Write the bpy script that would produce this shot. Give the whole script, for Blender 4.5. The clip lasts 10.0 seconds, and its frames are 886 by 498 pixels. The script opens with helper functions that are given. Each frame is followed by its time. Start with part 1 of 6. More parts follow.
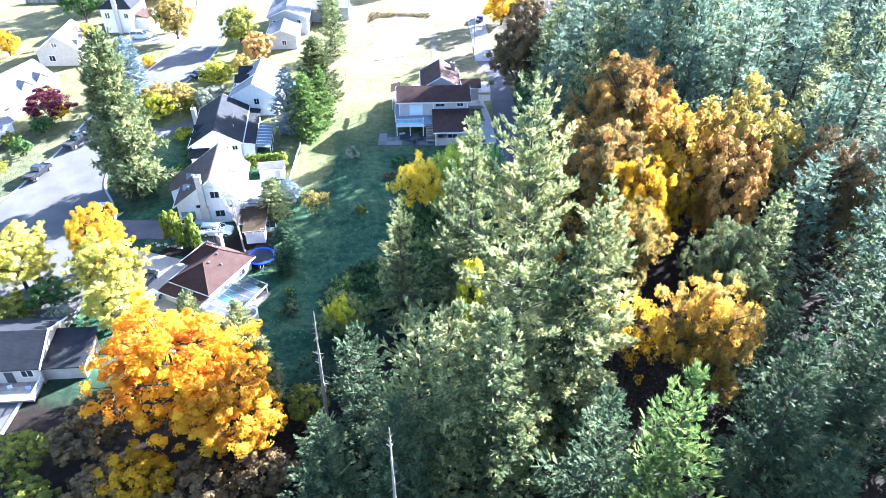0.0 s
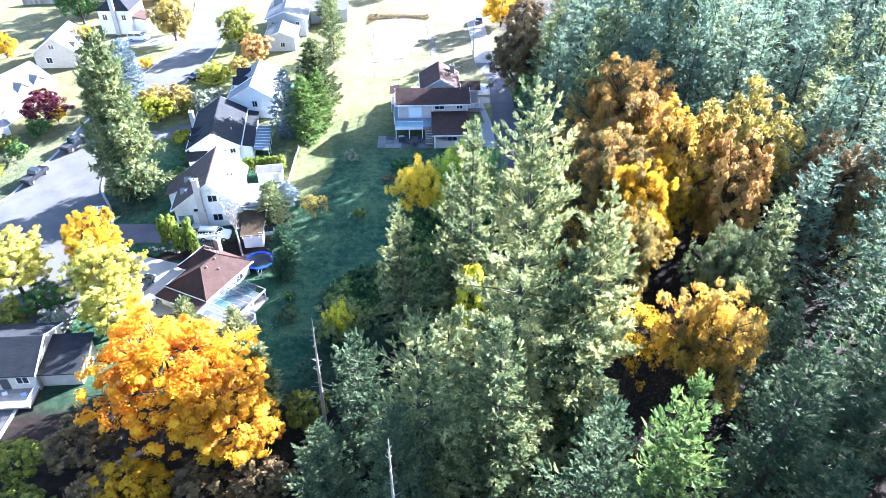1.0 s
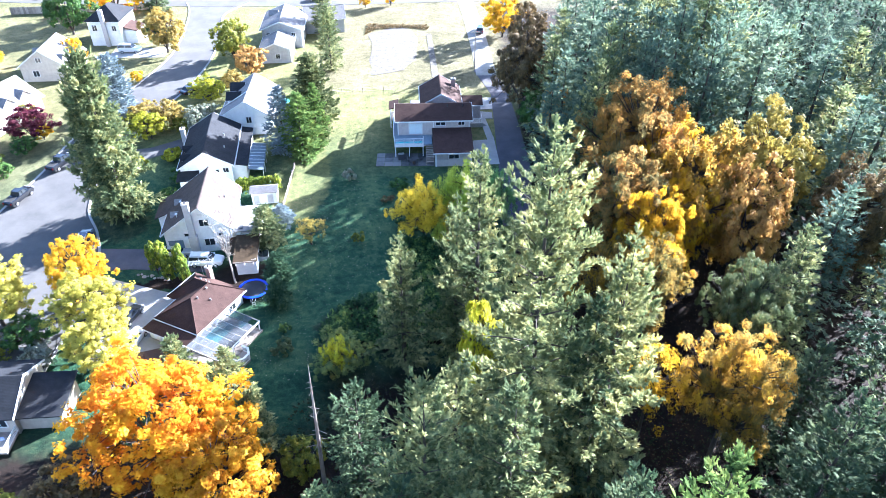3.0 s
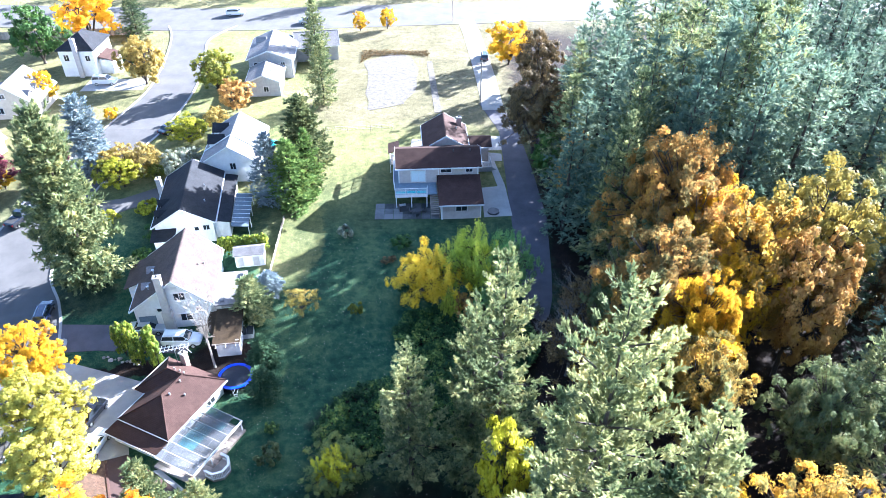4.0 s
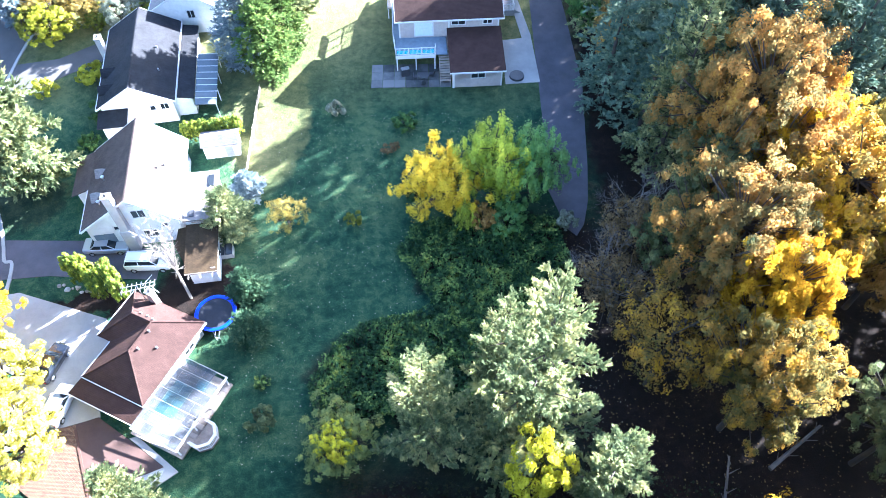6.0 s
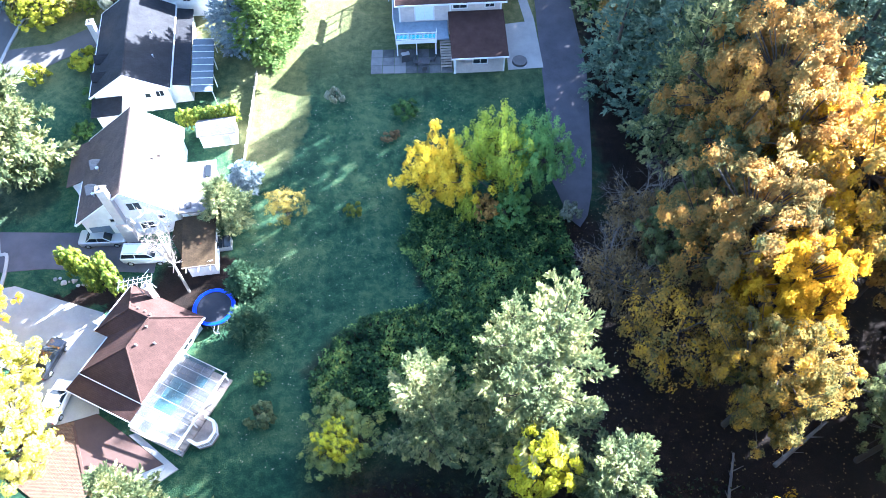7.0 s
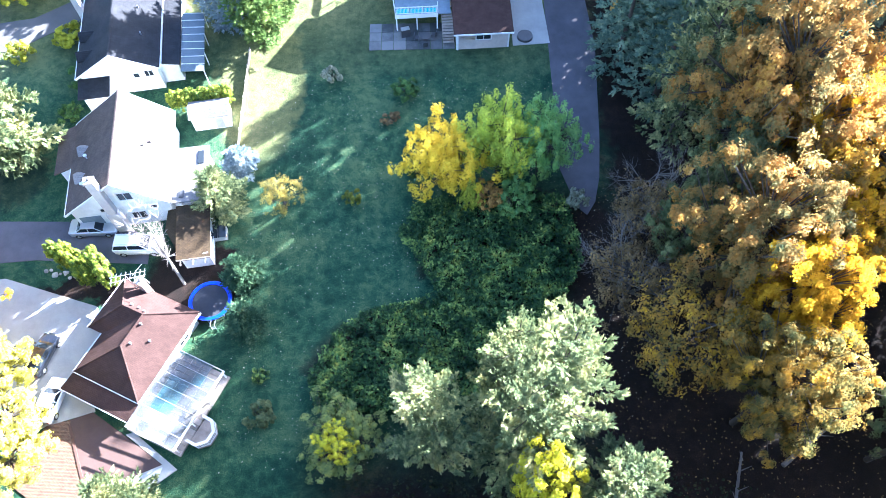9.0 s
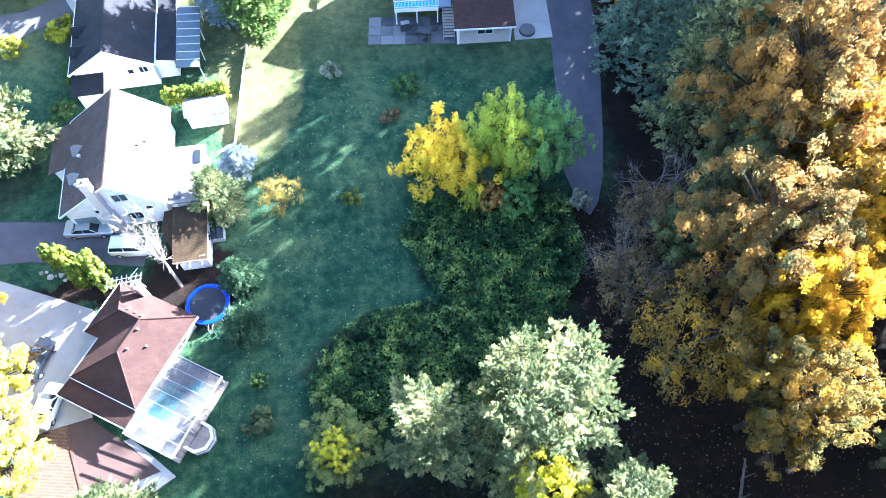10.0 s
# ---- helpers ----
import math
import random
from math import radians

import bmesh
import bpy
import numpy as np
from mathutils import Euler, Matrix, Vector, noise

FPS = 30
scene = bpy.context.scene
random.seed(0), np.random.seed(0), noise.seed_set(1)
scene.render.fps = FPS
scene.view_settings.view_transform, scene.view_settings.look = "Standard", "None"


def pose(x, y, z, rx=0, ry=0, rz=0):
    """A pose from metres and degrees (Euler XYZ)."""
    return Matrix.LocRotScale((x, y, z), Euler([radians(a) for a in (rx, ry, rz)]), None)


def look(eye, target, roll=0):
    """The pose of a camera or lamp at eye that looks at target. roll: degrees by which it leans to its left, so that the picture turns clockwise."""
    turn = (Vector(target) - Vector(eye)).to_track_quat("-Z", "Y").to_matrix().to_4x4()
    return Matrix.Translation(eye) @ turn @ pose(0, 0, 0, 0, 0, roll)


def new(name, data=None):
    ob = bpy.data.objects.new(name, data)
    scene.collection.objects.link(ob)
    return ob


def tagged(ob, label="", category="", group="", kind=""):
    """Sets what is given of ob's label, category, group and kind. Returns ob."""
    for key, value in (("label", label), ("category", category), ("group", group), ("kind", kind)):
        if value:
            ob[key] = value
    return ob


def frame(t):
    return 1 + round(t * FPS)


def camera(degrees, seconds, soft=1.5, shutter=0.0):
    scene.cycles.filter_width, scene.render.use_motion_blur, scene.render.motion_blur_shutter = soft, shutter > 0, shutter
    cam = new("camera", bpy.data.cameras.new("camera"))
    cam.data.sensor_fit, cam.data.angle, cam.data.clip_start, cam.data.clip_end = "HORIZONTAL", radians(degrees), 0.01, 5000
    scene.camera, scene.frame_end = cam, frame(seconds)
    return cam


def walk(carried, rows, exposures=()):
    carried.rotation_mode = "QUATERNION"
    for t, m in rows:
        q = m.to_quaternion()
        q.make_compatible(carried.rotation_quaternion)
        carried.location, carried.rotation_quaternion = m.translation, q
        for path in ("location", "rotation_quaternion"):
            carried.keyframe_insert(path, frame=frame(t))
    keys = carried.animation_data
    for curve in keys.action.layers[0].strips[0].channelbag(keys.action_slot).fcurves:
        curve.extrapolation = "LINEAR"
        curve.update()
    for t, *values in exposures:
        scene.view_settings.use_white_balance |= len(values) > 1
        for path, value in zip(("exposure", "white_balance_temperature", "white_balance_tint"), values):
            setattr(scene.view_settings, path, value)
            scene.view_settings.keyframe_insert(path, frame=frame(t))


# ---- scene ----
cam = camera(64.7, 10.0, soft=0.65)
METRES, EYE, TILT, LEAN, TURN = 54.0, 62.6, -37.0, 0.0, 0.0
ROWS = [
    (0.0, 0.0, 0.0, 0.0, 0.0, -0.0, 0.0),
    (0.5, -0.0002, 0.0069, 0.0047, -0.05, 0.02, 0.01),
    (1.0, -0.0009, 0.014, 0.0101, -0.07, 0.03, 0.03),
    (1.5, -0.002, 0.0218, 0.0161, -0.11, 0.04, 0.05),
    (2.0, -0.0035, 0.0296, 0.0224, -0.14, 0.06, 0.06),
    (2.2, -0.0042, 0.0328, 0.0249, -0.15, 0.06, 0.07),
    (3.3, -0.0245, 0.157, 0.1159, -0.43, 0.28, 0.29),
    (3.5, -0.0323, 0.2041, 0.1505, -0.54, 0.36, 0.38),
    (4.0, -0.0473, 0.3283, 0.2457, -0.73, 0.41, 0.54),
    (4.2, -0.0518, 0.3831, 0.2879, -0.76, 0.42, 0.58),
    (4.3, -0.0541, 0.4106, 0.309, -0.78, -0.75, 0.6),
    (4.4, -0.0564, 0.438, 0.3301, -0.8, -2.8, 0.62),
    (4.5, -0.0586, 0.4654, 0.3512, -0.81, -4.83, 0.64),
    (4.7, -0.0622, 0.5294, 0.3999, -0.81, -9.2, 0.68),
    (5.0, -0.067, 0.6143, 0.4645, -0.82, -15.16, 0.73),
    (5.1, -0.069, 0.6372, 0.4821, -0.83, -16.67, 0.75),
    (5.2, -0.0692, 0.6397, 0.484, -0.83, -16.82, 0.75),
    (5.5, -0.0698, 0.6466, 0.4893, -0.83, -17.28, 0.76),
    (7.0, -0.0722, 0.6942, 0.5253, -0.81, -20.34, 0.85),
    (7.5, -0.0727, 0.7104, 0.5373, -0.81, -21.36, 0.87),
    (8.0, -0.0737, 0.7267, 0.5497, -0.84, -22.35, 0.88),
    (8.5, -0.074, 0.7434, 0.5621, -0.83, -23.28, 0.91),
    (9.0, -0.0738, 0.7601, 0.5752, -0.81, -24.2, 0.96),
    (9.5, -0.0744, 0.7767, 0.5886, -0.83, -25.03, 0.98),
    (10.0, -0.0748, 0.7939, 0.602, -0.84, -25.77, 0.97),
]
walk(cam, [(t, pose(0, 0, EYE, TILT, LEAN, TURN) @ pose(METRES * x, METRES * y, METRES * z, 90 + pitch, roll, yaw)) for t, x, y, z, yaw, pitch, roll in ROWS],
     [(0.0, 3.96, 5130, 15), (4.0, 3.60, 5150, 15), (5.2, 4.26, 5190, 15), (10.0, 4.40, 5190, 15)])


# ---- light ----
SUN_AZ, SUN_EL = radians(37.5), radians(21.0)      # direction to the sun, from +x towards +y
world = bpy.data.worlds.new("sky")
scene.world = world
world.use_nodes = True
wn = world.node_tree.nodes
sky = wn.new("ShaderNodeTexSky")
sky.sky_type = "NISHITA"
sky.sun_disc = False
sky.sun_elevation = SUN_EL
sky.sun_rotation = radians(90.0) - SUN_AZ
sky.dust_density = 1.5
wn["Background"].inputs["Strength"].default_value = 0.056
world.node_tree.links.new(sky.outputs[0], wn["Background"].inputs["Color"])
sun_data = bpy.data.lights.new("sun", "SUN")
sun_data.energy, sun_data.angle, sun_data.color = 4.8, radians(0.5), (1.0, 0.93, 0.82)
sun = new("sun", sun_data)
sun.matrix_world = look((math.cos(SUN_AZ) * 200, math.sin(SUN_AZ) * 200, math.tan(SUN_EL) * 200), (0, 0, 0))


# ---- materials ----
def nodes_of(name):
    mat = bpy.data.materials.new(name)
    mat.use_nodes = True
    nt = mat.node_tree
    return mat, nt, nt.nodes["Principled BSDF"]


def ramp(nt, stops):
    r = nt.nodes.new("ShaderNodeValToRGB")
    els = r.color_ramp.elements
    while len(els) < len(stops):
        els.new(0.5)
    for e, (p, c) in zip(els, stops):
        e.position, e.color = p, (*c, 1)
    return r


def noise_tex(nt, scale, detail=4.0, rough=0.6, vec=None):
    n = nt.nodes.new("ShaderNodeTexNoise")
    n.inputs["Scale"].default_value, n.inputs["Detail"].default_value, n.inputs["Roughness"].default_value = scale, detail, rough
    if vec is not None:
        nt.links.new(vec, n.inputs["Vector"])
    return n


def calc(nt, op, a, b=0.0, clamp=False):
    m = nt.nodes.new("ShaderNodeMath")
    m.operation, m.use_clamp = op, clamp
    for i, v in enumerate((a, b)):
        if isinstance(v, (int, float)):
            m.inputs[i].default_value = v
        else:
            nt.links.new(v, m.inputs[i])
    return m.outputs[0]


def mixc(nt, fac, a, b, mode="MIX"):
    m = nt.nodes.new("ShaderNodeMix")
    m.data_type, m.blend_type = "RGBA", mode
    for sock, v in ((m.inputs[0], fac), (m.inputs[6], a), (m.inputs[7], b)):
        if isinstance(v, (int, float)):
            sock.default_value = v
        elif isinstance(v, tuple):
            sock.default_value = (*v, 1)
        else:
            nt.links.new(v, sock)
    return m.outputs[2]


def surface(name, dark, light, scale=3.0, fine=30.0, rough=0.8, bump=0.02, metal=0.0, spread=(0.3, 0.7), random_tone=0.0):
    """A worn surface: two tones mixed by coarse and fine noise, with fine relief."""
    mat, nt, p = nodes_of(name)
    co = nt.nodes.new("ShaderNodeTexCoord").outputs["Object"]
    n1, n2 = noise_tex(nt, scale, 5, 0.65, co), noise_tex(nt, fine, 3, 0.7, co)
    f = calc(nt, "ADD", calc(nt, "MULTIPLY", n1.outputs[0], 0.62), calc(nt, "MULTIPLY", n2.outputs[0], 0.38))
    if random_tone:
        rnd = nt.nodes.new("ShaderNodeObjectInfo").outputs["Random"]
        f = calc(nt, "ADD", f, calc(nt, "MULTIPLY", calc(nt, "SUBTRACT", rnd, 0.5), random_tone))
    r = ramp(nt, [(spread[0], dark), (spread[1], light)])
    nt.links.new(f, r.inputs[0])
    nt.links.new(r.outputs[0], p.inputs["Base Color"])
    p.inputs["Roughness"].default_value, p.inputs["Metallic"].default_value = rough, metal
    if bump:
        b = nt.nodes.new("ShaderNodeBump")
        b.inputs["Distance"].default_value = bump
        b.inputs["Strength"].default_value = 0.6
        nt.links.new(n2.outputs[0], b.inputs["Height"])
        nt.links.new(b.outputs[0], p.inputs["Normal"])
    return mat


def shingle(name, dark, light, rows=6.5):
    """Roof shingles: courses of varied tone, streaked and weathered."""
    mat, nt, p = nodes_of(name)
    co = nt.nodes.new("ShaderNodeTexCoord").outputs["Object"]
    br = nt.nodes.new("ShaderNodeTexBrick")
    br.inputs["Scale"].default_value = 1.0
    br.inputs["Brick Width"].default_value, br.inputs["Row Height"].default_value = 0.33, 1.0 / rows
    br.inputs["Mortar Size"].default_value = 0.012
    br.inputs["Color1"].default_value = (0.85, 0.85, 0.85, 1)
    br.inputs["Color2"].default_value = (1.1, 1.1, 1.1, 1)
    br.inputs["Mortar"].default_value = (0.55, 0.55, 0.55, 1)
    nt.links.new(co, br.inputs["Vector"])
    n1, n2 = noise_tex(nt, 0.7, 6, 0.7, co), noise_tex(nt, 14, 3, 0.7, co)
    f = calc(nt, "ADD", calc(nt, "MULTIPLY", n1.outputs[0], 0.6), calc(nt, "MULTIPLY", n2.outputs[0], 0.4))
    r = ramp(nt, [(0.32, dark), (0.68, light)])
    nt.links.new(f, r.inputs[0])
    nt.links.new(mixc(nt, 0.8, r.outputs[0], br.outputs["Color"], "MULTIPLY"), p.inputs["Base Color"])
    p.inputs["Roughness"].default_value = 0.85
    p.inputs["Specular IOR Level"].default_value = 0.15
    b = nt.nodes.new("ShaderNodeBump")
    b.inputs["Distance"].default_value = 0.03
    nt.links.new(n2.outputs[0], b.inputs["Height"])
    nt.links.new(b.outputs[0], p.inputs["Normal"])
    return mat


def brick_paving():
    """Brown paving bricks with sandy joints and scattered wear."""
    mat, nt, p = nodes_of("brick_paving")
    co = nt.nodes.new("ShaderNodeTexCoord").outputs["Object"]
    br = nt.nodes.new("ShaderNodeTexBrick")
    br.inputs["Scale"].default_value = 1.0
    br.inputs["Brick Width"].default_value, br.inputs["Row Height"].default_value = 0.24, 0.12
    br.inputs["Mortar Size"].default_value = 0.012
    br.inputs["Color1"].default_value = (0.070, 0.034, 0.020, 1)
    br.inputs["Color2"].default_value = (0.130, 0.066, 0.038, 1)
    br.inputs["Mortar"].default_value = (0.22, 0.16, 0.11, 1)
    nt.links.new(co, br.inputs["Vector"])
    n1 = noise_tex(nt, 2.5, 5, 0.7, co)
    r = ramp(nt, [(0.3, (0.55, 0.55, 0.55)), (0.7, (1.25, 1.2, 1.1))])
    nt.links.new(n1.outputs[0], r.inputs[0])
    nt.links.new(mixc(nt, 1.0, br.outputs["Color"], r.outputs[0], "MULTIPLY"), p.inputs["Base Color"])
    p.inputs["Roughness"].default_value = 0.9
    b = nt.nodes.new("ShaderNodeBump")
    b.inputs["Distance"].default_value = 0.02
    nt.links.new(br.outputs["Fac"], b.inputs["Height"])
    b.invert = True
    nt.links.new(b.outputs[0], p.inputs["Normal"])
    return mat


def siding(name, dark, light, board=0.18):
    """Painted lap siding: fine horizontal boards with a shadow line, a little dirt."""
    mat, nt, p = nodes_of(name)
    co = nt.nodes.new("ShaderNodeTexCoord").outputs["Object"]
    sep = nt.nodes.new("ShaderNodeSeparateXYZ")
    nt.links.new(co, sep.inputs[0])
    saw = calc(nt, "FRACT", calc(nt, "DIVIDE", sep.outputs[2], board))
    n1 = noise_tex(nt, 1.3, 6, 0.7, co)
    r = ramp(nt, [(0.35, dark), (0.65, light)])
    nt.links.new(n1.outputs[0], r.inputs[0])
    nt.links.new(r.outputs[0], p.inputs["Base Color"])
    p.inputs["Roughness"].default_value = 0.6
    b = nt.nodes.new("ShaderNodeBump")
    b.inputs["Distance"].default_value = 0.02
    nt.links.new(saw, b.inputs["Height"])
    nt.links.new(b.outputs[0], p.inputs["Normal"])
    return mat


def foliage(name, stops, patch=0.35, glow=0.3, rough=0.65, gloss=0.15):
    """Leaves: tones vary leaf by leaf, in patches through the crown, and tree by tree; light shines through."""
    mat, nt, p = nodes_of(name)
    co = nt.nodes.new("ShaderNodeTexCoord").outputs["Object"]
    isl = nt.nodes.new("ShaderNodeNewGeometry").outputs["Random Per Island"]
    rnd = nt.nodes.new("ShaderNodeObjectInfo").outputs["Random"]
    n1 = noise_tex(nt, patch * 9.0, 3, 0.6, co)
    n2 = noise_tex(nt, patch * 48.0, 2, 0.5, co)
    f = calc(nt, "ADD", calc(nt, "MULTIPLY", isl, 0.16), calc(nt, "MULTIPLY", calc(nt, "SUBTRACT", n1.outputs[0], 0.5), 2.0))
    f = calc(nt, "ADD", f, calc(nt, "MULTIPLY", calc(nt, "SUBTRACT", n2.outputs[0], 0.5), 0.9))
    f = calc(nt, "ADD", f, calc(nt, "ADD", calc(nt, "MULTIPLY", rnd, 0.22), 0.28), True)
    r = ramp(nt, stops)
    nt.links.new(f, r.inputs[0])
    nt.links.new(r.outputs[0], p.inputs["Base Color"])
    p.inputs["Roughness"].default_value = rough
    p.inputs["Specular IOR Level"].default_value = gloss
    t = nt.nodes.new("ShaderNodeBsdfTranslucent")
    nt.links.new(r.outputs[0], t.inputs["Color"])
    mx = nt.nodes.new("ShaderNodeMixShader")
    mx.inputs[0].default_value = glow
    nt.links.new(p.outputs[0], mx.inputs[1])
    nt.links.new(t.outputs[0], mx.inputs[2])
    nt.links.new(mx.outputs[0], nt.nodes["Material Output"].inputs["Surface"])
    return mat


def sheet(name, dark, light, clear=0.55):
    """Weathered clear plastic sheet: a milky, streaked film that lets much of the light through."""
    mat = surface(name, dark, light, 0.8, 7, 0.7, 0.004, random_tone=0.3)
    nt = mat.node_tree
    t = nt.nodes.new("ShaderNodeBsdfTransparent")
    t.inputs["Color"].default_value = (0.93, 0.97, 1.0, 1)
    mx = nt.nodes.new("ShaderNodeMixShader")
    mx.inputs[0].default_value = clear
    nt.links.new(nt.nodes["Principled BSDF"].outputs[0], mx.inputs[1])
    nt.links.new(t.outputs[0], mx.inputs[2])
    nt.links.new(mx.outputs[0], nt.nodes["Material Output"].inputs["Surface"])
    return mat


def plain(name, col, rough=0.5, metal=0.0, coat=0.0):
    mat, nt, p = nodes_of(name)
    p.inputs["Base Color"].default_value = (*col, 1)
    p.inputs["Roughness"].default_value, p.inputs["Metallic"].default_value = rough, metal
    p.inputs["Coat Weight"].default_value = coat
    return mat


def ground_material():
    mat, nt, p = nodes_of("grass_and_soil")
    co = nt.nodes.new("ShaderNodeTexCoord").outputs["Object"]
    sep = nt.nodes.new("ShaderNodeSeparateXYZ")
    nt.links.new(co, sep.inputs[0])
    wob = calc(nt, "MULTIPLY", calc(nt, "SUBTRACT", noise_tex(nt, 0.12, 4, 0.6, co).outputs[0], 0.5), 22.0)
    wob2 = calc(nt, "MULTIPLY", calc(nt, "SUBTRACT", noise_tex(nt, 0.6, 4, 0.6, co).outputs[0], 0.5), 5.0)
    x = calc(nt, "ADD", calc(nt, "ADD", sep.outputs[0], calc(nt, "MULTIPLY", wob, 0.35)), wob2)
    y = calc(nt, "ADD", calc(nt, "ADD", sep.outputs[1], calc(nt, "MULTIPLY", wob, 0.3)), wob2)

    def step(v, at, width):
        return calc(nt, "DIVIDE", calc(nt, "SUBTRACT", v, at - width / 2), width, True)
    fine, mid, big = noise_tex(nt, 9, 4, 0.75, co), noise_tex(nt, 0.9, 6, 0.75, co), noise_tex(nt, 0.13, 5, 0.65, co)
    f = calc(nt, "ADD", calc(nt, "MULTIPLY", fine.outputs[0], 0.35), calc(nt, "ADD", calc(nt, "MULTIPLY", mid.outputs[0], 0.35), calc(nt, "MULTIPLY", big.outputs[0], 0.3)))
    # lawn carries the blue-green of shaded grass, yard the paler tones of sunlit grass
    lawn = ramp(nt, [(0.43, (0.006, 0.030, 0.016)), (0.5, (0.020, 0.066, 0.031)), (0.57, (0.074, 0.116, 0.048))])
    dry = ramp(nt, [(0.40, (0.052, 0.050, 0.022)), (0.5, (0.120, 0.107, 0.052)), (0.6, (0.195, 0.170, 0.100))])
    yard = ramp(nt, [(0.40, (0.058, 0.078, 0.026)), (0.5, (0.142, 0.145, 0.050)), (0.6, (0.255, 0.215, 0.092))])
    # soil goes nearly black: the canopy's deep shade is put into its tones
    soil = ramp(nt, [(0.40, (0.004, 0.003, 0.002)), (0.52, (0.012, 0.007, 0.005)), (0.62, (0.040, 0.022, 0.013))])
    for r in (lawn, dry, yard, soil):
        nt.links.new(f, r.inputs[0])
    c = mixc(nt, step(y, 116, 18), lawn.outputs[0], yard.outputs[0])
    c = mixc(nt, calc(nt, "MULTIPLY", step(calc(nt, "MULTIPLY", x, -1.0), 56, 8), 0.6), c, dry.outputs[0])
    field = calc(nt, "MULTIPLY", step(y, 140, 7), step(x, -26, 6))
    c = mixc(nt, field, c, dry.outputs[0])
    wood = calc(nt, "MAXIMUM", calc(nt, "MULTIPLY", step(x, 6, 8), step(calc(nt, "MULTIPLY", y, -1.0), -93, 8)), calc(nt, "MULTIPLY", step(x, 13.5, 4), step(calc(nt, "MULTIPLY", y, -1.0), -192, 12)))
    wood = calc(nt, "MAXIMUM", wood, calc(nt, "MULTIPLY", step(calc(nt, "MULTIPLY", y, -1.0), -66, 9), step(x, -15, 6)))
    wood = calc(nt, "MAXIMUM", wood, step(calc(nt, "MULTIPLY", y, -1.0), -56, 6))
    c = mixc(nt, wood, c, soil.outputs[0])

    def bed(bx, by, rx, ry):
        dx, dy = calc(nt, "DIVIDE", calc(nt, "SUBTRACT", x, bx), rx), calc(nt, "DIVIDE", calc(nt, "SUBTRACT", y, by), ry)
        return calc(nt, "MULTIPLY", calc(nt, "SUBTRACT", 1.0, calc(nt, "ADD", calc(nt, "MULTIPLY", dx, dx), calc(nt, "MULTIPLY", dy, dy))), 2.5, True)
    # soil tones here also darken ground that lies in the trees' shade
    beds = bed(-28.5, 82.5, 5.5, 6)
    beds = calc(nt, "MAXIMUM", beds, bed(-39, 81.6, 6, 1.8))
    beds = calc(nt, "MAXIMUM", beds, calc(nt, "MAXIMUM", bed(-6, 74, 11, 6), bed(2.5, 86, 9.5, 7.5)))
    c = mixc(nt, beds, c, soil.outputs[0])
    # sunlit strip of lawn by the fence, painted with the paler yard tones
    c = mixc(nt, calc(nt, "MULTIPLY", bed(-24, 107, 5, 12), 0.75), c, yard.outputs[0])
    c = mixc(nt, calc(nt, "MULTIPLY", bed(-50, 96, 5, 5), 0.5), c, soil.outputs[0])
    nt.links.new(c, p.inputs["Base Color"])
    p.inputs["Roughness"].default_value = 0.9
    p.inputs["Specular IOR Level"].default_value = 0.2
    b = nt.nodes.new("ShaderNodeBump")
    b.inputs["Distance"].default_value = 0.15
    nt.links.new(fine.outputs[0], b.inputs["Height"])
    nt.links.new(b.outputs[0], p.inputs["Normal"])
    return mat


GROUND = ground_material()
ASPHALT = surface("old_asphalt", (0.048, 0.047, 0.047), (0.105, 0.100, 0.096), 0.25, 18, 0.9, 0.01)
ASPHALT_DARK = surface("dark_asphalt", (0.044, 0.041, 0.049), (0.105, 0.098, 0.110), 0.4, 20, 0.9, 0.01)
CONCRETE = surface("concrete", (0.238, 0.230, 0.216), (0.374, 0.360, 0.338), 0.5, 14, 0.85, 0.006)
GRAVEL = surface("gravel", (0.175, 0.161, 0.140), (0.364, 0.343, 0.308), 0.6, 25, 0.95, 0.03)
DIRT = surface("pale_dirt", (0.022, 0.019, 0.015), (0.170, 0.152, 0.125), 1.2, 9, 0.95, 0.08)
ROOF_BROWN = shingle("brown_shingles", (0.030, 0.016, 0.013), (0.068, 0.038, 0.031))
ROOF_TAUPE = shingle("taupe_shingles", (0.050, 0.038, 0.034), (0.105, 0.080, 0.070))
ROOF_DARK = shingle("charcoal_shingles", (0.012, 0.013, 0.016), (0.032, 0.034, 0.039))
ROOF_GREY = shingle("grey_shingles", (0.150, 0.143, 0.139), (0.270, 0.255, 0.247))
ROOF_MOSS = shingle("mossy_shingles", (0.016, 0.011, 0.007), (0.075, 0.050, 0.025))
WHITE_SIDING = siding("white_siding", (0.70, 0.70, 0.69), (0.82, 0.82, 0.81))
CREAM_SIDING = siding("cream_siding", (0.400, 0.360, 0.304), (0.512, 0.464, 0.400))
PINK_SIDING = siding("beige_siding", (0.42, 0.365, 0.34), (0.54, 0.475, 0.445))
GREY_SIDING = siding("grey_siding", (0.352, 0.352, 0.360), (0.464, 0.456, 0.456))
TRIM = surface("white_trim", (0.581, 0.581, 0.572), (0.722, 0.722, 0.713), 2, 40, 0.5, 0.0)
GLASS = plain("window_glass", (0.02, 0.025, 0.03), 0.05)
BLIND = surface("pale_curtain", (0.55, 0.62, 0.63), (0.72, 0.78, 0.78), 4, 40, 0.35, 0.0)
METAL_DARK = surface("dark_metal", (0.03, 0.03, 0.033), (0.07, 0.07, 0.075), 5, 40, 0.45, 0.0)
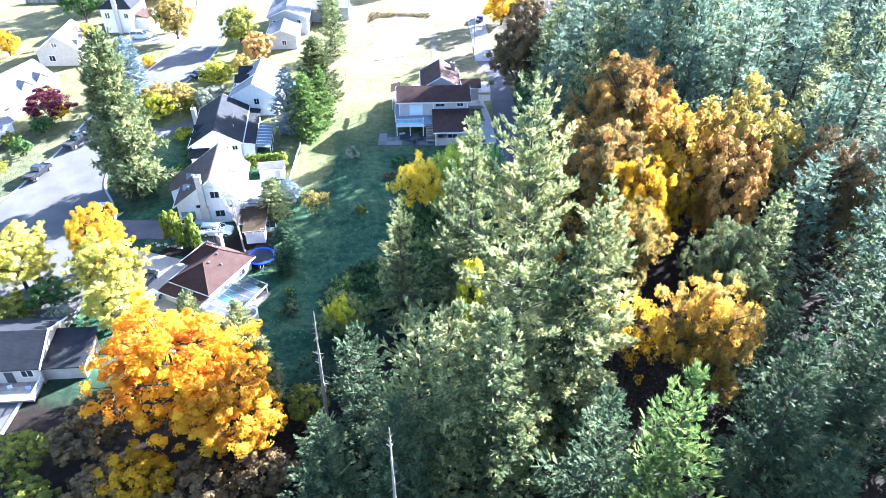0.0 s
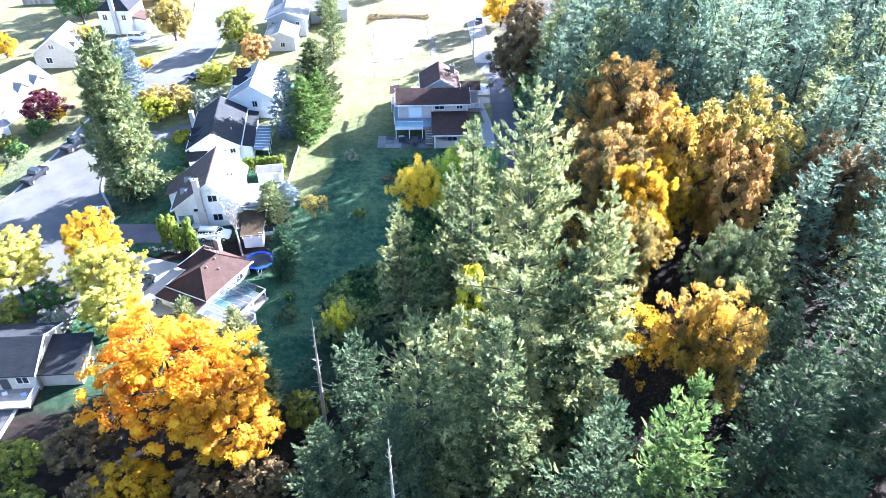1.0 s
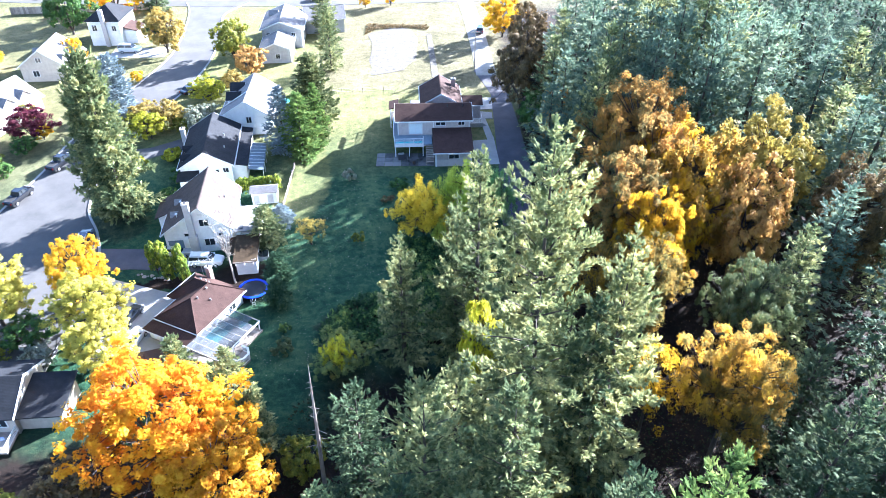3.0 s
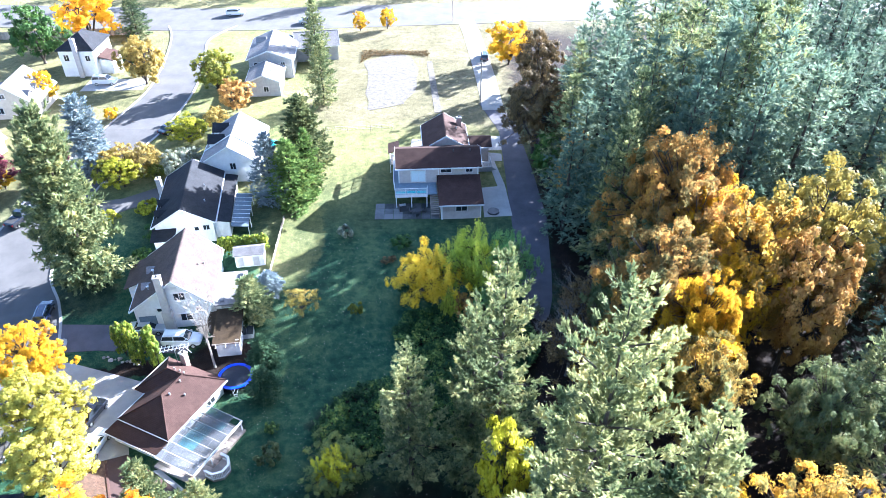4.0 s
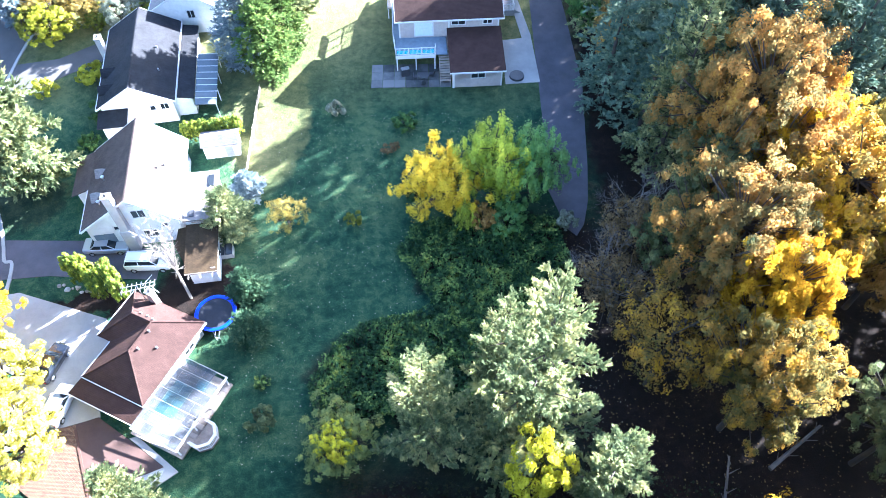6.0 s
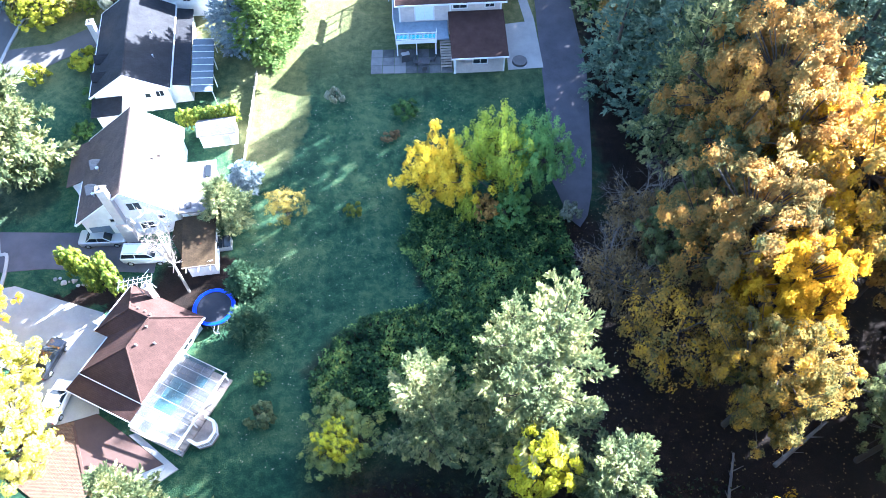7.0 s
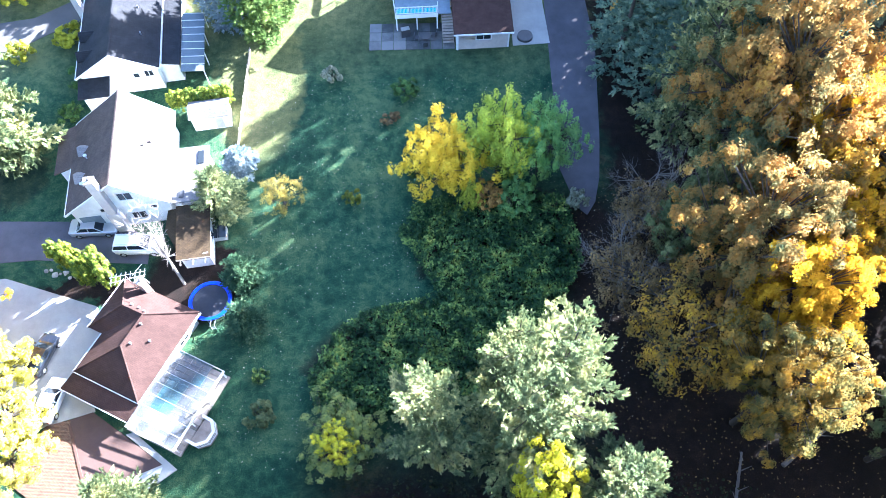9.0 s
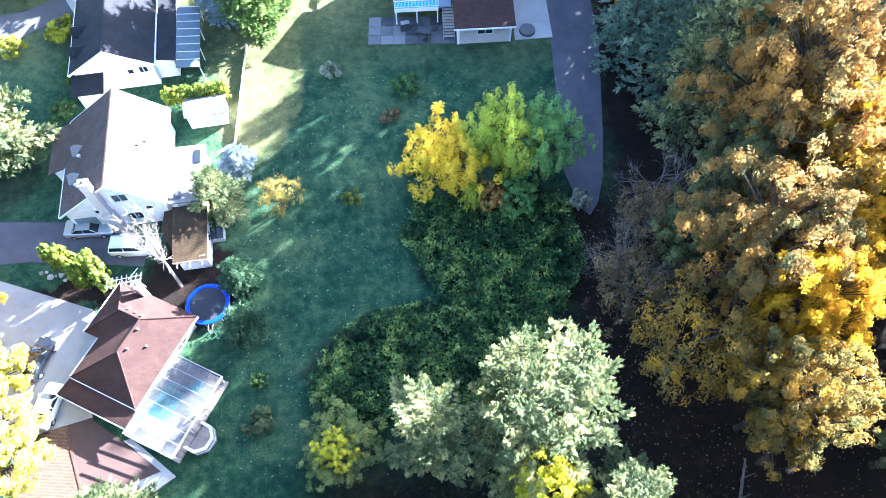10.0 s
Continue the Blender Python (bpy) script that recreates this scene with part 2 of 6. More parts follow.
METAL = surface("galvanised_metal", (0.45, 0.46, 0.47), (0.68, 0.69, 0.70), 4, 40, 0.35, 0.0, 0.8)
BRICK = surface("chimney_brick", (0.24, 0.15, 0.12), (0.42, 0.30, 0.25), 3, 20, 0.9, 0.01)
BRICK_DARK = surface("dark_brick", (0.05, 0.022, 0.015), (0.10, 0.05, 0.035), 3, 20, 0.9, 0.01)
STUCCO = surface("pale_chimney_stucco", (0.36, 0.33, 0.32), (0.52, 0.49, 0.47), 2, 20, 0.9, 0.01)
WOOD_GREY = surface("weathered_wood", (0.17, 0.14, 0.115), (0.36, 0.31, 0.26), 1.5, 20, 0.85, 0.01, random_tone=0.4)
WOOD_PALE = surface("pale_weathered_boards", (0.36, 0.31, 0.25), (0.60, 0.54, 0.46), 1.5, 20, 0.85, 0.01, random_tone=0.4)
BARK = surface("bark", (0.025, 0.020, 0.016), (0.075, 0.060, 0.048), 1.2, 12, 0.95, 0.05)
BARK_PALE = surface("bleached_wood", (0.15, 0.13, 0.11), (0.34, 0.31, 0.27), 1.2, 12, 0.9, 0.02)
BARK_GREY = surface("grey_dead_wood", (0.07, 0.062, 0.055), (0.17, 0.15, 0.135), 1.2, 12, 0.95, 0.03)
PANEL = sheet("weathered_clear_panel", (0.045, 0.051, 0.060), (0.125, 0.132, 0.14), 0.55)
PANEL_BLUE = surface("blue_grey_metal_panel", (0.055, 0.075, 0.090), (0.110, 0.135, 0.150), 0.6, 8, 0.45, 0.004)
PANEL_TEAL = sheet("teal_clear_panel", (0.025, 0.080, 0.100), (0.06, 0.15, 0.17), 0.55)
SLAB = surface("mossy_patio_slab", (0.045, 0.048, 0.048), (0.16, 0.155, 0.15), 0.8, 10, 0.9, 0.01, random_tone=0.5)
PAD_BLUE = plain("blue_vinyl", (0.010, 0.045, 0.62), 0.4)
MAT_BLACK = surface("black_mesh_fabric", (0.008, 0.009, 0.015), (0.02, 0.022, 0.03), 4, 60, 0.7, 0.0)
RUBBER = plain("rubber", (0.015, 0.015, 0.016), 0.8)
PAINT_WHITE = plain("white_car_paint", (0.75, 0.75, 0.74), 0.25, 0.0, 0.8)
PAINT_BLACK = plain("black_car_paint", (0.008, 0.009, 0.012), 0.2, 0.0, 0.9)
PAINT_SILVER = plain("silver_car_paint", (0.48, 0.49, 0.50), 0.3, 0.5, 0.8)
PAINT_NAVY = plain("navy_car_paint", (0.012, 0.018, 0.05), 0.2, 0.0, 0.9)
LAMP_GLASS = plain("headlamp_glass", (0.7, 0.72, 0.75), 0.1)
LAMP_RED = plain("tail_lamp", (0.35, 0.01, 0.01), 0.2)
TEAL = plain("teal_canvas", (0.03, 0.40, 0.42), 0.7)
STONE = surface("garden_stone", (0.22, 0.20, 0.18), (0.46, 0.44, 0.41), 2, 12, 0.9, 0.02, random_tone=0.5)

FIR = foliage("fir_needles", [(0.0, (0.037, 0.062, 0.03)), (0.4, (0.14, 0.175, 0.077)), (0.75, (0.381, 0.381, 0.163)), (1.0, (0.65, 0.575, 0.237))], 0.3, 0.42, 0.75, 0.12)
# darker copy of the fir tones, with shade inside the wood put into it
FIR_DARK = foliage("dark_shaded_fir_needles", [(0.0, (0.021, 0.042, 0.023)), (0.5, (0.073, 0.109, 0.055)), (1.0, (0.234, 0.26, 0.117))], 0.3, 0.36, 0.75, 0.12)
FIR_OLIVE = foliage("olive_fir_needles", [(0.0, (0.034, 0.053, 0.022)), (0.5, (0.126, 0.15, 0.058)), (1.0, (0.384, 0.36, 0.144))], 0.3, 0.38, 0.75, 0.12)
FIR_MOSS = foliage("moss_green_needles", [(0.0, (0.042, 0.083, 0.026)), (0.5, (0.099, 0.16, 0.046)), (1.0, (0.264, 0.308, 0.088))], 0.3, 0.4, 0.75, 0.12)
FIR_BLUE = foliage("blue_fir_needles", [(0.0, (0.050, 0.092, 0.068)), (0.5, (0.145, 0.205, 0.142)), (1.0, (0.34, 0.385, 0.225))], 0.3, 0.4, 0.75, 0.1)
FIR_YOUNG = foliage("young_fir_needles", [(0.0, (0.014, 0.036, 0.019)), (0.5, (0.040, 0.084, 0.040)), (1.0, (0.15, 0.19, 0.09))], 0.3, 0.2, 0.75, 0.12)
FIR_GREEN = foliage("green_fir_needles", [(0.0, (0.054, 0.102, 0.029)), (0.5, (0.138, 0.216, 0.055)), (1.0, (0.348, 0.396, 0.108))], 0.3, 0.42, 0.75, 0.12)
SPRUCE_BLUE = foliage("blue_spruce_needles", [(0.0, (0.075, 0.11, 0.13)), (0.5, (0.18, 0.235, 0.255)), (1.0, (0.40, 0.44, 0.43))], 0.5, 0.2, 0.5, 0.4)
LEAF_ORANGE = foliage("orange_leaves", [(0.0, (0.56, 0.20, 0.012)), (0.3, (0.78, 0.40, 0.014)), (0.58, (0.88, 0.58, 0.02)), (1.0, (0.94, 0.76, 0.06))], 0.16, 0.6)
LEAF_AUTUMN = foliage("yellow_orange_leaves", [(0.0, (0.45, 0.20, 0.015)), (0.4, (0.72, 0.42, 0.020)), (1.0, (0.88, 0.66, 0.05))], 0.16, 0.55)
LEAF_CREAM = foliage("pale_yellow_leaves", [(0.0, (0.253, 0.253, 0.034)), (0.5, (0.471, 0.425, 0.069)), (1.0, (0.69, 0.598, 0.127))], 0.3, 0.4)
LEAF_GOLD = foliage("gold_leaves", [(0.0, (0.26, 0.155, 0.016)), (0.4, (0.58, 0.36, 0.020)), (1.0, (0.80, 0.56, 0.028))], 0.3, 0.6, 0.75, 0.06)
LEAF_TAN = foliage("tan_gold_leaves", [(0.0, (0.12, 0.10, 0.030)), (0.4, (0.32, 0.235, 0.06)), (1.0, (0.60, 0.46, 0.12))], 0.3, 0.4)
LEAF_AMBER = foliage("amber_leaves", [(0.0, (0.085, 0.095, 0.036)), (0.28, (0.21, 0.170, 0.052)), (0.52, (0.38, 0.240, 0.052)), (0.75, (0.58, 0.36, 0.045)), (1.0, (0.74, 0.52, 0.036))], 0.3, 0.62, 0.75, 0.06)
LEAF_RUST = foliage("rust_brown_leaves", [(0.0, (0.080, 0.100, 0.046)), (0.25, (0.17, 0.152, 0.060)), (0.5, (0.30, 0.195, 0.062)), (0.75, (0.44, 0.240, 0.064)), (1.0, (0.55, 0.335, 0.062))], 0.34, 0.62, 0.75, 0.06)
LEAF_PEACH = foliage("peach_leaves", [(0.0, (0.16, 0.10, 0.035)), (0.45, (0.42, 0.24, 0.07)), (1.0, (0.68, 0.45, 0.12))], 0.25, 0.35)
LEAF_DULL = foliage("dull_brown_leaves", [(0.0, (0.055, 0.044, 0.022)), (0.5, (0.150, 0.105, 0.046)), (1.0, (0.31, 0.20, 0.075))], 0.4, 0.3)
LEAF_GREEN = foliage("green_leaves", [(0.0, (0.025, 0.060, 0.018)), (0.5, (0.060, 0.125, 0.030)), (1.0, (0.150, 0.220, 0.050))], 0.4, 0.3)
LEAF_LIME = foliage("yellow_green_leaves", [(0.0, (0.070, 0.100, 0.020)), (0.5, (0.180, 0.195, 0.028)), (1.0, (0.400, 0.350, 0.040))], 0.35, 0.35)
LEAF_OLIVE = foliage("dull_olive_leaves", [(0.0, (0.050, 0.075, 0.030)), (0.5, (0.110, 0.140, 0.060)), (1.0, (0.24, 0.24, 0.10))], 0.35, 0.35)
LEAF_STRAW = foliage("straw_yellow_leaves", [(0.0, (0.15, 0.13, 0.030)), (0.5, (0.34, 0.27, 0.055)), (1.0, (0.60, 0.47, 0.12))], 0.3, 0.4)
BIRCH_YELLOW = foliage("birch_yellow_leaves", [(0.0, (0.42, 0.36, 0.03)), (0.4, (0.72, 0.54, 0.035)), (1.0, (0.88, 0.66, 0.06))], 0.3, 0.5)
BIRCH_LIME = foliage("birch_lime_leaves", [(0.0, (0.254, 0.326, 0.054)), (0.5, (0.489, 0.562, 0.082)), (1.0, (0.906, 0.834, 0.109))], 0.3, 0.6)
BIRCH_OLIVE = foliage("pale_olive_leaves", [(0.0, (0.12, 0.18, 0.07)), (0.5, (0.29, 0.34, 0.11)), (1.0, (0.62, 0.56, 0.13))], 0.3, 0.55)
BIRCH_GREEN = foliage("birch_green_leaves", [(0.0, (0.132, 0.265, 0.095)), (0.5, (0.246, 0.416, 0.132)), (1.0, (0.472, 0.605, 0.17))], 0.3, 0.6)
LEAF_PURPLE = foliage("purple_leaves", [(0.0, (0.035, 0.008, 0.014)), (0.5, (0.085, 0.016, 0.030)), (1.0, (0.17, 0.04, 0.05))], 0.5, 0.3)
# undergrowth leaves with the woodland floor's shade put into their colour
LEAF_SHADE = foliage("shade_darkened_leaves", [(0.0, (0.008, 0.013, 0.007)), (0.5, (0.020, 0.028, 0.012)), (1.0, (0.055, 0.050, 0.018))], 0.3, 0.2)
LEAF_LEMON = foliage("lemon_leaves", [(0.0, (0.40, 0.40, 0.03)), (0.4, (0.70, 0.66, 0.05)), (1.0, (0.90, 0.84, 0.10))], 0.3, 0.5)
LEAF_PALE = foliage("silvery_leaves", [(0.0, (0.10, 0.12, 0.07)), (0.5, (0.23, 0.25, 0.17)), (1.0, (0.48, 0.48, 0.38))], 0.6, 0.3)
LEAF_BRAMBLE = foliage("bramble_leaves", [(0.0, (0.008, 0.025, 0.011)), (0.4, (0.048, 0.101, 0.031)), (0.7, (0.238, 0.322, 0.073)), (1.0, (0.728, 0.644, 0.14))], 0.06, 0.3)
LEAF_CHARTREUSE = foliage("chartreuse_leaves", [(0.0, (0.13, 0.15, 0.018)), (0.5, (0.34, 0.34, 0.024)), (1.0, (0.58, 0.53, 0.05))], 0.3, 0.4)
LEAF_CYPRESS = foliage("cypress_sprays", [(0.0, (0.045, 0.09, 0.022)), (0.5, (0.18, 0.24, 0.03)), (1.0, (0.56, 0.54, 0.06))], 0.3, 0.4)
LITTER = foliage("fallen_leaf_tones", [(0.0, (0.20, 0.16, 0.08)), (0.5, (0.36, 0.33, 0.24)), (1.0, (0.52, 0.50, 0.43))], 0.4, 0.1)


# ---- building blocks ----
def ground_z(x, y):
    return min(max((y - 85.0) * 0.06, 0.0), 3.3)


def part(name, bm, mat, parent=None, label=""):
    me = bpy.data.meshes.new(name)
    bm.to_mesh(me)
    bm.free()
    me.materials.append(mat)
    ob = new(name, me)
    ob.parent = parent
    return tagged(ob, label)


def shared(name, me, mat, parent=None, m=None):
    """An object of its own on a mesh that others use too, with a material of its own."""
    ob = new(name, me)
    ob.parent = parent
    if m is not None:
        ob.matrix_basis = m
    ob.material_slots[0].link = "OBJECT"
    ob.material_slots[0].material = mat
    return ob


def thing(name, label, category, x, y, z=None, rz=0.0, group="", kind="", scale=(1, 1, 1)):
    ob = new(name)
    ob.empty_display_size = 0.3
    z = ground_z(x, y) if z is None else z
    ob.matrix_basis = pose(x, y, z, 0, 0, rz) @ Matrix.Diagonal((*scale, 1))
    return tagged(ob, label, category, group, kind)


def box(bm, x0, x1, y0, y1, z0, z1):
    v = [bm.verts.new(c) for c in ((x0, y0, z0), (x1, y0, z0), (x1, y1, z0), (x0, y1, z0), (x0, y0, z1), (x1, y0, z1), (x1, y1, z1), (x0, y1, z1))]
    for f in ((3, 2, 1, 0), (4, 5, 6, 7), (0, 1, 5, 4), (1, 2, 6, 5), (2, 3, 7, 6), (3, 0, 4, 7)):
        bm.faces.new([v[i] for i in f])
    return bm


def boxes(*rows):
    bm = bmesh.new()
    for r in rows:
        box(bm, *r)
    return bm


def slab(bm, pts, thick):
    """A thick sheet: the top face given, the under face straight below."""
    top = [bm.verts.new(p) for p in pts]
    low = [bm.verts.new((p[0], p[1], p[2] - thick)) for p in pts]
    bm.faces.new(top)
    bm.faces.new(low[::-1])
    n = len(pts)
    for i in range(n):
        bm.faces.new((top[i], low[i], low[(i + 1) % n], top[(i + 1) % n]))
    bmesh.ops.recalc_face_normals(bm, faces=bm.faces)
    return bm


def slabs(thick, *polys):
    bm = bmesh.new()
    for p in polys:
        slab(bm, p, thick)
    return bm


def slopes(parent, mat, thick, *polys, name="roof"):
    """A roof of several slopes, each a part; returns the first."""
    return [part(name, slabs(thick, p), mat, parent) for p in polys][0]


def tube(bm, a, b, r0, r1, sides=8):
    a, b = Vector(a), Vector(b)
    d = (b - a).normalized()
    u = d.orthogonal().normalized()
    w = d.cross(u)
    ring = []
    for c, r in ((a, r0), (b, r1)):
        ring.append([bm.verts.new(c + (u * math.cos(k * math.tau / sides) + w * math.sin(k * math.tau / sides)) * r) for k in range(sides)])
    for k in range(sides):
        j = (k + 1) % sides
        bm.faces.new((ring[0][k], ring[0][j], ring[1][j], ring[1][k]))
    bm.faces.new(ring[0][::-1])
    bm.faces.new(ring[1])
    return bm


def patch(name, pts, off, mat, label="", category="", thick=0.05, kind="structure"):
    """A flat paved area that lies on the sloping ground."""
    bm = bmesh.new()
    slab(bm, [(x, y, 0) for x, y in pts], thick)
    for at in (85.0, 140.0):
        bmesh.ops.bisect_plane(bm, geom=bm.verts[:] + bm.edges[:] + bm.faces[:], plane_co=(0, at, 0), plane_no=(0, 1, 0))
    for v in bm.verts:
        v.co.z += ground_z(v.co.x, v.co.y) + off
    return tagged(part(name, bm, mat), label, category, "", kind)


def strip(name, line, width, off, mat, label="", category="", thick=0.05):
    """A road or kerb along a line, smoothed and laid on the ground."""
    pts = [Vector((*p, 0)) for p in line]
    fine = []
    for i in range(len(pts) - 1):
        p0, p1, p2, p3 = pts[max(i - 1, 0)], pts[i], pts[i + 1], pts[min(i + 2, len(pts) - 1)]
        for k in range(10):
            t = k / 10
            fine.append(0.5 * (2 * p1 + (p2 - p0) * t + (2 * p0 - 5 * p1 + 4 * p2 - p3) * t * t + (3 * p1 - p0 - 3 * p2 + p3) * t ** 3))
    fine.append(pts[-1])
    bm = bmesh.new()
    rows = []
    for i, p in enumerate(fine):
        d = (fine[min(i + 1, len(fine) - 1)] - fine[max(i - 1, 0)]).normalized()
        n = Vector((-d.y, d.x, 0)) * width / 2
        row = []
        for q, dz in ((p + n, -thick), (p + n, 0), (p - n, 0), (p - n, -thick)):
            row.append(bm.verts.new((q.x, q.y, ground_z(q.x, q.y) + off + dz)))
        rows.append(row)
    for a, b in zip(rows, rows[1:]):
        for k in range(3):
            bm.faces.new((a[k], b[k], b[k + 1], a[k + 1]))
    bmesh.ops.recalc_face_normals(bm, faces=bm.faces)
    return tagged(part(name, bm, mat), label, category, "", "structure")


def soup(name, verts, faces, mat=None):
    me = bpy.data.meshes.new(name)
    me.from_pydata(verts, [], faces)
    me.materials.append(mat)
    return me


def kites(name, base, along, side, rng):
    """Many leaf blades: each a four-cornered kite from a base point, with a long and a wide vector."""
    n = len(base)
    v = np.empty((n, 4, 3), np.float32)
    v[:, 0] = base
    v[:, 1] = base + along * 0.45 + side
    v[:, 2] = base + along
    v[:, 3] = base + along * 0.45 - side
    me = bpy.data.meshes.new(name)
    me.vertices.add(4 * n)
    me.vertices.foreach_set("co", v.reshape(-1))
    me.loops.add(4 * n)
    me.loops.foreach_set("vertex_index", np.arange(4 * n, dtype=np.int32))
    me.polygons.add(n)
    me.polygons.foreach_set("loop_start", np.arange(0, 4 * n, 4, dtype=np.int32))
    me.update(calc_edges=True)
    me.materials.append(None)
    return me


def spikes(name, base, along, side):
    """Many needle sprays: each a long three-cornered blade."""
    n = len(base)
    v = np.empty((n, 3, 3), np.float32)
    v[:, 0] = base - side
    v[:, 1] = base + side
    v[:, 2] = base + along
    me = bpy.data.meshes.new(name)
    me.vertices.add(3 * n)
    me.vertices.foreach_set("co", v.reshape(-1))
    me.loops.add(3 * n)
    me.loops.foreach_set("vertex_index", np.arange(3 * n, dtype=np.int32))
    me.polygons.add(n)
    me.polygons.foreach_set("loop_start", np.arange(0, 3 * n, 3, dtype=np.int32))
    me.update(calc_edges=True)
    me.materials.append(None)
    return me


# ---- trees ----
def unit(v):
    return v / np.maximum(np.linalg.norm(v, axis=-1, keepdims=True), 1e-6)


def plumes(name, base, aim, up, length, blades, rng, slim=1.0):
    """Needle plumes: each a flat feather of blades to both sides of a twig, with a blade at its tip."""
    n = len(base)
    k = np.tile(np.arange(blades), n)
    rep = np.repeat(np.arange(n), blades)
    m = n * blades
    side = unit(np.cross(aim, up + rng.normal(0, 0.2, (n, 3))))
    t = (k + rng.uniform(0.1, 0.9, m)) / blades
    tip = k == blades - 1
    sgn = np.where(k % 2 == 0, 1.0, -1.0) * np.where(tip, 0.0, 1.0)
    way = unit(aim[rep] * rng.uniform(0.75, 1.15, m)[:, None] + side[rep] * (sgn * rng.uniform(0.7, 1.1, m))[:, None] + rng.normal(0, 0.2, (m, 3)))
    ln = length[rep] * rng.uniform(0.32, 0.52, m) * (1.0 - 0.3 * t)
    root = base[rep] + aim[rep] * (length[rep] * t * 0.8)[:, None]
    flat = unit(np.cross(way, np.cross(aim, side)[rep] + rng.normal(0, 0.22, (m, 3))))
    return spikes(name, root - way * (0.12 * ln)[:, None], way * ln[:, None], flat * (ln * rng.uniform(0.26, 0.40, m) * slim)[:, None])


def conifer_mesh(seed, whorls, per, plume, blades, low=0.06, full=0.85, droop=0.25, gap=0.55, ragged=0.25, tuft=5, limbs=True, frond=0.21, slim=1.0):
    """A fir 1 m high and 1 m in radius at its skirt: tiers of separate boughs, each a frond of side twigs with needle plumes. Returns trunk and crown."""
    rng = np.random.default_rng(seed)
    H, R = 26.0, 5.2
    base, aims, ups, lens = [], [], [], []
    bm = bmesh.new()
    tube(bm, (0, 0, 0), (0, 0, H * 0.55), 0.40, 0.24)
    tube(bm, (0, 0, H * 0.55), (0, 0, H * 0.97), 0.16, 0.02)
    lobes = rng.uniform(0, math.tau, 3)
    for w in range(whorls):
        f = low + (1 - low) * (w + rng.uniform(-0.4, 0.4)) / whorls
        f = min(max(f, low), 0.985)
        n = max(3, int(round(per * (min(1.0, 0.62 + 0.8 * f) if f < 0.85 else 0.75) + rng.uniform(-1.2, 1.2))))
        a0 = rng.uniform(0, math.tau)
        for k in range(n):
            az = a0 + k * math.tau / n + rng.uniform(-0.35, 0.35)
            bulge = 1 + 0.16 * math.cos(az * 2 + lobes[0] + f * 5) + 0.14 * math.cos(az * 3 + lobes[1] - f * 9)
            L = R * min((1 - f) ** full * 1.12, 0.9) * bulge * rng.uniform(1 - 1.6 * ragged, 1 + ragged) + 0.35
            if f < 0.2:
                L *= 0.6 + 2.0 * f
            d = np.array((math.cos(az), math.sin(az), 0.0))
            s = np.array((-d[1], d[0], 0.0))
            rise = 0.04 + 0.78 * f + rng.uniform(-0.16, 0.16)
            sag = droop + 0.42 * (1 - f) * rng.uniform(0.4, 1.3)
            n2 = max(3, int(L / gap))
            t2 = 0.10 + 0.90 * (np.arange(n2) + rng.uniform(0.2, 0.8, n2)) / n2
            sg = np.where(np.arange(n2) % 2 == 0, 1.0, -1.0) * rng.choice((1, -1))
            t2[-1], sg[-1] = 1.0, 0.1
            len2 = L * (0.02 + frond * np.sin(np.clip(t2, 0, 1) ** 0.9 * math.pi)) * rng.uniform(0.6, 1.3, n2)
            rep = np.repeat(np.arange(n2), tuft)
            c = len(rep)
            t, sgn, reach = t2[rep], sg[rep], len2[rep] * rng.uniform(0.45, 1.0, c)
            slope = rise - 2 * sag * t + 0.60 * t ** 3
            fwd = unit(np.stack([np.full(c, d[0]), np.full(c, d[1]), slope], 1))
            ang = np.radians(64 - 28 * t) * sgn
            dir2 = unit(fwd * np.cos(ang)[:, None] + s * np.sin(ang)[:, None])
            node = np.outer(t * L * 0.94, d) + dir2 * reach[:, None]
            node[:, 2] += f * H + L * (rise * t - sag * t * t + 0.15 * t ** 4) - 0.30 * reach
            node += rng.normal(0, 0.06, (c, 3))
            base.append(node)
            aims.append(unit(dir2 + rng.normal(0, 0.48, (c, 3)) * (1, 1, 0.7) + (0, 0, 0.12)))
            ups.append(np.stack([-d[0] * slope, -d[1] * slope, np.ones(c)], 1) + rng.normal(0, 0.5, (n2, 3))[rep])
            lens.append(plume * rng.uniform(0.7, 1.25, c) * min(1.0, 0.62 + L / 5))
            if limbs and L > 1.2 and w % 2 == 0:
                e = np.array((d[0] * L * 0.8, d[1] * L * 0.8, f * H + L * (rise * 0.8 - sag * 0.64)))
                q = np.array((d[0] * L * 0.4, d[1] * L * 0.4, f * H + L * (rise * 0.4 - sag * 0.16)))
                tube(bm, (0, 0, f * H), tuple(q), 0.06, 0.04, 4)
                tube(bm, tuple(q), tuple(e), 0.04, 0.012, 4)
    n = 16
    base.append(np.stack([rng.normal(0, 0.05, n), rng.normal(0, 0.05, n), np.linspace(H * 0.92, H * 0.985, n)], 1))
    aims.append(unit(rng.normal(0, 0.45, (n, 3)) + (0, 0, 0.9)))
    ups.append(rng.normal(0, 1, (n, 3)))
    lens.append(np.full(n, plume * 0.7))
    sc = np.array((1 / R, 1 / R, 1 / H))
    crown = plumes("fir_crown", np.concatenate(base), np.concatenate(aims), np.concatenate(ups), np.concatenate(lens), blades, rng, slim)
    crown.transform(Matrix.Diagonal((*sc, 1)))
    trunk = bpy.data.meshes.new("fir_trunk")
    bm.transform(Matrix.Diagonal((*sc, 1)))
    bm.to_mesh(trunk)
    bm.free()
    trunk.materials.append(None)
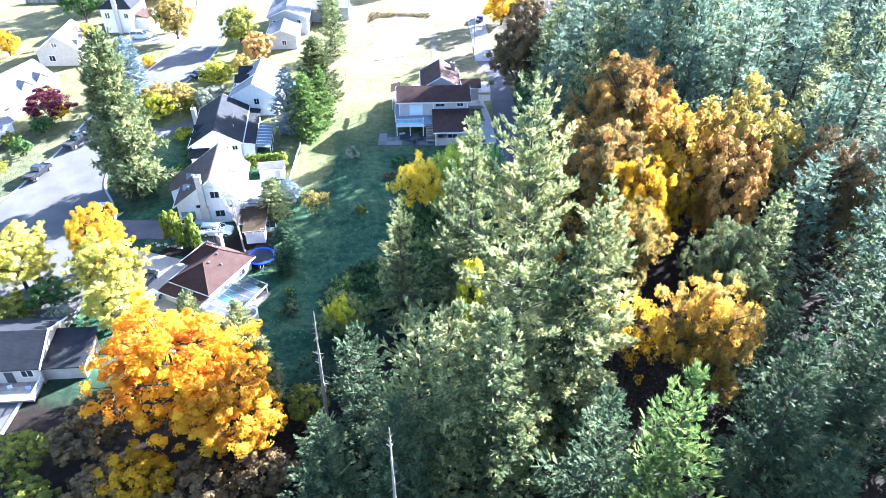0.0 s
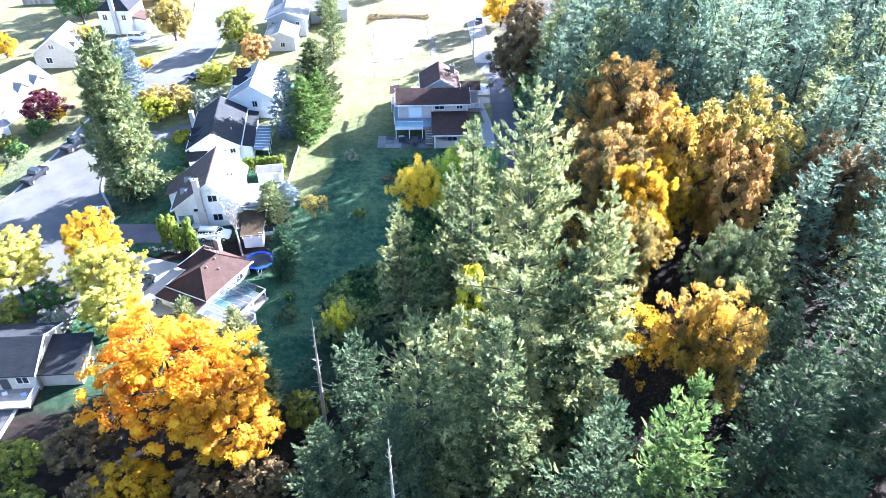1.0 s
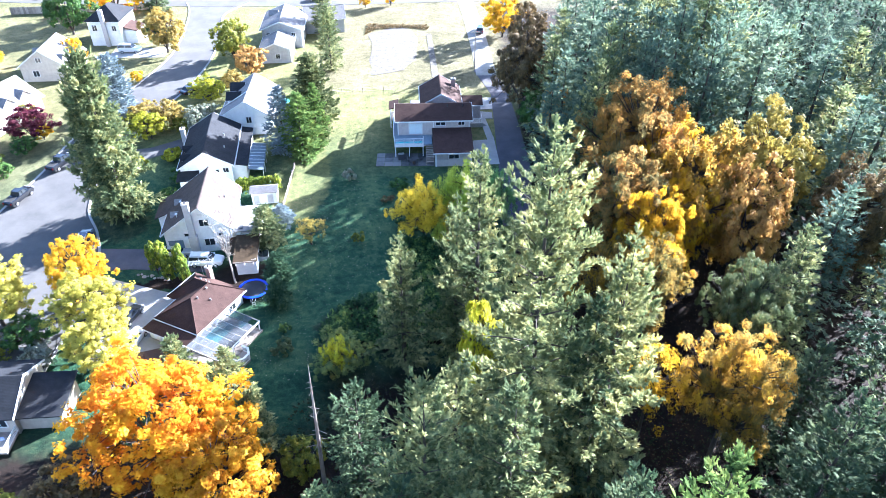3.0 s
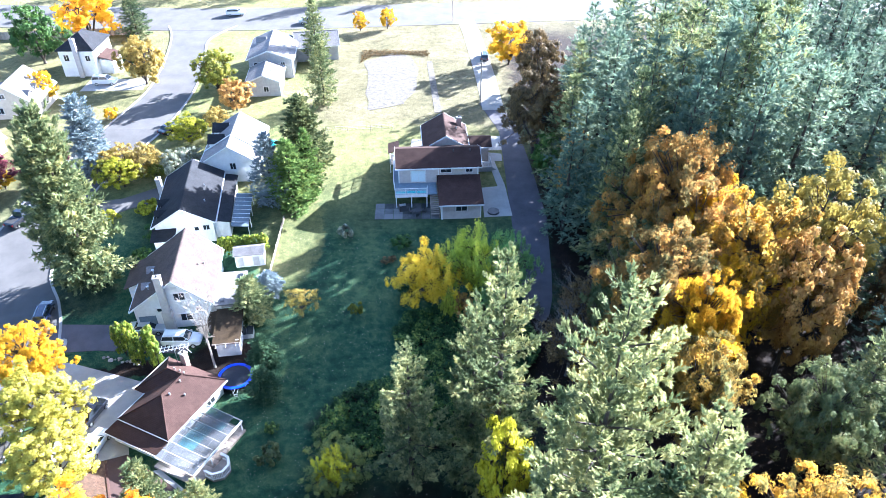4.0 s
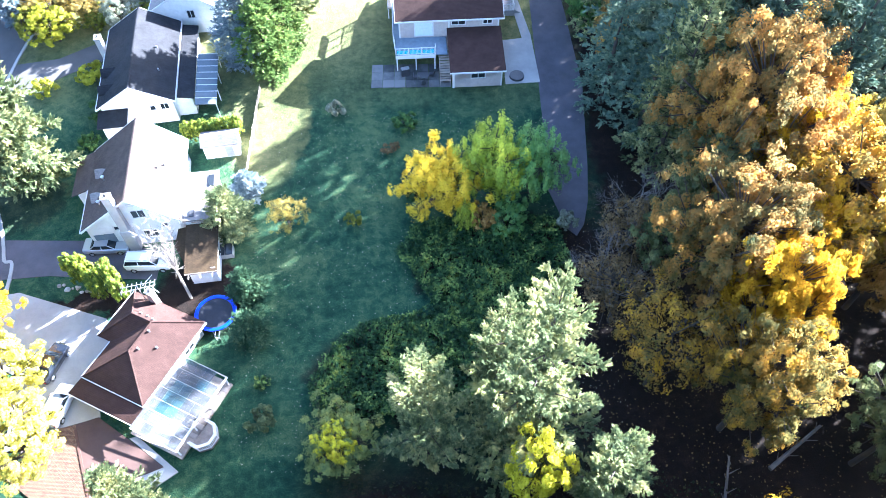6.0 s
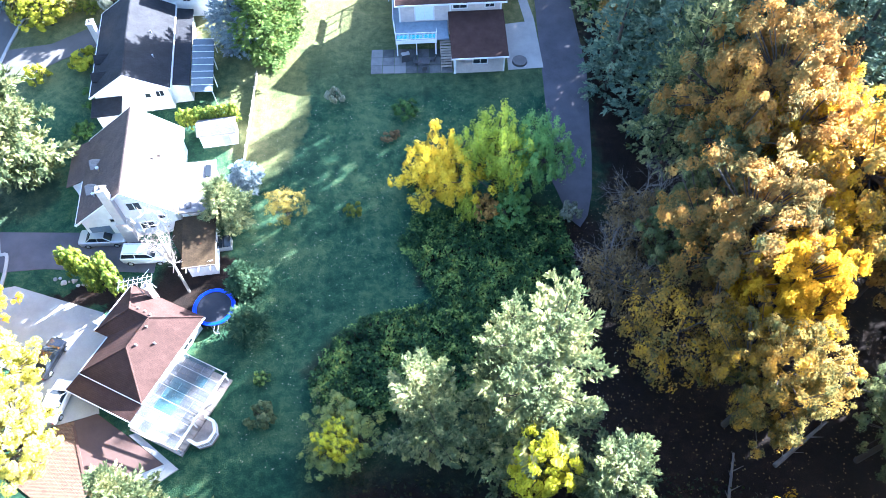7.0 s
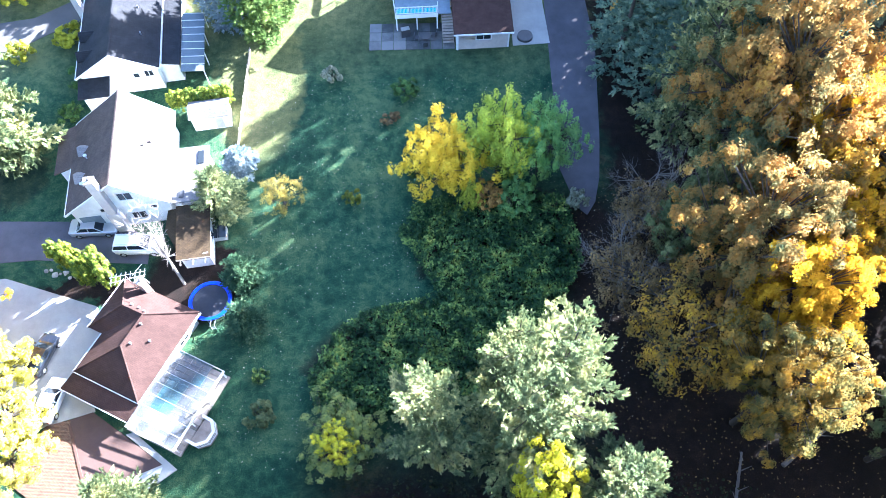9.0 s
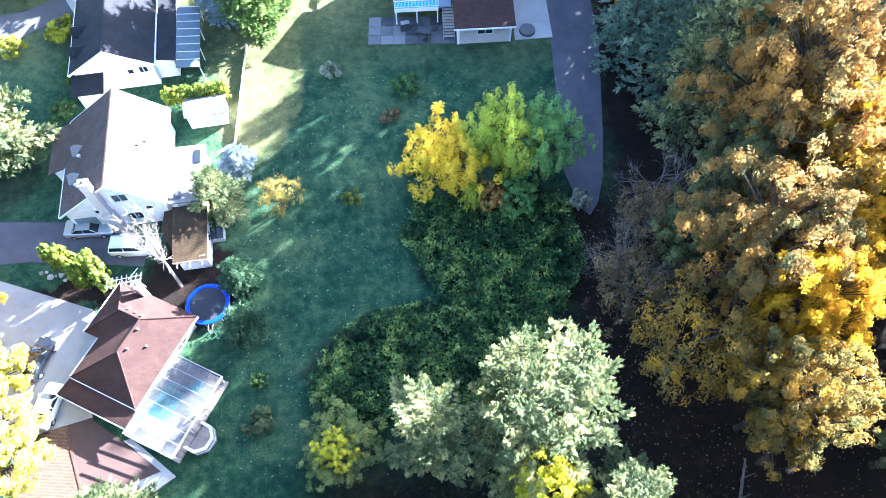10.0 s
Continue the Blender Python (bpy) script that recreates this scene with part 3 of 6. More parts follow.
    return trunk, crown


def broadleaf_mesh(seed, lobes, clumps, leaves, leaf, R=6.0, H=14.0, low=0.22, spread=0.2, inner=0.62, lobe_r=1.9, clump_r=0.55, tall=1.0):
    """A broad-leaved tree 1 m high and 1 m in crown radius: limbs out to rounded lobes, each of many leaf clumps, with gaps between them."""
    rng = np.random.default_rng(seed)
    bm = bmesh.new()
    tube(bm, (0, 0, 0), (0.1, 0.05, H * low * 1.2), 0.34 * R / 6, 0.26 * R / 6)
    forks = [(0.1, 0.05, H * low * 1.2)]
    for k in range(5):
        a = k * math.tau / 5 + rng.uniform(-0.4, 0.4)
        tip = (math.cos(a) * R * 0.42, math.sin(a) * R * 0.42, H * rng.uniform(0.45, 0.68))
        tube(bm, forks[0], tip, 0.18 * R / 6, 0.08 * R / 6, 6)
        forks.append(tip)
    top = (0.2, 0.1, H * 0.72)
    tube(bm, forks[0], top, 0.2 * R / 6, 0.07 * R / 6, 6)
    forks.append(top)
    base, along, side = [], [], []
    cz, rz = H * (1 + low) / 2, H * (1 - low) / 2
    ph = rng.uniform(0, math.tau, 4)
    for c in range(lobes):
        z = 1 - 1.85 * (c + rng.uniform(0.1, 0.9)) / lobes
        a = c * 2.39996 + rng.uniform(-0.5, 0.5)
        s = math.sqrt(max(0, 1 - z * z))
        d = np.array((math.cos(a) * s, math.sin(a) * s, z))
        rad = (inner + (1 - inner) * rng.random() ** 0.5) * (1 + spread * (math.sin(3 * a + ph[0]) * 0.5 + math.sin(2 * a + 4 * z + ph[1]) * 0.5 + rng.uniform(-0.5, 0.5)))
        lr = lobe_r * rng.uniform(0.65, 1.25)
        shrink = max(1 - lr / R * 0.75, 0.25)
        ctr = np.array((d[0] * R * rad * shrink, d[1] * R * rad * shrink, cz + d[2] * rz * rad * max(1 - lr * tall / rz * 0.75, 0.3)))
        f = min(forks, key=lambda q: (q[0] - ctr[0]) ** 2 + (q[1] - ctr[1]) ** 2 + (q[2] - ctr[2]) ** 2)
        tube(bm, f, tuple(ctr), 0.07 * R / 6, 0.025 * R / 6, 4)
        nc = max(3, int(clumps * (lr / lobe_r) ** 2))
        dirs = unit(rng.normal(0, 1, (nc, 3)) + d * 0.75 + (0, 0, 0.45))
        spots = ctr + dirs * (lr * rng.uniform(0.55, 1.0, nc))[:, None] * (1, 1, 0.85 * tall)
        n = nc * leaves
        rep = np.repeat(np.arange(nc), leaves)
        q = unit(rng.normal(0, 1, (n, 3)))
        r = clump_r * rng.uniform(0.6, 1.3, nc)[rep] * rng.uniform(0.5, 1.05, n)
        pos = spots[rep] + q * r[:, None] * (1, 1, 0.75 * tall)
        nrm = unit(q * 0.45 + dirs[rep] * 0.9 + rng.normal(0, 0.3, (n, 3)) + (0, 0, 0.15))
        t = unit(np.cross(nrm, rng.normal(0, 1, (n, 3))))
        ln = leaf * rng.uniform(0.6, 1.4, n)[:, None]
        base.append(pos - t * ln * 0.5)
        along.append(t * ln)
        side.append(np.cross(nrm, t) * ln * 0.45)
    crown = spikes("leaf_crown", np.concatenate(base), np.concatenate(along), np.concatenate(side))
    sc = Matrix.Diagonal((1 / R, 1 / R, 1 / H, 1))
    crown.transform(sc)
    trunk = bpy.data.meshes.new("leaf_trunk")
    bm.transform(sc)
    bm.to_mesh(trunk)
    bm.free()
    trunk.materials.append(None)
    return trunk, crown


FIRS_NEAR = [conifer_mesh(14 + k, 21, 6, 0.50, 9, full=0.80 + 0.06 * k, droop=0.0, gap=0.21, ragged=0.36, tuft=9, frond=0.15, slim=0.8) for k in range(3)]
FIRS = [conifer_mesh(10 + k, 22, 7, 0.80, 7, full=0.80 + 0.06 * (k % 3), droop=0.06 + 0.08 * (k % 2), gap=0.44, tuft=4) for k in range(4)]
FIR_GIANT = [conifer_mesh(20, 27, 7, 0.44, 9, full=0.76, droop=0.06, gap=0.21, ragged=0.36, tuft=8, frond=0.16, slim=0.85)]
FIRS_FAR = [conifer_mesh(30 + k, 19, 6, 1.10, 5, full=0.80 + 0.06 * k, gap=0.80, tuft=4, limbs=False) for k in range(3)]
FIRS_DEEP = [conifer_mesh(40 + k, 11, 6, 1.9, 4, full=0.80 + 0.1 * k, gap=1.3, tuft=3, limbs=False) for k in range(2)]
FIRS_SMALL = [conifer_mesh(50 + k, 25, 7, 1.12, 6, low=0.03, full=0.80, droop=0.12, gap=0.58, ragged=0.18, tuft=5, limbs=False) for k in range(2)]
FIRS_STREET = [conifer_mesh(60 + k, 27, 8, 1.15, 7, low=0.05, full=0.66, droop=0.12, gap=0.5, ragged=0.28, tuft=5, limbs=False) for k in range(2)]
HIGH_MAPLES = [broadleaf_mesh(120 + k, 230, 6, 62, 0.175, 7.0, 16.0, 0.36, 0.35, 0.30, 0.95, 0.50) for k in range(3)]
THIN_MAPLES = [broadleaf_mesh(130 + k, 70, 8, 12, 0.30, 7.0, 16.0, 0.3, 0.4, 0.4, 1.3, 0.7) for k in range(2)]
MAPLES = [broadleaf_mesh(70 + k, 170, 7, 36, 0.27, 7.0, 16.0, 0.18, 0.3, 0.45, 1.05, 0.52) for k in range(3)]
SMALL_TREES = [broadleaf_mesh(80 + k, 64, 7, 24, 0.27, 4.0, 8.0, 0.05, 0.28, 0.45, 0.85, 0.40) for k in range(3)]
FINE_TREES = [broadleaf_mesh(110 + k, 230, 4, 28, 0.165, 4.0, 8.0, 0.06, 0.5, 0.2, 0.42, 0.36, 2.2) for k in range(2)]
SHRUBS = [broadleaf_mesh(90 + k, 14, 10, 18, 0.26, 2.0, 2.4, 0.02, 0.25, 0.5, 0.6, 0.24) for k in range(3)]
COLUMNS = [broadleaf_mesh(100 + k, 26, 8, 16, 0.24, 1.4, 5.0, 0.0, 0.12, 0.4, 0.45, 0.2, 1.7) for k in range(2)]


def grow(kind, x, y, h, r, mat, seed, name, label, category="tree", group="", bark=None, z=None):
    """One tree of a kind, scaled and turned, standing on the ground."""
    trunk, crown = kind[seed % len(kind)]
    ob = thing(name, label, category, x, y, z, (seed * 77) % 360, group, "", (r, r * (1 + 0.08 * math.sin(seed)), h))
    shared("trunk", trunk, bark or BARK, ob)
    shared("crown", crown, mat, ob)
    return ob


# ---- ground, roads and paving ----
xs = [-2600, -900, -400, -200] + list(range(-120, 121, 20)) + [200, 400, 900, 2600]
ys = [-2600, -900, -300, -100, -40, 0, 40, 85, 100, 120, 140, 160, 200, 260, 400, 900, 2600]
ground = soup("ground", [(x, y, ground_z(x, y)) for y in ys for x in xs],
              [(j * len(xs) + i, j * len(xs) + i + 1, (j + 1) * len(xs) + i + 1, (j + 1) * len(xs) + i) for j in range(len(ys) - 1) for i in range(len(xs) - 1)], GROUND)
tagged(new("ground", ground), "grassy ground, mown lawn toned for shade and sun, dry field and shade-darkened woodland soil", "ground", "", "structure")

STREET_WEST = [(-73, 20), (-73, 86), (-70.5, 98), (-68.4, 110), (-67.6, 120), (-65, 132), (-62.2, 146), (-60.8, 158), (-62, 172), (-65, 188), (-68, 196)]
STREET_EAST = [(-48.5, 20), (-48.8, 80), (-50.5, 88), (-53, 94), (-56.5, 100), (-58, 110), (-57.6, 120), (-55.5, 130), (-52.6, 138), (-51.5, 146), (-51.3, 158), (-53, 172), (-55.5, 186), (-51, 196)]
patch("street", STREET_EAST + STREET_WEST[::-1], 0.03, ASPHALT, "sun-bleached grey residential street with pale kerbs", "road")
strip("main_road", [(-320, 212), (-140, 206), (-60, 201), (0, 204.5), (60, 209), (330, 226)], 17.0, 0.05, ASPHALT, "wide sun-bleached asphalt main road", "road")
for edge in (STREET_WEST, STREET_EAST):
    strip("kerb", edge, 0.35, 0.14, CONCRETE, "pale concrete kerb beside the street", "kerb", 0.2)
patch("driveway_black", [(-52.0, 90.2), (-41, 89.9), (-36.5, 89.4), (-33.5, 87.6), (-33.5, 84.9), (-45, 85.6), (-50.5, 85.2)], 0.05, ASPHALT_DARK, "dark asphalt driveway from the street to the white house", "driveway")
patch("driveway_concrete", [(-49.6, 83.2), (-47.5, 83.6), (-37.6, 80.3), (-35.4, 76.4), (-36.2, 71.6), (-35.5, 69.8), (-39.6, 68.6), (-43.5, 66.5), (-44.5, 74), (-49.4, 76.0)], 0.05, CONCRETE, "pale concrete driveway in front of the brown-roofed house", "driveway")
patch("driveway_lane", [(-58.0, 117.0), (-52.5, 118.0), (-47.5, 121.2), (-42.6, 123.0), (-41.6, 120.4), (-45.7, 117.9), (-50.4, 115.3), (-53.6, 113.0), (-58.0, 112.4)], 0.05, ASPHALT, "grey driveway curving to the dark-roofed house", "driveway")
patch("driveway_north", [(-62.5, 163.5), (-74.5, 162.5), (-74.5, 157.0), (-62.0, 157.5)], 0.05, CONCRETE, "pale driveway under the parked van", "driveway")
patch("driveway_woods", [(9.4, 103), (9.0, 96), (9.6, 94), (10.6, 90.5), (11.6, 89.5), (12.6, 91), (13.4, 94), (14.0, 99), (15.0, 112), (14.2, 126), (13.0, 140), (10.5, 150), (6.6, 150), (9.6, 138), (9.6, 126)], 0.05, ASPHALT_DARK, "dark asphalt driveway along the edge of the wood", "driveway")
strip("gravel_lane", [(9.2, 147), (8.8, 160), (8.0, 175), (7.0, 190), (6.0, 200)], 4.2, 0.06, GRAVEL, "pale gravel lane across the dry field", "lane")
patch("walkway", [(6.9, 131), (9.4, 130.5), (9.4, 128.2), (8.0, 128.2), (9.2, 121.2), (9.7, 112.6), (5.3, 112.3), (5.3, 120.2), (8.0, 120.6), (6.9, 128.2)], 0.07, CONCRETE, "pale concrete walk and apron beside the beige house", "pavement")
DIRT_EDGE = [(-11.6 + (5.2 + 0.9 * math.sin(3.1 * a) + 0.5 * math.sin(7.3 * a + 1)) * math.copysign(abs(math.cos(a)) ** 0.6, math.cos(a)), 162.0 + (14.0 + 1.4 * math.sin(4.3 * a + 2)) * math.copysign(abs(math.sin(a)) ** 0.6, math.sin(a))) for a in (k * math.tau / 48 for k in range(48))]
patch("bare_dirt", DIRT_EDGE, 0.05, DIRT, "bare pale dirt patch in the dry field", "soil")
patch("tyre_track", [(-3.8, 172), (-2.6, 172), (-0.8, 146), (-2.2, 146)], 0.05, DIRT, "worn dirt track in the dry field", "track")


# ---- houses ----
def window(parent, x, y, z, w, h, face="S", pane_mat=None, panes=2, frame_mat=None):
    """A window set on a wall; z is its sill. face: the side of the house that it looks out of."""
    turn = {"S": 0, "E": 90, "N": 180, "W": 270}[face]
    m = pose(x, y, z, 0, 0, turn)
    t, d = 0.09, 0.06
    rows = [(-w / 2 - t, w / 2 + t, -d, 0.02, -t, 0), (-w / 2 - t, w / 2 + t, -d, 0.02, h, h + t), (-w / 2 - t, -w / 2, -d, 0.02, 0, h), (w / 2, w / 2 + t, -d, 0.02, 0, h)]
    for k in range(1, panes):
        xk = -w / 2 + w * k / panes
        rows.append((xk - 0.03, xk + 0.03, -d * 0.8, 0.02, 0, h))
    bm = boxes(*rows)
    bm.transform(m)
    fr = part("window", bm, frame_mat or TRIM, parent)
    for k in range(panes):
        x0, x1 = -w / 2 + w * k / panes + 0.03, -w / 2 + w * (k + 1) / panes - 0.03
        bm = boxes((x0, x1, -0.025, 0.01, 0.01, h - 0.01))
        bm.transform(m)
        part("pane", bm, pane_mat or GLASS, fr)
    return fr


def chimney(parent, x, y, z0, z1, w=0.6, d=0.6, mat=None):
    ch = part("chimney", boxes((x - w / 2, x + w / 2, y - d / 2, y + d / 2, z0, z1)), mat or BRICK, parent)
    part("chimney_cap", boxes((x - w / 2 - 0.07, x + w / 2 + 0.07, y - d / 2 - 0.07, y + d / 2 + 0.07, z1, z1 + 0.12)), CONCRETE, ch)
    bm = bmesh.new()
    tube(bm, (x, y, z1 + 0.12), (x, y, z1 + 0.4), 0.13, 0.12, 10)
    part("flue", bm, METAL_DARK, ch)


def gable_walls(x0, x1, y0, y1, h0, h1, xr, zr):
    """Walls of a house whose ridge runs along y: the west eave at h0, the east one at h1, the ridge at xr, zr."""
    bm = bmesh.new()
    rows = []
    for y in (y0, y1):
        rows.append([bm.verts.new(c) for c in ((x0, y, -0.6), (x1, y, -0.6), (x1, y, h1), (xr, y, zr), (x0, y, h0))])
    bm.faces.new(rows[0])
    bm.faces.new(rows[1][::-1])
    for k in range(5):
        j = (k + 1) % 5
        bm.faces.new((rows[0][k], rows[1][k], rows[1][j], rows[0][j]))
    bmesh.ops.recalc_face_normals(bm, faces=bm.faces)
    return bm


def gable_house(name, label, x, y, rz, w0, w1, length, h0, h1, zr, wall, roof, over=0.45, z=None, vents=2, category="house"):
    """A house with its ridge along y over x = 0: eaves w0 to the west and w1 to the east, from y = 0 to length."""
    ob = thing(name, label, category, x, y, z, rz)
    part("wall", gable_walls(-w0 + over, w1 - over, 0, length, h0 + over * (zr - h0) / w0, h1 + over * (zr - h1) / w1, 0, zr), wall, ob)
    t = 0.16
    ya, yb = -over, length + over
    r = slopes(ob, roof, t, [(-w0, ya, h0 + t), (0, ya, zr + t), (0, yb, zr + t), (-w0, yb, h0 + t)], [(0, ya, zr + t), (w1, ya, h1 + t), (w1, yb, h1 + t), (0, yb, zr + t)])
    part("ridge_cap", slabs(0.05, [(-0.16, ya, zr + t + 0.0), (0, ya, zr + t + 0.05), (0.16, ya, zr + t + 0.0), (0.16, yb, zr + t + 0.0), (0, yb, zr + t + 0.05), (-0.16, yb, zr + t + 0.0)]), roof, r)
    for yy in (ya - 0.03, yb + 0.03):
        bm = bmesh.new()
        for (xa, za), (xb, zb) in (((-w0, h0 + t), (0, zr + t)), ((0, zr + t), (w1, h1 + t))):
            v = [bm.verts.new(c) for c in ((xa, yy - 0.025, za - 0.24), (xb, yy - 0.025, zb - 0.24), (xb, yy - 0.025, zb + 0.03), (xa, yy - 0.025, za + 0.03))]
            u = [bm.verts.new((q.co.x, yy + 0.025, q.co.z)) for q in v]
            bm.faces.new(v), bm.faces.new(u[::-1])
            for k in range(4):
                bm.faces.new((v[k], u[k], u[(k + 1) % 4], v[(k + 1) % 4]))
        bmesh.ops.recalc_face_normals(bm, faces=bm.faces)
        part("bargeboard", bm, TRIM, r)
    for xa, za in ((-w0 - 0.06, h0), (w1 + 0.06, h1)):
        part("gutter", boxes((xa - 0.06, xa + 0.06, ya, yb, za - 0.02, za + 0.1)), TRIM, r)
    rng = random.Random(name + str(x))
    for k in range(vents):
        bx, by = (rng.uniform(0.3, 0.7) * w1, rng.uniform(0.2, 0.8) * length) if w1 > 1 else (0, 0)
        bz = zr + t + (h1 - zr) * bx / w1
        bm = bmesh.new()
        tube(bm, (bx, by, bz - 0.1), (bx, by, bz + 0.35), 0.09, 0.09, 8)
        part("roof_vent", bm, METAL, r)
    return ob


def dormer(parent, x, y, z, w, depth, h, side=-1, wall=None, roof=None):
    """A gabled dormer on a roof slope that falls towards side * x; x, z: the foot of its front."""
    t = 0.1
    xb = x - side * depth
    bm = bmesh.new()
    rows = []
    for xx in (x, xb):
        rows.append([bm.verts.new(c) for c in ((xx, y - w / 2, z), (xx, y + w / 2, z), (xx, y + w / 2, z + h), (xx, y, z + h + w * 0.42), (xx, y - w / 2, z + h))])
    bm.faces.new(rows[0]), bm.faces.new(rows[1][::-1])
    for k in range(5):
        j = (k + 1) % 5
        bm.faces.new((rows[0][k], rows[1][k], rows[1][j], rows[0][j]))
    bmesh.ops.recalc_face_normals(bm, faces=bm.faces)
    d = part("dormer", bm, wall or WHITE_SIDING, parent)
    o, e = 0.22, z + h + w * 0.42 + t
    xf = x + side * 0.25
    part("dormer_roof", slabs(t, [(xf, y - w / 2 - o, z + h - o * 0.84 + t), (xf, y, e), (xb, y, e), (xb, y - w / 2 - o, z + h - o * 0.84 + t)], [(xf, y, e), (xf, y + w / 2 + o, z + h - o * 0.84 + t), (xb, y + w / 2 + o, z + h - o * 0.84 + t), (xb, y, e)]), roof or ROOF_DARK, d)
    part("dormer_window", boxes((x + side * 0.03 - 0.02, x + side * 0.03 + 0.02, y - w * 0.3, y + w * 0.3, z + 0.15, z + h - 0.1)), GLASS, d)


def hip_roof(w, l, h, zr, over=0.4):
    """Four slopes of a hip roof over 0..w by 0..l (l the longer), eaves at h."""
    x0, x1, y0, y1 = -over, w + over, -over, l + over
    k = (x1 - x0) / 2
    a, b = (w / 2, y0 + k, zr), (w / 2, y1 - k, zr)
    c = [(x0, y0, h), (x1, y0, h), (x1, y1, h), (x0, y1, h)]
    return [c[0], c[1], a], [c[1], c[2], b, a], [c[2], c[3], b], [c[3], c[0], a, b]


def rails(parent, pts, z, h, step=0.14, mat=None, name="railing"):
    """A baluster railing along a line."""
    bm = bmesh.new()
    for a, b in zip(pts, pts[1:]):
        a, b = Vector((*a, 0)), Vector((*b, 0))
        tube(bm, a + Vector((0, 0, z + h)), b + Vector((0, 0, z + h)), 0.05, 0.05, 4)
        tube(bm, a + Vector((0, 0, z + 0.1)), b + Vector((0, 0, z + 0.1)), 0.035, 0.035, 4)
        n = max(1, int((b - a).length / step))
        for k in range(n + 1):
            p = a.lerp(b, k / n)
            r = 0.05 if k % 10 == 0 else 0.022
            tube(bm, p + Vector((0, 0, z)), p + Vector((0, 0, z + h + (0.08 if k % 10 == 0 else 0))), r, r, 4)
    return part(name, bm, mat or TRIM, parent)


# the white gabled house beside the black driveway
hb = gable_house("house", "white gabled two-storey house with a taupe shingle roof and outside chimney", -35.0, 89.6, 7.0, 6.0, 4.3, 10.8, 3.4, 3.7, 7.7, WHITE_SIDING, ROOF_TAUPE, z=0.3)
for wy in (0.2,):
    window(hb, 0.35, 0, 4.5, 1.3, 1.1, "S")
    window(hb, -2.4, 0, 2.9, 0.7, 0.5, "S", panes=1)
    window(hb, 2.4, 0, 2.6, 0.7, 0.5, "S", panes=1)
    window(hb, 0.6, 0, 1.1, 1.4, 1.1, "S")
part("gable_vent", boxes((-0.35, 0.35, -0.05, 0.02, 6.3, 6.7)), TRIM, hb)
part("lower_wall", boxes((-7.6, -5.56, 5.8, 10.6, -0.5, 2.9)), WHITE_SIDING, hb)
part("lower_roof", slabs(0.14, [(-8.1, 5.4, 2.75), (-5.7, 5.4, 3.72), (-5.7, 11.0, 3.72), (-8.1, 11.0, 2.75)]), ROOF_TAUPE, hb)
# the porch's blue-grey shade is put into this door's colour
part("garage_door", boxes((-5.2, -3.1, -0.05, 0.02, 0.0, 2.3)), surface("shaded_blue_door", (0.10, 0.14, 0.18), (0.17, 0.22, 0.27), 2, 30, 0.6, 0.0), hb)
chimney(hb, -1.5, -0.36, -0.4, 8.6, 0.85, 0.7, STUCCO)
part("chimney_base", boxes((-2.1, -0.9, -0.78, -0.005, -0.4, 3.2)), STUCCO, hb)
for dy in (3.2, 6.6):
    dormer(hb, -4.6, dy, 4.05, 1.0, 2.2, 0.7, -1, WHITE_SIDING, ROOF_GREY)
for k, vy in enumerate((1.6, 5.0)):
    bm = bmesh.new()
    tube(bm, (-3.6, vy, 4.9), (-3.6, vy, 5.7), 0.07, 0.07, 6)
    tube(bm, (-3.6, vy, 5.7), (-3.6, vy, 5.85), 0.16, 0.2, 8)
    part("roof_vent", bm, METAL, hb)
# flat sunroom and mossy shed on its east side
sr = thing("sunroom", "pale flat-roofed sunroom joined to the white house", "extension", -30.6, 90.2, 0.3, 7.0)
part("wall", boxes((0, 3.2, 0.0, 6.2, -0.5, 3.1)), WHITE_SIDING, sr)
part("roof", boxes((-0.1, 3.5, -0.3, 6.5, 3.1, 3.3)), ROOF_GREY, sr)
part("skylight", boxes((2.4, 3.0, 4.2, 5.8, 3.31, 3.4)), GLASS, sr)
part("roof_hatch", boxes((0.6, 1.1, 0.2, 1.0, 3.31, 3.42)), METAL_DARK, sr)
ms = thing("shed", "small white lean-to shed with a mossy brown shingle roof", "shed", -35.0, 89.6, 0.0, 7.0)
part("wall", boxes((4.9, 7.7, -5.9, -0.31, -0.2, 2.55)), WHITE_SIDING, ms)
ml = part("roof", slabs(0.12, [(4.6, -6.3, 2.55), (7.95, -6.3, 2.5), (7.95, -0.36, 3.05), (4.6, -0.36, 3.1)]), ROOF_MOSS, ms)
part("side_roof", slabs(0.1, [(3.4, -2.6, 2.5), (4.55, -5.0, 2.5), (4.55, -0.5, 2.9), (3.7, -0.5, 2.75)]), ROOF_MOSS, ms)
part("fascia", boxes((4.6, 7.95, -6.37, -6.3, 2.34, 2.53)), WOOD_GREY, ml)
for k in range(3):
    part("rafter_end", boxes((5.0 + k * 1.2, 5.08 + k * 1.2, -6.9, -6.37, 2.35, 2.45)), WOOD_PALE, ml)
for k in range(2):
    part("louvre", slabs(0.06, [(5.2, -0.30 + 0.16 * k, 3.22 + 0.1 * k), (7.2, -0.30 + 0.16 * k, 3.22 + 0.1 * k), (7.2, -0.18 + 0.16 * k, 3.3 + 0.1 * k), (5.2, -0.18 + 0.16 * k, 3.3 + 0.1 * k)]), WOOD_GREY, ml)
window(ms, 7.7, -3.2, 1.0, 0.9, 0.8, "E", panes=1)

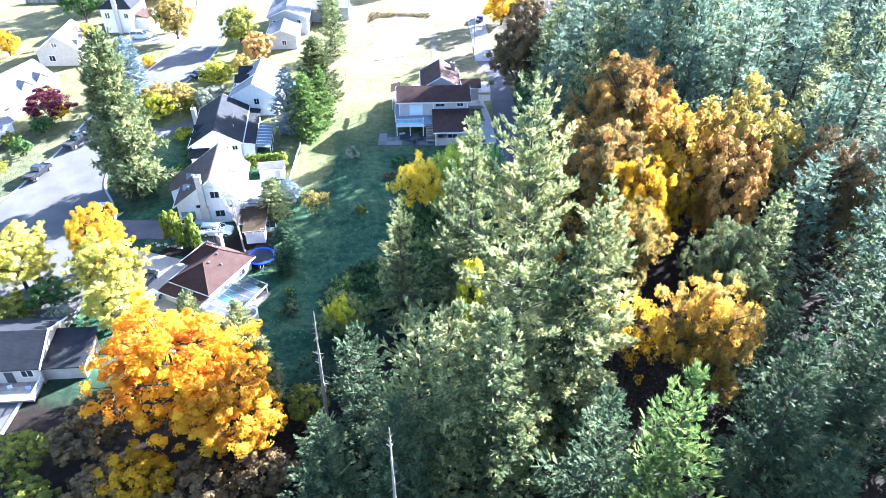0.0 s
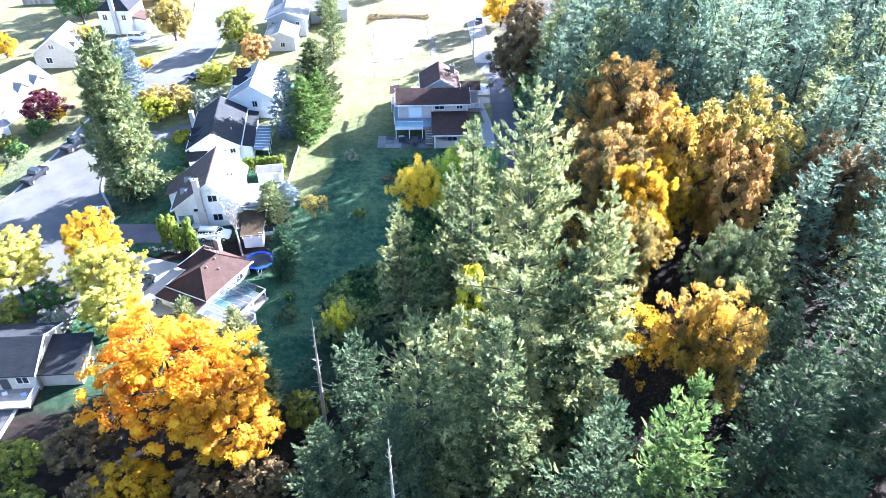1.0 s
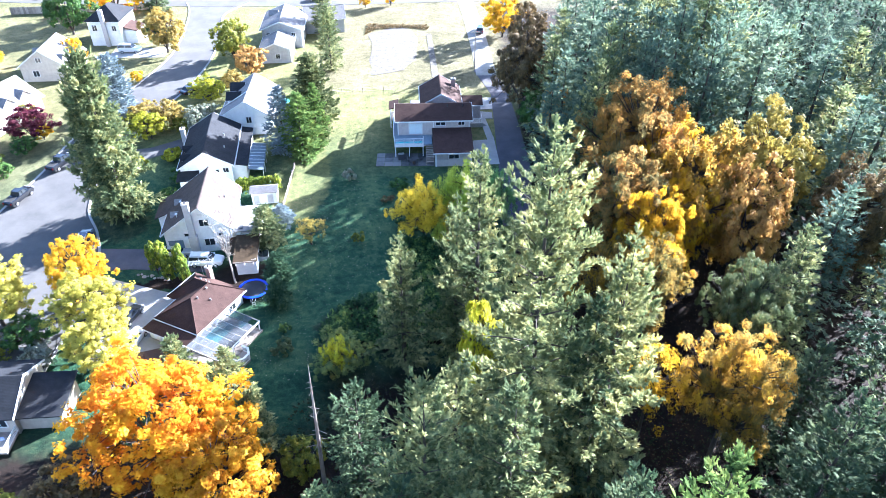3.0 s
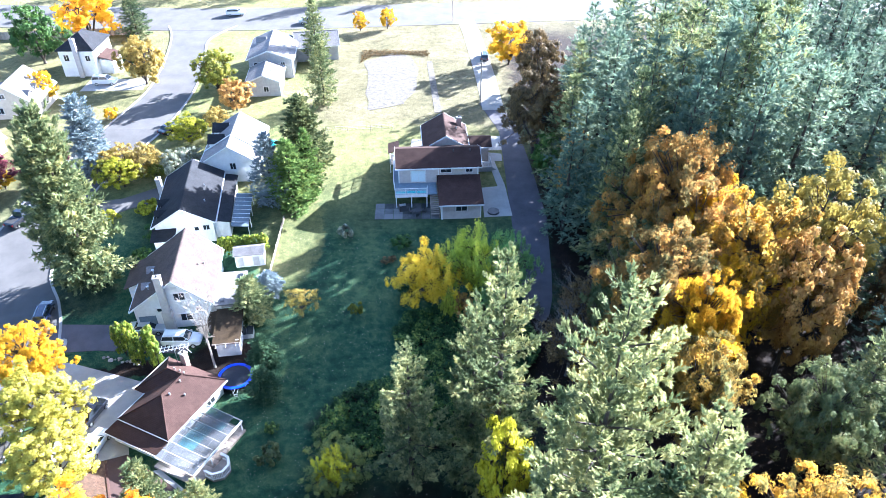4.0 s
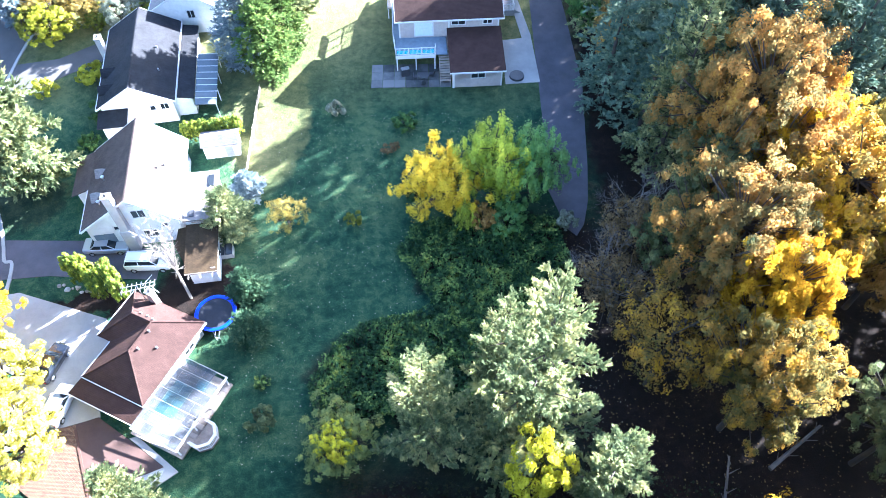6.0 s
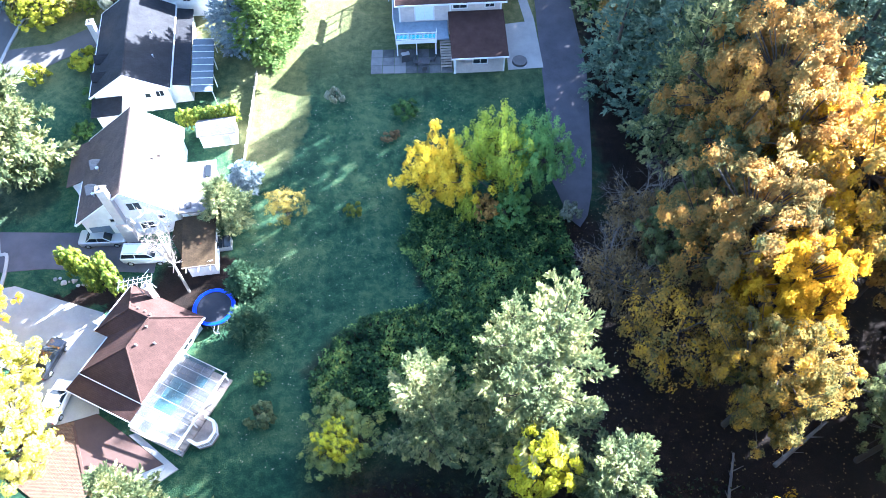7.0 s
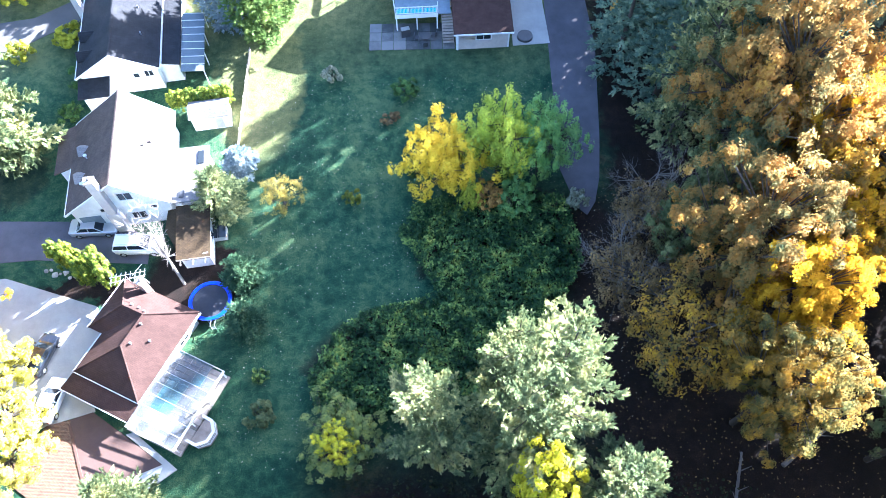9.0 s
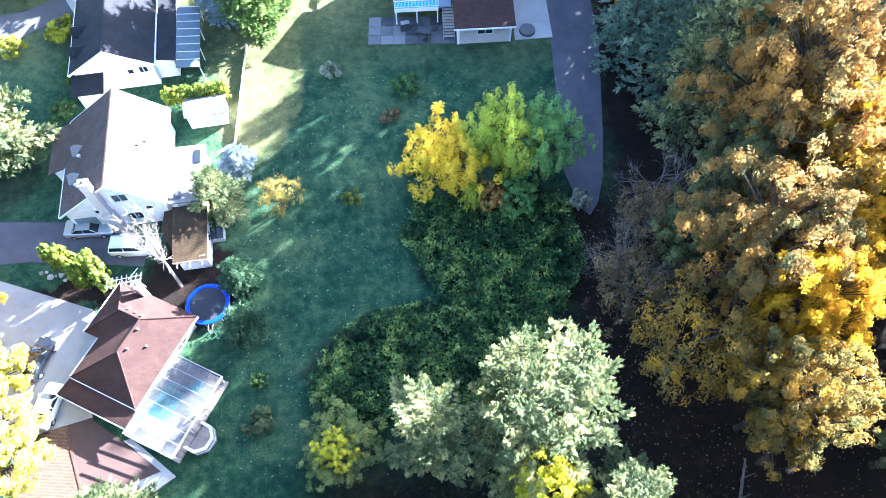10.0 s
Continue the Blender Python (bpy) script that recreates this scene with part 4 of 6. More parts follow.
# the dark-roofed house with an awning
hc = gable_house("house", "white gabled house with a charcoal shingle roof and two dormers", -38.9, 106.6, 8.0, 4.6, 4.5, 14.0, 3.3, 3.5, 6.1, WHITE_SIDING, ROOF_DARK, z=1.3)
window(hc, 1.6, 0, 2.2, 0.6, 0.6, "S", panes=1)
window(hc, 3.0, 0, 2.2, 0.9, 0.8, "S")
part("gable_vent", boxes((-0.3, 0.3, -0.05, 0.02, 5.2, 5.5)), TRIM, hc)
part("porch_roof", slabs(0.12, [(-4.6, -2.6, 2.5), (-1.2, -2.6, 2.5), (-1.2, 0, 2.9), (-4.6, 0, 2.9)]), ROOF_DARK, hc)
part("porch_wall", boxes((-4.1, -1.4, -2.3, -0.01, -0.6, 2.4)), WHITE_SIDING, hc)
for dy in (2.2, 5.2):
    dormer(hc, -4.0, dy, 3.6, 1.2, 2.0, 0.6, -1, WHITE_SIDING, ROOF_DARK)
chimney(hc, -4.9, 10.4, -0.3, 5.4, 0.7, 0.9, STUCCO)
part("lower_roof", slabs(0.14, [(4.6, 0.5, 3.3), (6.5, 0.5, 2.9), (6.5, 14.2, 2.9), (4.6, 14.2, 3.3)]), ROOF_DARK, hc)
part("lower_wall", boxes((4.06, 6.2, 0.8, 14.0, -0.6, 2.85)), WHITE_SIDING, hc)
aw = thing("awning", "blue-grey ribbed metal patio awning beside the dark-roofed house", "awning", -32.3, 106.8, 1.3, 8.0)
for k in range(8):
    y0 = 0.2 + k * 1.15
    bm = slabs(0.05, [(0, y0, 2.75), (2.5, y0, 2.45), (2.5, y0 + 1.08, 2.45), (0, y0 + 1.08, 2.75)])
    part("panel", bm, PANEL_BLUE, aw)
    part("rib", slabs(0.1, [(0, y0 + 1.08, 2.8), (2.5, y0 + 1.08, 2.5), (2.5, y0 + 1.15, 2.5), (0, y0 + 1.15, 2.8)]), TRIM, aw)
for k in range(4):
    part("post", boxes((2.36, 2.46, 0.3 + k * 2.9, 0.4 + k * 2.9, -0.3, 2.4)), TRIM, aw)

# the white house behind it
hd = gable_house("house", "white house with a grey shingle roof and blue-grey dormers", -35.6, 122.6, 3.0, 4.9, 4.6, 12.0, 3.6, 3.6, 6.6, WHITE_SIDING, ROOF_GREY)
window(hd, 0.3, 0, 2.4, 0.9, 1.1, "S")
part("lower_wall", boxes((-4.0, -1.2, -0.8, -0.01, -0.6, 2.2)), WHITE_SIDING, hd)
for dy in (5.0, 9.2):
    dormer(hd, -3.9, dy, 4.2, 2.2, 2.6, 1.1, -1, WHITE_SIDING, ROOF_DARK)
part("roof_step", slabs(0.12, [(-4.9, 3.5, 3.95), (0, 3.5, 6.95), (0, 3.75, 6.95), (-4.9, 3.75, 3.95)], [(0, 3.5, 6.95), (4.6, 3.5, 3.95), (4.6, 3.75, 3.95), (0, 3.75, 6.95)]), TRIM, hd)

# the brown hip-roofed house by the trampoline
A0, A_TURN = (-31.0, 69.6), -25.8
ha = thing("house", "white house with a brown shingle hip roof and antenna", "house", A0[0], A0[1], -0.8, A_TURN)
part("wall", boxes((-6.6, -0.5, 0.8, 9.45, -0.3, 2.78)), WHITE_SIDING, ha)
EAVE, RIDGE = 2.92, 4.9
SW, SE, NE, NW = (-7.08, 0.3, EAVE), (0.0, 0.3, EAVE), (0.0, 9.93, EAVE), (-8.62, 9.93, EAVE)
WING, NOTCH = (-8.62, 4.35, EAVE), (-7.08, 4.35, EAVE)
PEAK, CROSS, WING_PEAK = (-3.54, 3.8, RIDGE), (-3.54, 7.14, RIDGE), (-5.83, 7.14, RIDGE)
roof = slopes(ha, ROOF_BROWN, 0.15, [SW, SE, PEAK], [SE, NE, CROSS, PEAK], [NE, NW, WING_PEAK, CROSS], [NW, WING, WING_PEAK], [WING, NOTCH, CROSS, WING_PEAK], [NOTCH, SW, PEAK, CROSS])
for a, b in ((SW, PEAK), (SE, PEAK), (PEAK, CROSS), (CROSS, NE), (CROSS, WING_PEAK), (WING_PEAK, NW), (WING_PEAK, WING)):
    part("ridge_tiles", tube(bmesh.new(), a, b, 0.09, 0.09, 6), ROOF_BROWN, roof)
part("wing_wall", boxes((-8.2, -6.61, 4.8, 9.45, -0.3, 2.78)), WHITE_SIDING, ha)
part("lower_roof", slabs(0.14, [(-7.5, -1.45, 2.42), (0.4, -1.45, 2.42), (0.0, 0.24, 2.85), (-7.1, 0.24, 2.85)]), ROOF_BROWN, ha)
part("fascia", boxes((-7.1, 0.02, 0.24, 0.3, 2.86, 2.98)), TRIM, ha)
part("fascia", boxes((-7.55, 0.45, -1.52, -1.45, 2.26, 2.42)), TRIM, ha)
part("gutter", boxes((0.02, 0.14, 0.3, 9.93, 2.76, 2.92)), TRIM, ha)
part("gutter", boxes((-7.2, -7.09, 0.3, 4.35, 2.76, 2.92)), METAL, ha)
part("gutter", boxes((-8.74, -8.63, 4.35, 9.93, 2.76, 2.92)), TRIM, ha)
part("porch_wall", boxes((-6.9, -0.5, -1.0, 0.79, -0.3, 2.3)), WHITE_SIDING, ha)
window(ha, -0.5, 7.3, 1.2, 1.3, 0.9, "E")
chimney(ha, -5.8, 9.75, -0.2, 4.9, 0.75, 0.6, BRICK)
for vx, vy in ((-5.2, 7.6), (-4.4, 7.6), (-3.7, 7.5), (-3.2, 6.3), (-3.0, 4.4), (-1.9, 5.4)):
    bm = bmesh.new()
    zz = min(EAVE + (RIDGE - EAVE) * (3.54 - abs(vx + 3.54)) / 3.54, EAVE + (RIDGE - EAVE) * (9.93 - vy) / 2.79) if vx > -3.6 else EAVE + (RIDGE - EAVE) * (9.93 - vy) / 2.79
    tube(bm, (vx, vy, zz - 0.3), (vx, vy, zz + 0.25), 0.1, 0.1, 8)
    part("roof_vent", bm, METAL, ha)
an = thing("antenna", "white lattice television antenna on the roof", "antenna", -32.9, 81.0, 2.6, 12)
bm = bmesh.new()
tube(bm, (0, 0, 0), (0, 0, 2.4), 0.035, 0.035, 6)
part("mast", bm, METAL, an)
bm = bmesh.new()
for yy in (-0.28, 0.28):
    tube(bm, (-1.6, yy, 2.25), (1.7, yy * 0.7, 2.4), 0.03, 0.03, 5)
part("boom", bm, TRIM, an)
for k in range(8):
    x = -1.5 + k * 0.44
    bm = bmesh.new()
    tube(bm, (x, -0.6 + 0.02 * k, 2.27 + k * 0.018), (x + 0.12, 0.6 - 0.02 * k, 2.27 + k * 0.018), 0.026, 0.026, 4)
    part("element", bm, TRIM, an)
bm = bmesh.new()
tube(bm, (1.2, -0.1, 2.4), (2.0, -1.0, 2.1), 0.03, 0.03, 4)
tube(bm, (0.5, 0.0, 2.35), (1.6, 0.7, 2.9), 0.03, 0.03, 4)
part("brace", bm, TRIM, an)

# patio cover of weathered panels
pc = thing("patio_cover", "weathered translucent panel patio cover on white posts", "patio cover", A0[0], A0[1], -0.5, A_TURN)
rng = random.Random(4)
for i in range(7):
    for j in range(5):
        x0, y0 = 0.15 + j * 0.98, -1.8 + i * 1.12
        if j == 4 and i > 5:
            continue
        za, zb = 2.6 - 0.05 * j, 2.6 - 0.05 * (j + 1)
        o = rng.uniform(0, 0.03)
        part("panel", slabs(0.03, [(x0, y0, za + o), (x0 + 0.95, y0, zb + o), (x0 + 0.95, y0 + 1.08, zb + o), (x0, y0 + 1.08, za + o)]), PANEL_TEAL if 1 <= j <= 3 and 2 <= i <= 5 and rng.random() < 0.75 else PANEL, pc).visible_shadow = False
for i in range(8):
    y0 = -1.8 + i * 1.12
    part("rafter", slabs(0.12, [(0.15, y0 - 0.05, 2.56), (5.1, y0 - 0.05, 2.31), (5.1, y0 + 0.02, 2.31), (0.15, y0 + 0.02, 2.56)]), WOOD_PALE, pc)
part("beam", boxes((5.05, 5.17, -1.85, 6.05, 2.08, 2.33)), TRIM, pc)
for k in range(4):
    part("post", boxes((4.95, 5.07, -1.7 + k * 2.5, -1.58 + k * 2.5, 0.4, 2.1)), TRIM, pc)
dk = thing("deck", "grey timber deck under the patio cover", "deck", A0[0], A0[1], 0.0, A_TURN)
for k in range(16):
    part("board", boxes((-0.45, 5.3, -1.9 + k * 0.5, -1.44 + k * 0.5, 0.0, 0.3)), WOOD_GREY, dk)
gz = thing("bay_railing", "white half-octagon deck railing", "railing", -25.4, 67.6, 0.0, -25.8)
ring = [(math.cos(a) * 1.35, math.sin(a) * 1.35) for a in (radians(-115 + 45 * k) for k in range(6))]
rails(gz, ring, 0.3, 0.95, 0.16, None, "rail")
part("rail_cap", slabs(0.07, [(x * 1.06, y * 1.06, 1.3) for x, y in ring] + [(x * 0.86, y * 0.86, 1.3) for x, y in reversed(ring)]), TRIM, gz)
part("platform", slabs(0.3, [(x * 1.02, y * 1.02, 0.3) for x, y in ring]), WOOD_GREY, gz)

# terrace south of the house
PAVING = surface("red_brown_paving", (0.050, 0.026, 0.020), (0.085, 0.048, 0.038), 0.5, 9, 0.8, 0.004)
patch("terrace", [(-37.6, 69.1), (-35.67, 69.76), (-32.4, 67.6), (-28.56, 64.94), (-34.6, 62.45), (-37.17, 67.79)], 0.10, PAVING, "red-brown painted terrace beside the house", "terrace", 0.1)
patch("brick_paving", [(-39.6, 68.6), (-37.6, 69.1), (-37.17, 67.79), (-34.6, 62.45), (-37.0, 60.6), (-42.5, 64.2)], 0.09, brick_paving(), "brown brick paving beside the terrace", "paving", 0.1)
patch("terrace_border", [(-32.3, 67.65), (-31.6, 67.85), (-27.2, 64.5), (-29.0, 63.15), (-33.4, 61.2), (-34.6, 62.45), (-28.56, 64.94)], 0.115, CONCRETE, "pale concrete border round the terrace", "pavement", 0.12)
patch("terrace_mat", [(-28.5, 64.75), (-32.0, 63.3), (-31.7, 62.6), (-28.7, 63.95)], 0.135, GREY_SIDING, "grey mat on the concrete border", "mat", 0.02)
strip("terrace_edging", [(-37.5, 68.6), (-36.2, 65.75), (-34.7, 62.55)], 0.22, 0.15, BRICK_DARK, "dark brick edging along the terrace", "edging", 0.12)

# beige two-storey house by the wood
MZ = 2.0
mh = thing("house", "beige two-storey house with a brown roof and white trim", "house", 0.0, 0.0, 0.0, 0.0)
mh.matrix_basis = pose(-1.75, 118.6, MZ, 0, 0, 2.5)
part("wall", boxes((-6.3, 6.4, 0, 6.4, -0.8, 5.1)), PINK_SIDING, mh)
slopes(mh, ROOF_BROWN, 0.15, [(-6.8, -0.5, 5.15), (6.9, -0.5, 5.15), (6.9, 3.2, 6.8), (-6.8, 3.2, 6.8)], [(-6.8, 3.2, 6.8), (6.9, 3.2, 6.8), (6.9, 6.9, 5.15), (-6.8, 6.9, 5.15)])
part("fascia", boxes((-6.85, 6.95, -0.57, -0.5, 4.93, 5.14)), TRIM, mh)
for xx in (-6.83, 6.9):
    bm = bmesh.new()
    for (ya, za), (yb, zb) in (((-0.5, 5.17), (3.2, 6.82)), ((3.2, 6.82), (6.9, 5.17))):
        slab(bm, [(xx - 0.03, ya, za), (xx + 0.03, ya, za), (xx + 0.03, yb, zb), (xx - 0.03, yb, zb)], 0.24)
    part("bargeboard", bm, TRIM, mh)
part("gable", slabs(1.3, [(6.3, 0.02, 5.1), (6.39, 0.02, 5.1), (6.39, 3.2, 6.62), (6.3, 3.2, 6.62)], [(6.3, 3.2, 6.62), (6.39, 3.2, 6.62), (6.39, 6.38, 5.1), (6.3, 6.38, 5.1)], [(-6.29, 0.02, 5.1), (-6.2, 0.02, 5.1), (-6.2, 3.2, 6.62), (-6.29, 3.2, 6.62)], [(-6.29, 3.2, 6.62), (-6.2, 3.2, 6.62), (-6.2, 6.38, 5.1), (-6.29, 6.38, 5.1)]), PINK_SIDING, mh)
for xx in (-6.28, 0.0, 6.3):
    part("corner_board", boxes((xx - 0.09, xx + 0.09, -0.035, 0.05, -0.5 if xx < -1 else 3.4, 4.92)), TRIM, mh)
window(mh, 1.2, 0, 4.05, 1.7, 0.6, "S")
window(mh, 4.9, 0, 4.05, 1.1, 0.6, "S")
window(mh, -3.2, 0, 2.55, 2.3, 1.9, "S", BLIND)
for vx in (2.5, 5.2):
    bm = bmesh.new()
    tube(bm, (vx, 2.4, 6.2), (vx, 2.4, 6.9), 0.08, 0.08, 8)
    part("roof_vent", bm, METAL_DARK, mh)
wg = thing("garage_wing", "beige garage wing with a brown sloping roof", "house wing", 0, 0)
wg.matrix_basis = pose(-1.75, 118.6, MZ, 0, 0, 2.5)
part("wall", boxes((0.05, 6.2, -6.7, -0.02, -0.8, 2.35)), PINK_SIDING, wg)
part("roof", slabs(0.15, [(-0.3, -7.2, 2.45), (6.6, -7.2, 2.45), (6.6, -0.04, 3.6), (-0.3, -0.04, 3.6)]), ROOF_BROWN, wg)
part("wall_top", slabs(1.3, [(0.06, -6.7, 2.36), (6.19, -6.7, 2.36), (6.19, -0.04, 3.42), (0.06, -0.04, 3.42)]), PINK_SIDING, wg)
part("fascia", boxes((-0.33, 6.63, -7.27, -7.2, 2.24, 2.44)), TRIM, wg)
for xx in (0.1, 6.15):
    part("corner_board", boxes((xx - 0.09, xx + 0.09, -6.735, -6.65, -0.8, 2.3)), TRIM, wg)
part("downpipe", boxes((0.18, 0.28, -6.83, -6.74, -0.4, 2.3)), TRIM, wg)
window(wg, 3.2, -6.7, 1.1, 1.7, 0.8, "S")
bl = thing("balcony", "white balustraded timber balcony on posts", "balcony", 0, 0)
bl.matrix_basis = pose(-1.75, 118.6, MZ, 0, 0, 2.5)
DECKING = surface("blue_grey_decking", (0.12, 0.16, 0.20), (0.22, 0.27, 0.32), 2, 20, 0.6, 0.0)
for k in range(12):
    part("deck_board", boxes((-6.9, -0.4, -3.4 + k * 0.28, -3.13 + k * 0.28, 2.1, 2.3)), DECKING, bl)
part("side_deck", boxes((-7.2, -6.35, 0.0, 9.6, 2.1, 2.28)), DECKING, bl)
part("skirt", boxes((-6.95, -1.9, -3.46, -3.41, 1.75, 2.3)), TRIM, bl)
rails(bl, [(-7.15, 6.6), (-7.15, -0.3), (-6.9, -3.35), (-1.9, -3.35), (-1.9, -2.6)], 2.3, 1.0, 0.16)
# flat teal strips added in place of a bright cyan band behind the rail
for k in range(3):
    part("teal_strip", boxes((-6.75 + k * 1.62, -5.25 + k * 1.62, -3.25, -2.55, 2.305, 2.34)), TEAL, bl, "bright teal strip added inside the balcony rail")
for px, py in ((-6.8, -3.3), (-4.4, -3.3), (-2.0, -3.3), (-7.1, 2.0), (-7.1, 5.0)):
    part("post", boxes((px - 0.07, px + 0.07, py - 0.07, py + 0.07, -0.5, 2.1)), TRIM, bl)
st = thing("deck_stairs", "weathered timber stairs down from the balcony", "stairs", 0, 0)
st.matrix_basis = pose(-1.75, 118.6, MZ, 0, 0, 2.5)
for k in range(11):
    part("tread", boxes((-1.5, -0.15, -3.4 - k * 0.26, -3.1 - k * 0.26, 2.1 - k * 0.2, 2.16 - k * 0.2)), WOOD_GREY, st)
for xx in (-1.5, -0.2):
    part("stringer", slabs(0.25, [(xx, -3.1, 2.2), (xx + 0.06, -3.1, 2.2), (xx + 0.06, -6.2, -0.1), (xx, -6.2, -0.1)]), WOOD_GREY, st)
po = thing("side_porch", "white-posted side porch with a small brown roof", "porch", 0, 0)
po.matrix_basis = pose(-1.75, 118.6, MZ, 0, 0, 2.5)
part("roof", slabs(0.12, [(-8.0, 6.4, 4.3), (-6.2, 6.4, 4.75), (-6.2, 9.8, 4.75), (-8.0, 9.8, 4.3)]), ROOF_BROWN, po)
part("floor", boxes((-7.8, -3.9, 6.45, 9.6, 2.0, 2.2)), WOOD_GREY, po)
for px, py in ((-7.7, 6.6), (-7.7, 8.1), (-7.7, 9.5)):
    part("post", boxes((px - 0.06, px + 0.06, py - 0.06, py + 0.06, -0.6, 4.25)), TRIM, po)
rails(po, [(-7.7, 6.6), (-7.7, 9.5), (-4.0, 9.5)], 2.2, 0.95, 0.18)
# rear block
rb = gable_house("house_rear_block", "beige rear block with a brown gable roof and chimney", -0.4, 126.0, 2.5, 3.9, 3.9, 8.0, 3.9, 3.9, 6.2, PINK_SIDING, ROOF_BROWN, 0.4, 2.5, 1, "house wing")
chimney(rb, 2.6, 6.6, 3.0, 6.2, 0.8, 0.7, BRICK)
part("east_wing_wall", boxes((1.2, 7.4, 1.8, 5.0, -0.6, 3.2)), PINK_SIDING, rb)
part("east_wing_roof", slabs(0.14, [(0.8, 1.2, 3.2), (7.9, 1.2, 3.2), (7.9, 3.5, 4.2), (0.8, 3.5, 4.2)], [(0.8, 3.5, 4.2), (7.9, 3.5, 4.2), (7.9, 5.6, 3.2), (0.8, 5.6, 3.2)]), ROOF_BROWN, rb)
part("east_fascia", boxes((0.8, 7.95, 1.13, 1.2, 3.0, 3.19)), TRIM, rb)
pr = thing("entry_porch", "white railed entry porch with steps", "porch", 5.8, 126.0, 2.4, 2.5)
part("platform", boxes((-0.9, 1.4, -1.0, 1.2, -0.2, 0.8)), CONCRETE, pr)
rails(pr, [(-0.85, -0.95), (1.35, -0.95), (1.35, 1.15)], 0.8, 1.0, 0.16)
for k in range(4):
    part("step", boxes((1.41 + k * 0.3, 1.7 + k * 0.3, -0.6, 0.9, -0.2, 0.62 - 0.19 * k)), CONCRETE, pr)
patch("rear_patio", [(-6.6, 131.5), (-3.9, 131.3), (-3.9, 135.5), (-6.4, 135.5)], 0.06, CONCRETE, "pale concrete pad behind the beige house", "pavement")
patch("rear_apron", [(3.9, 131.5), (9.6, 131.8), (9.6, 136.5), (4.0, 136.0)], 0.06, CONCRETE, "pale concrete apron behind the beige house", "pavement")

# far houses
he = thing("house", "pale two-storey house with a dark hip roof and chimney", "house", -80.5, 164.7, 3.3, 0)
part("wall", boxes((0, 7.2, 0, 9.0, -0.3, 5.6)), WHITE_SIDING, he)
slopes(he, ROOF_DARK, 0.15, *hip_roof(7.2, 9.0, 5.75, 8.3))
chimney(he, 3.8, -0.35, -0.2, 8.2, 0.9, 0.65, STUCCO)
window(he, 1.4, 0, 3.4, 1.0, 1.3, "S")
window(he, 5.8, 0, 3.4, 0.9, 1.1, "S")
window(he, 7.2, 3.0, 3.4, 1.0, 1.3, "E")
part("porch_wall", boxes((7.21, 10.0, 1.6, 6.2, -0.3, 3.0)), WHITE_SIDING, he)
part("porch_roof", slabs(0.14, [(7.3, 1.2, 3.9), (10.4, 1.2, 3.0), (10.4, 6.6, 3.0), (7.3, 6.6, 3.9)]), ROOF_BROWN, he)
rails(he, [(10.2, 1.2), (11.6, 1.2), (11.6, 6.6)], 0.3, 1.0, 0.3)
hf = gable_house("house", "pale gabled house with a light grey roof and dormers", -81.9, 144.4, 3.0, 5.2, 5.2, 9.5, 3.0, 3.0, 6.6, CREAM_SIDING, ROOF_GREY)
window(hf, -1.8, 0, 1.1, 1.2, 1.2, "S")
window(hf, -0.6, 0, 4.1, 1.0, 0.9, "S")
for dy in (1.8, 5.0):
    dormer(hf, 3.6, dy, 3.5, 1.7, 2.4, 0.8, 1, CREAM_SIDING, ROOF_GREY)
dormer(hf, 3.0, 8.2, 3.9, 1.7, 2.4, 0.8, 1, CREAM_SIDING, ROOF_GREY)
dormer(hf, -3.4, 5.5, 3.6, 1.7, 2.4, 0.8, -1, CREAM_SIDING, ROOF_GREY)
hg = gable_house("house", "pale house with a light grey gable roof", -86.5, 121.5, -18.0, 5.2, 5.4, 13.5, 3.0, 3.0, 6.4, CREAM_SIDING, ROOF_GREY)
dormer(hg, 4.0, 7.0, 3.1, 2.6, 3.4, 1.0, 1, CREAM_SIDING, ROOF_GREY)
dormer(hg, 4.0, 11.0, 3.1, 2.6, 3.4, 1.0, 1, CREAM_SIDING, ROOF_GREY)
h2 = gable_house("house", "white house with a pale grey gable roof", -86.0, 106.5, -14.0, 5.0, 5.0, 11.0, 3.0, 3.0, 5.9, WHITE_SIDING, ROOF_GREY)
window(h2, 5.0 - 0.45, 3.0, 1.2, 1.3, 1.2, "E")
dormer(h2, 3.4, 7.0, 3.3, 2.0, 2.6, 0.8, 1, WHITE_SIDING, ROOF_GREY)
hh = gable_house("house", "pale grey split-level house with a grey shingle roof", -36.6, 163.0, 4.0, 4.6, 5.2, 12.0, 4.2, 4.0, 6.0, GREY_SIDING, ROOF_GREY)
window(hh, -2.4, 0, 2.6, 1.6, 0.9, "S")
window(hh, 2.8, 0, 2.6, 0.8, 0.9, "S")
dormer(hh, -3.0, 8.0, 4.8, 1.6, 2.0, 0.6, -1, GREY_SIDING, ROOF_GREY)
h3 = gable_house("garage", "pale grey front garage with a grey roof", -36.2, 154.0, 4.0, 3.6, 3.6, 7.5, 2.9, 2.9, 4.4, GREY_SIDING, ROOF_GREY, 0.4, None, 1, "garage")
window(h3, 0.4, 0, 1.0, 0.9, 1.0, "S")
gable_house("house", "pale house with a grey roof beside the main road", -33.0, 176.0, -80.0, 4.5, 4.5, 9.0, 3.2, 3.2, 5.2, GREY_SIDING, ROOF_GREY)
hl = thing("house", "cream house with a charcoal roof and fenced deck", "house", 0, 0)
hl.matrix_basis = pose(-47.0, 56.6, 0, 0, 0, 4.0)
part("wall", boxes((-13, 0, 0, 8.0, -0.4, 2.9)), CREAM_SIDING, hl)
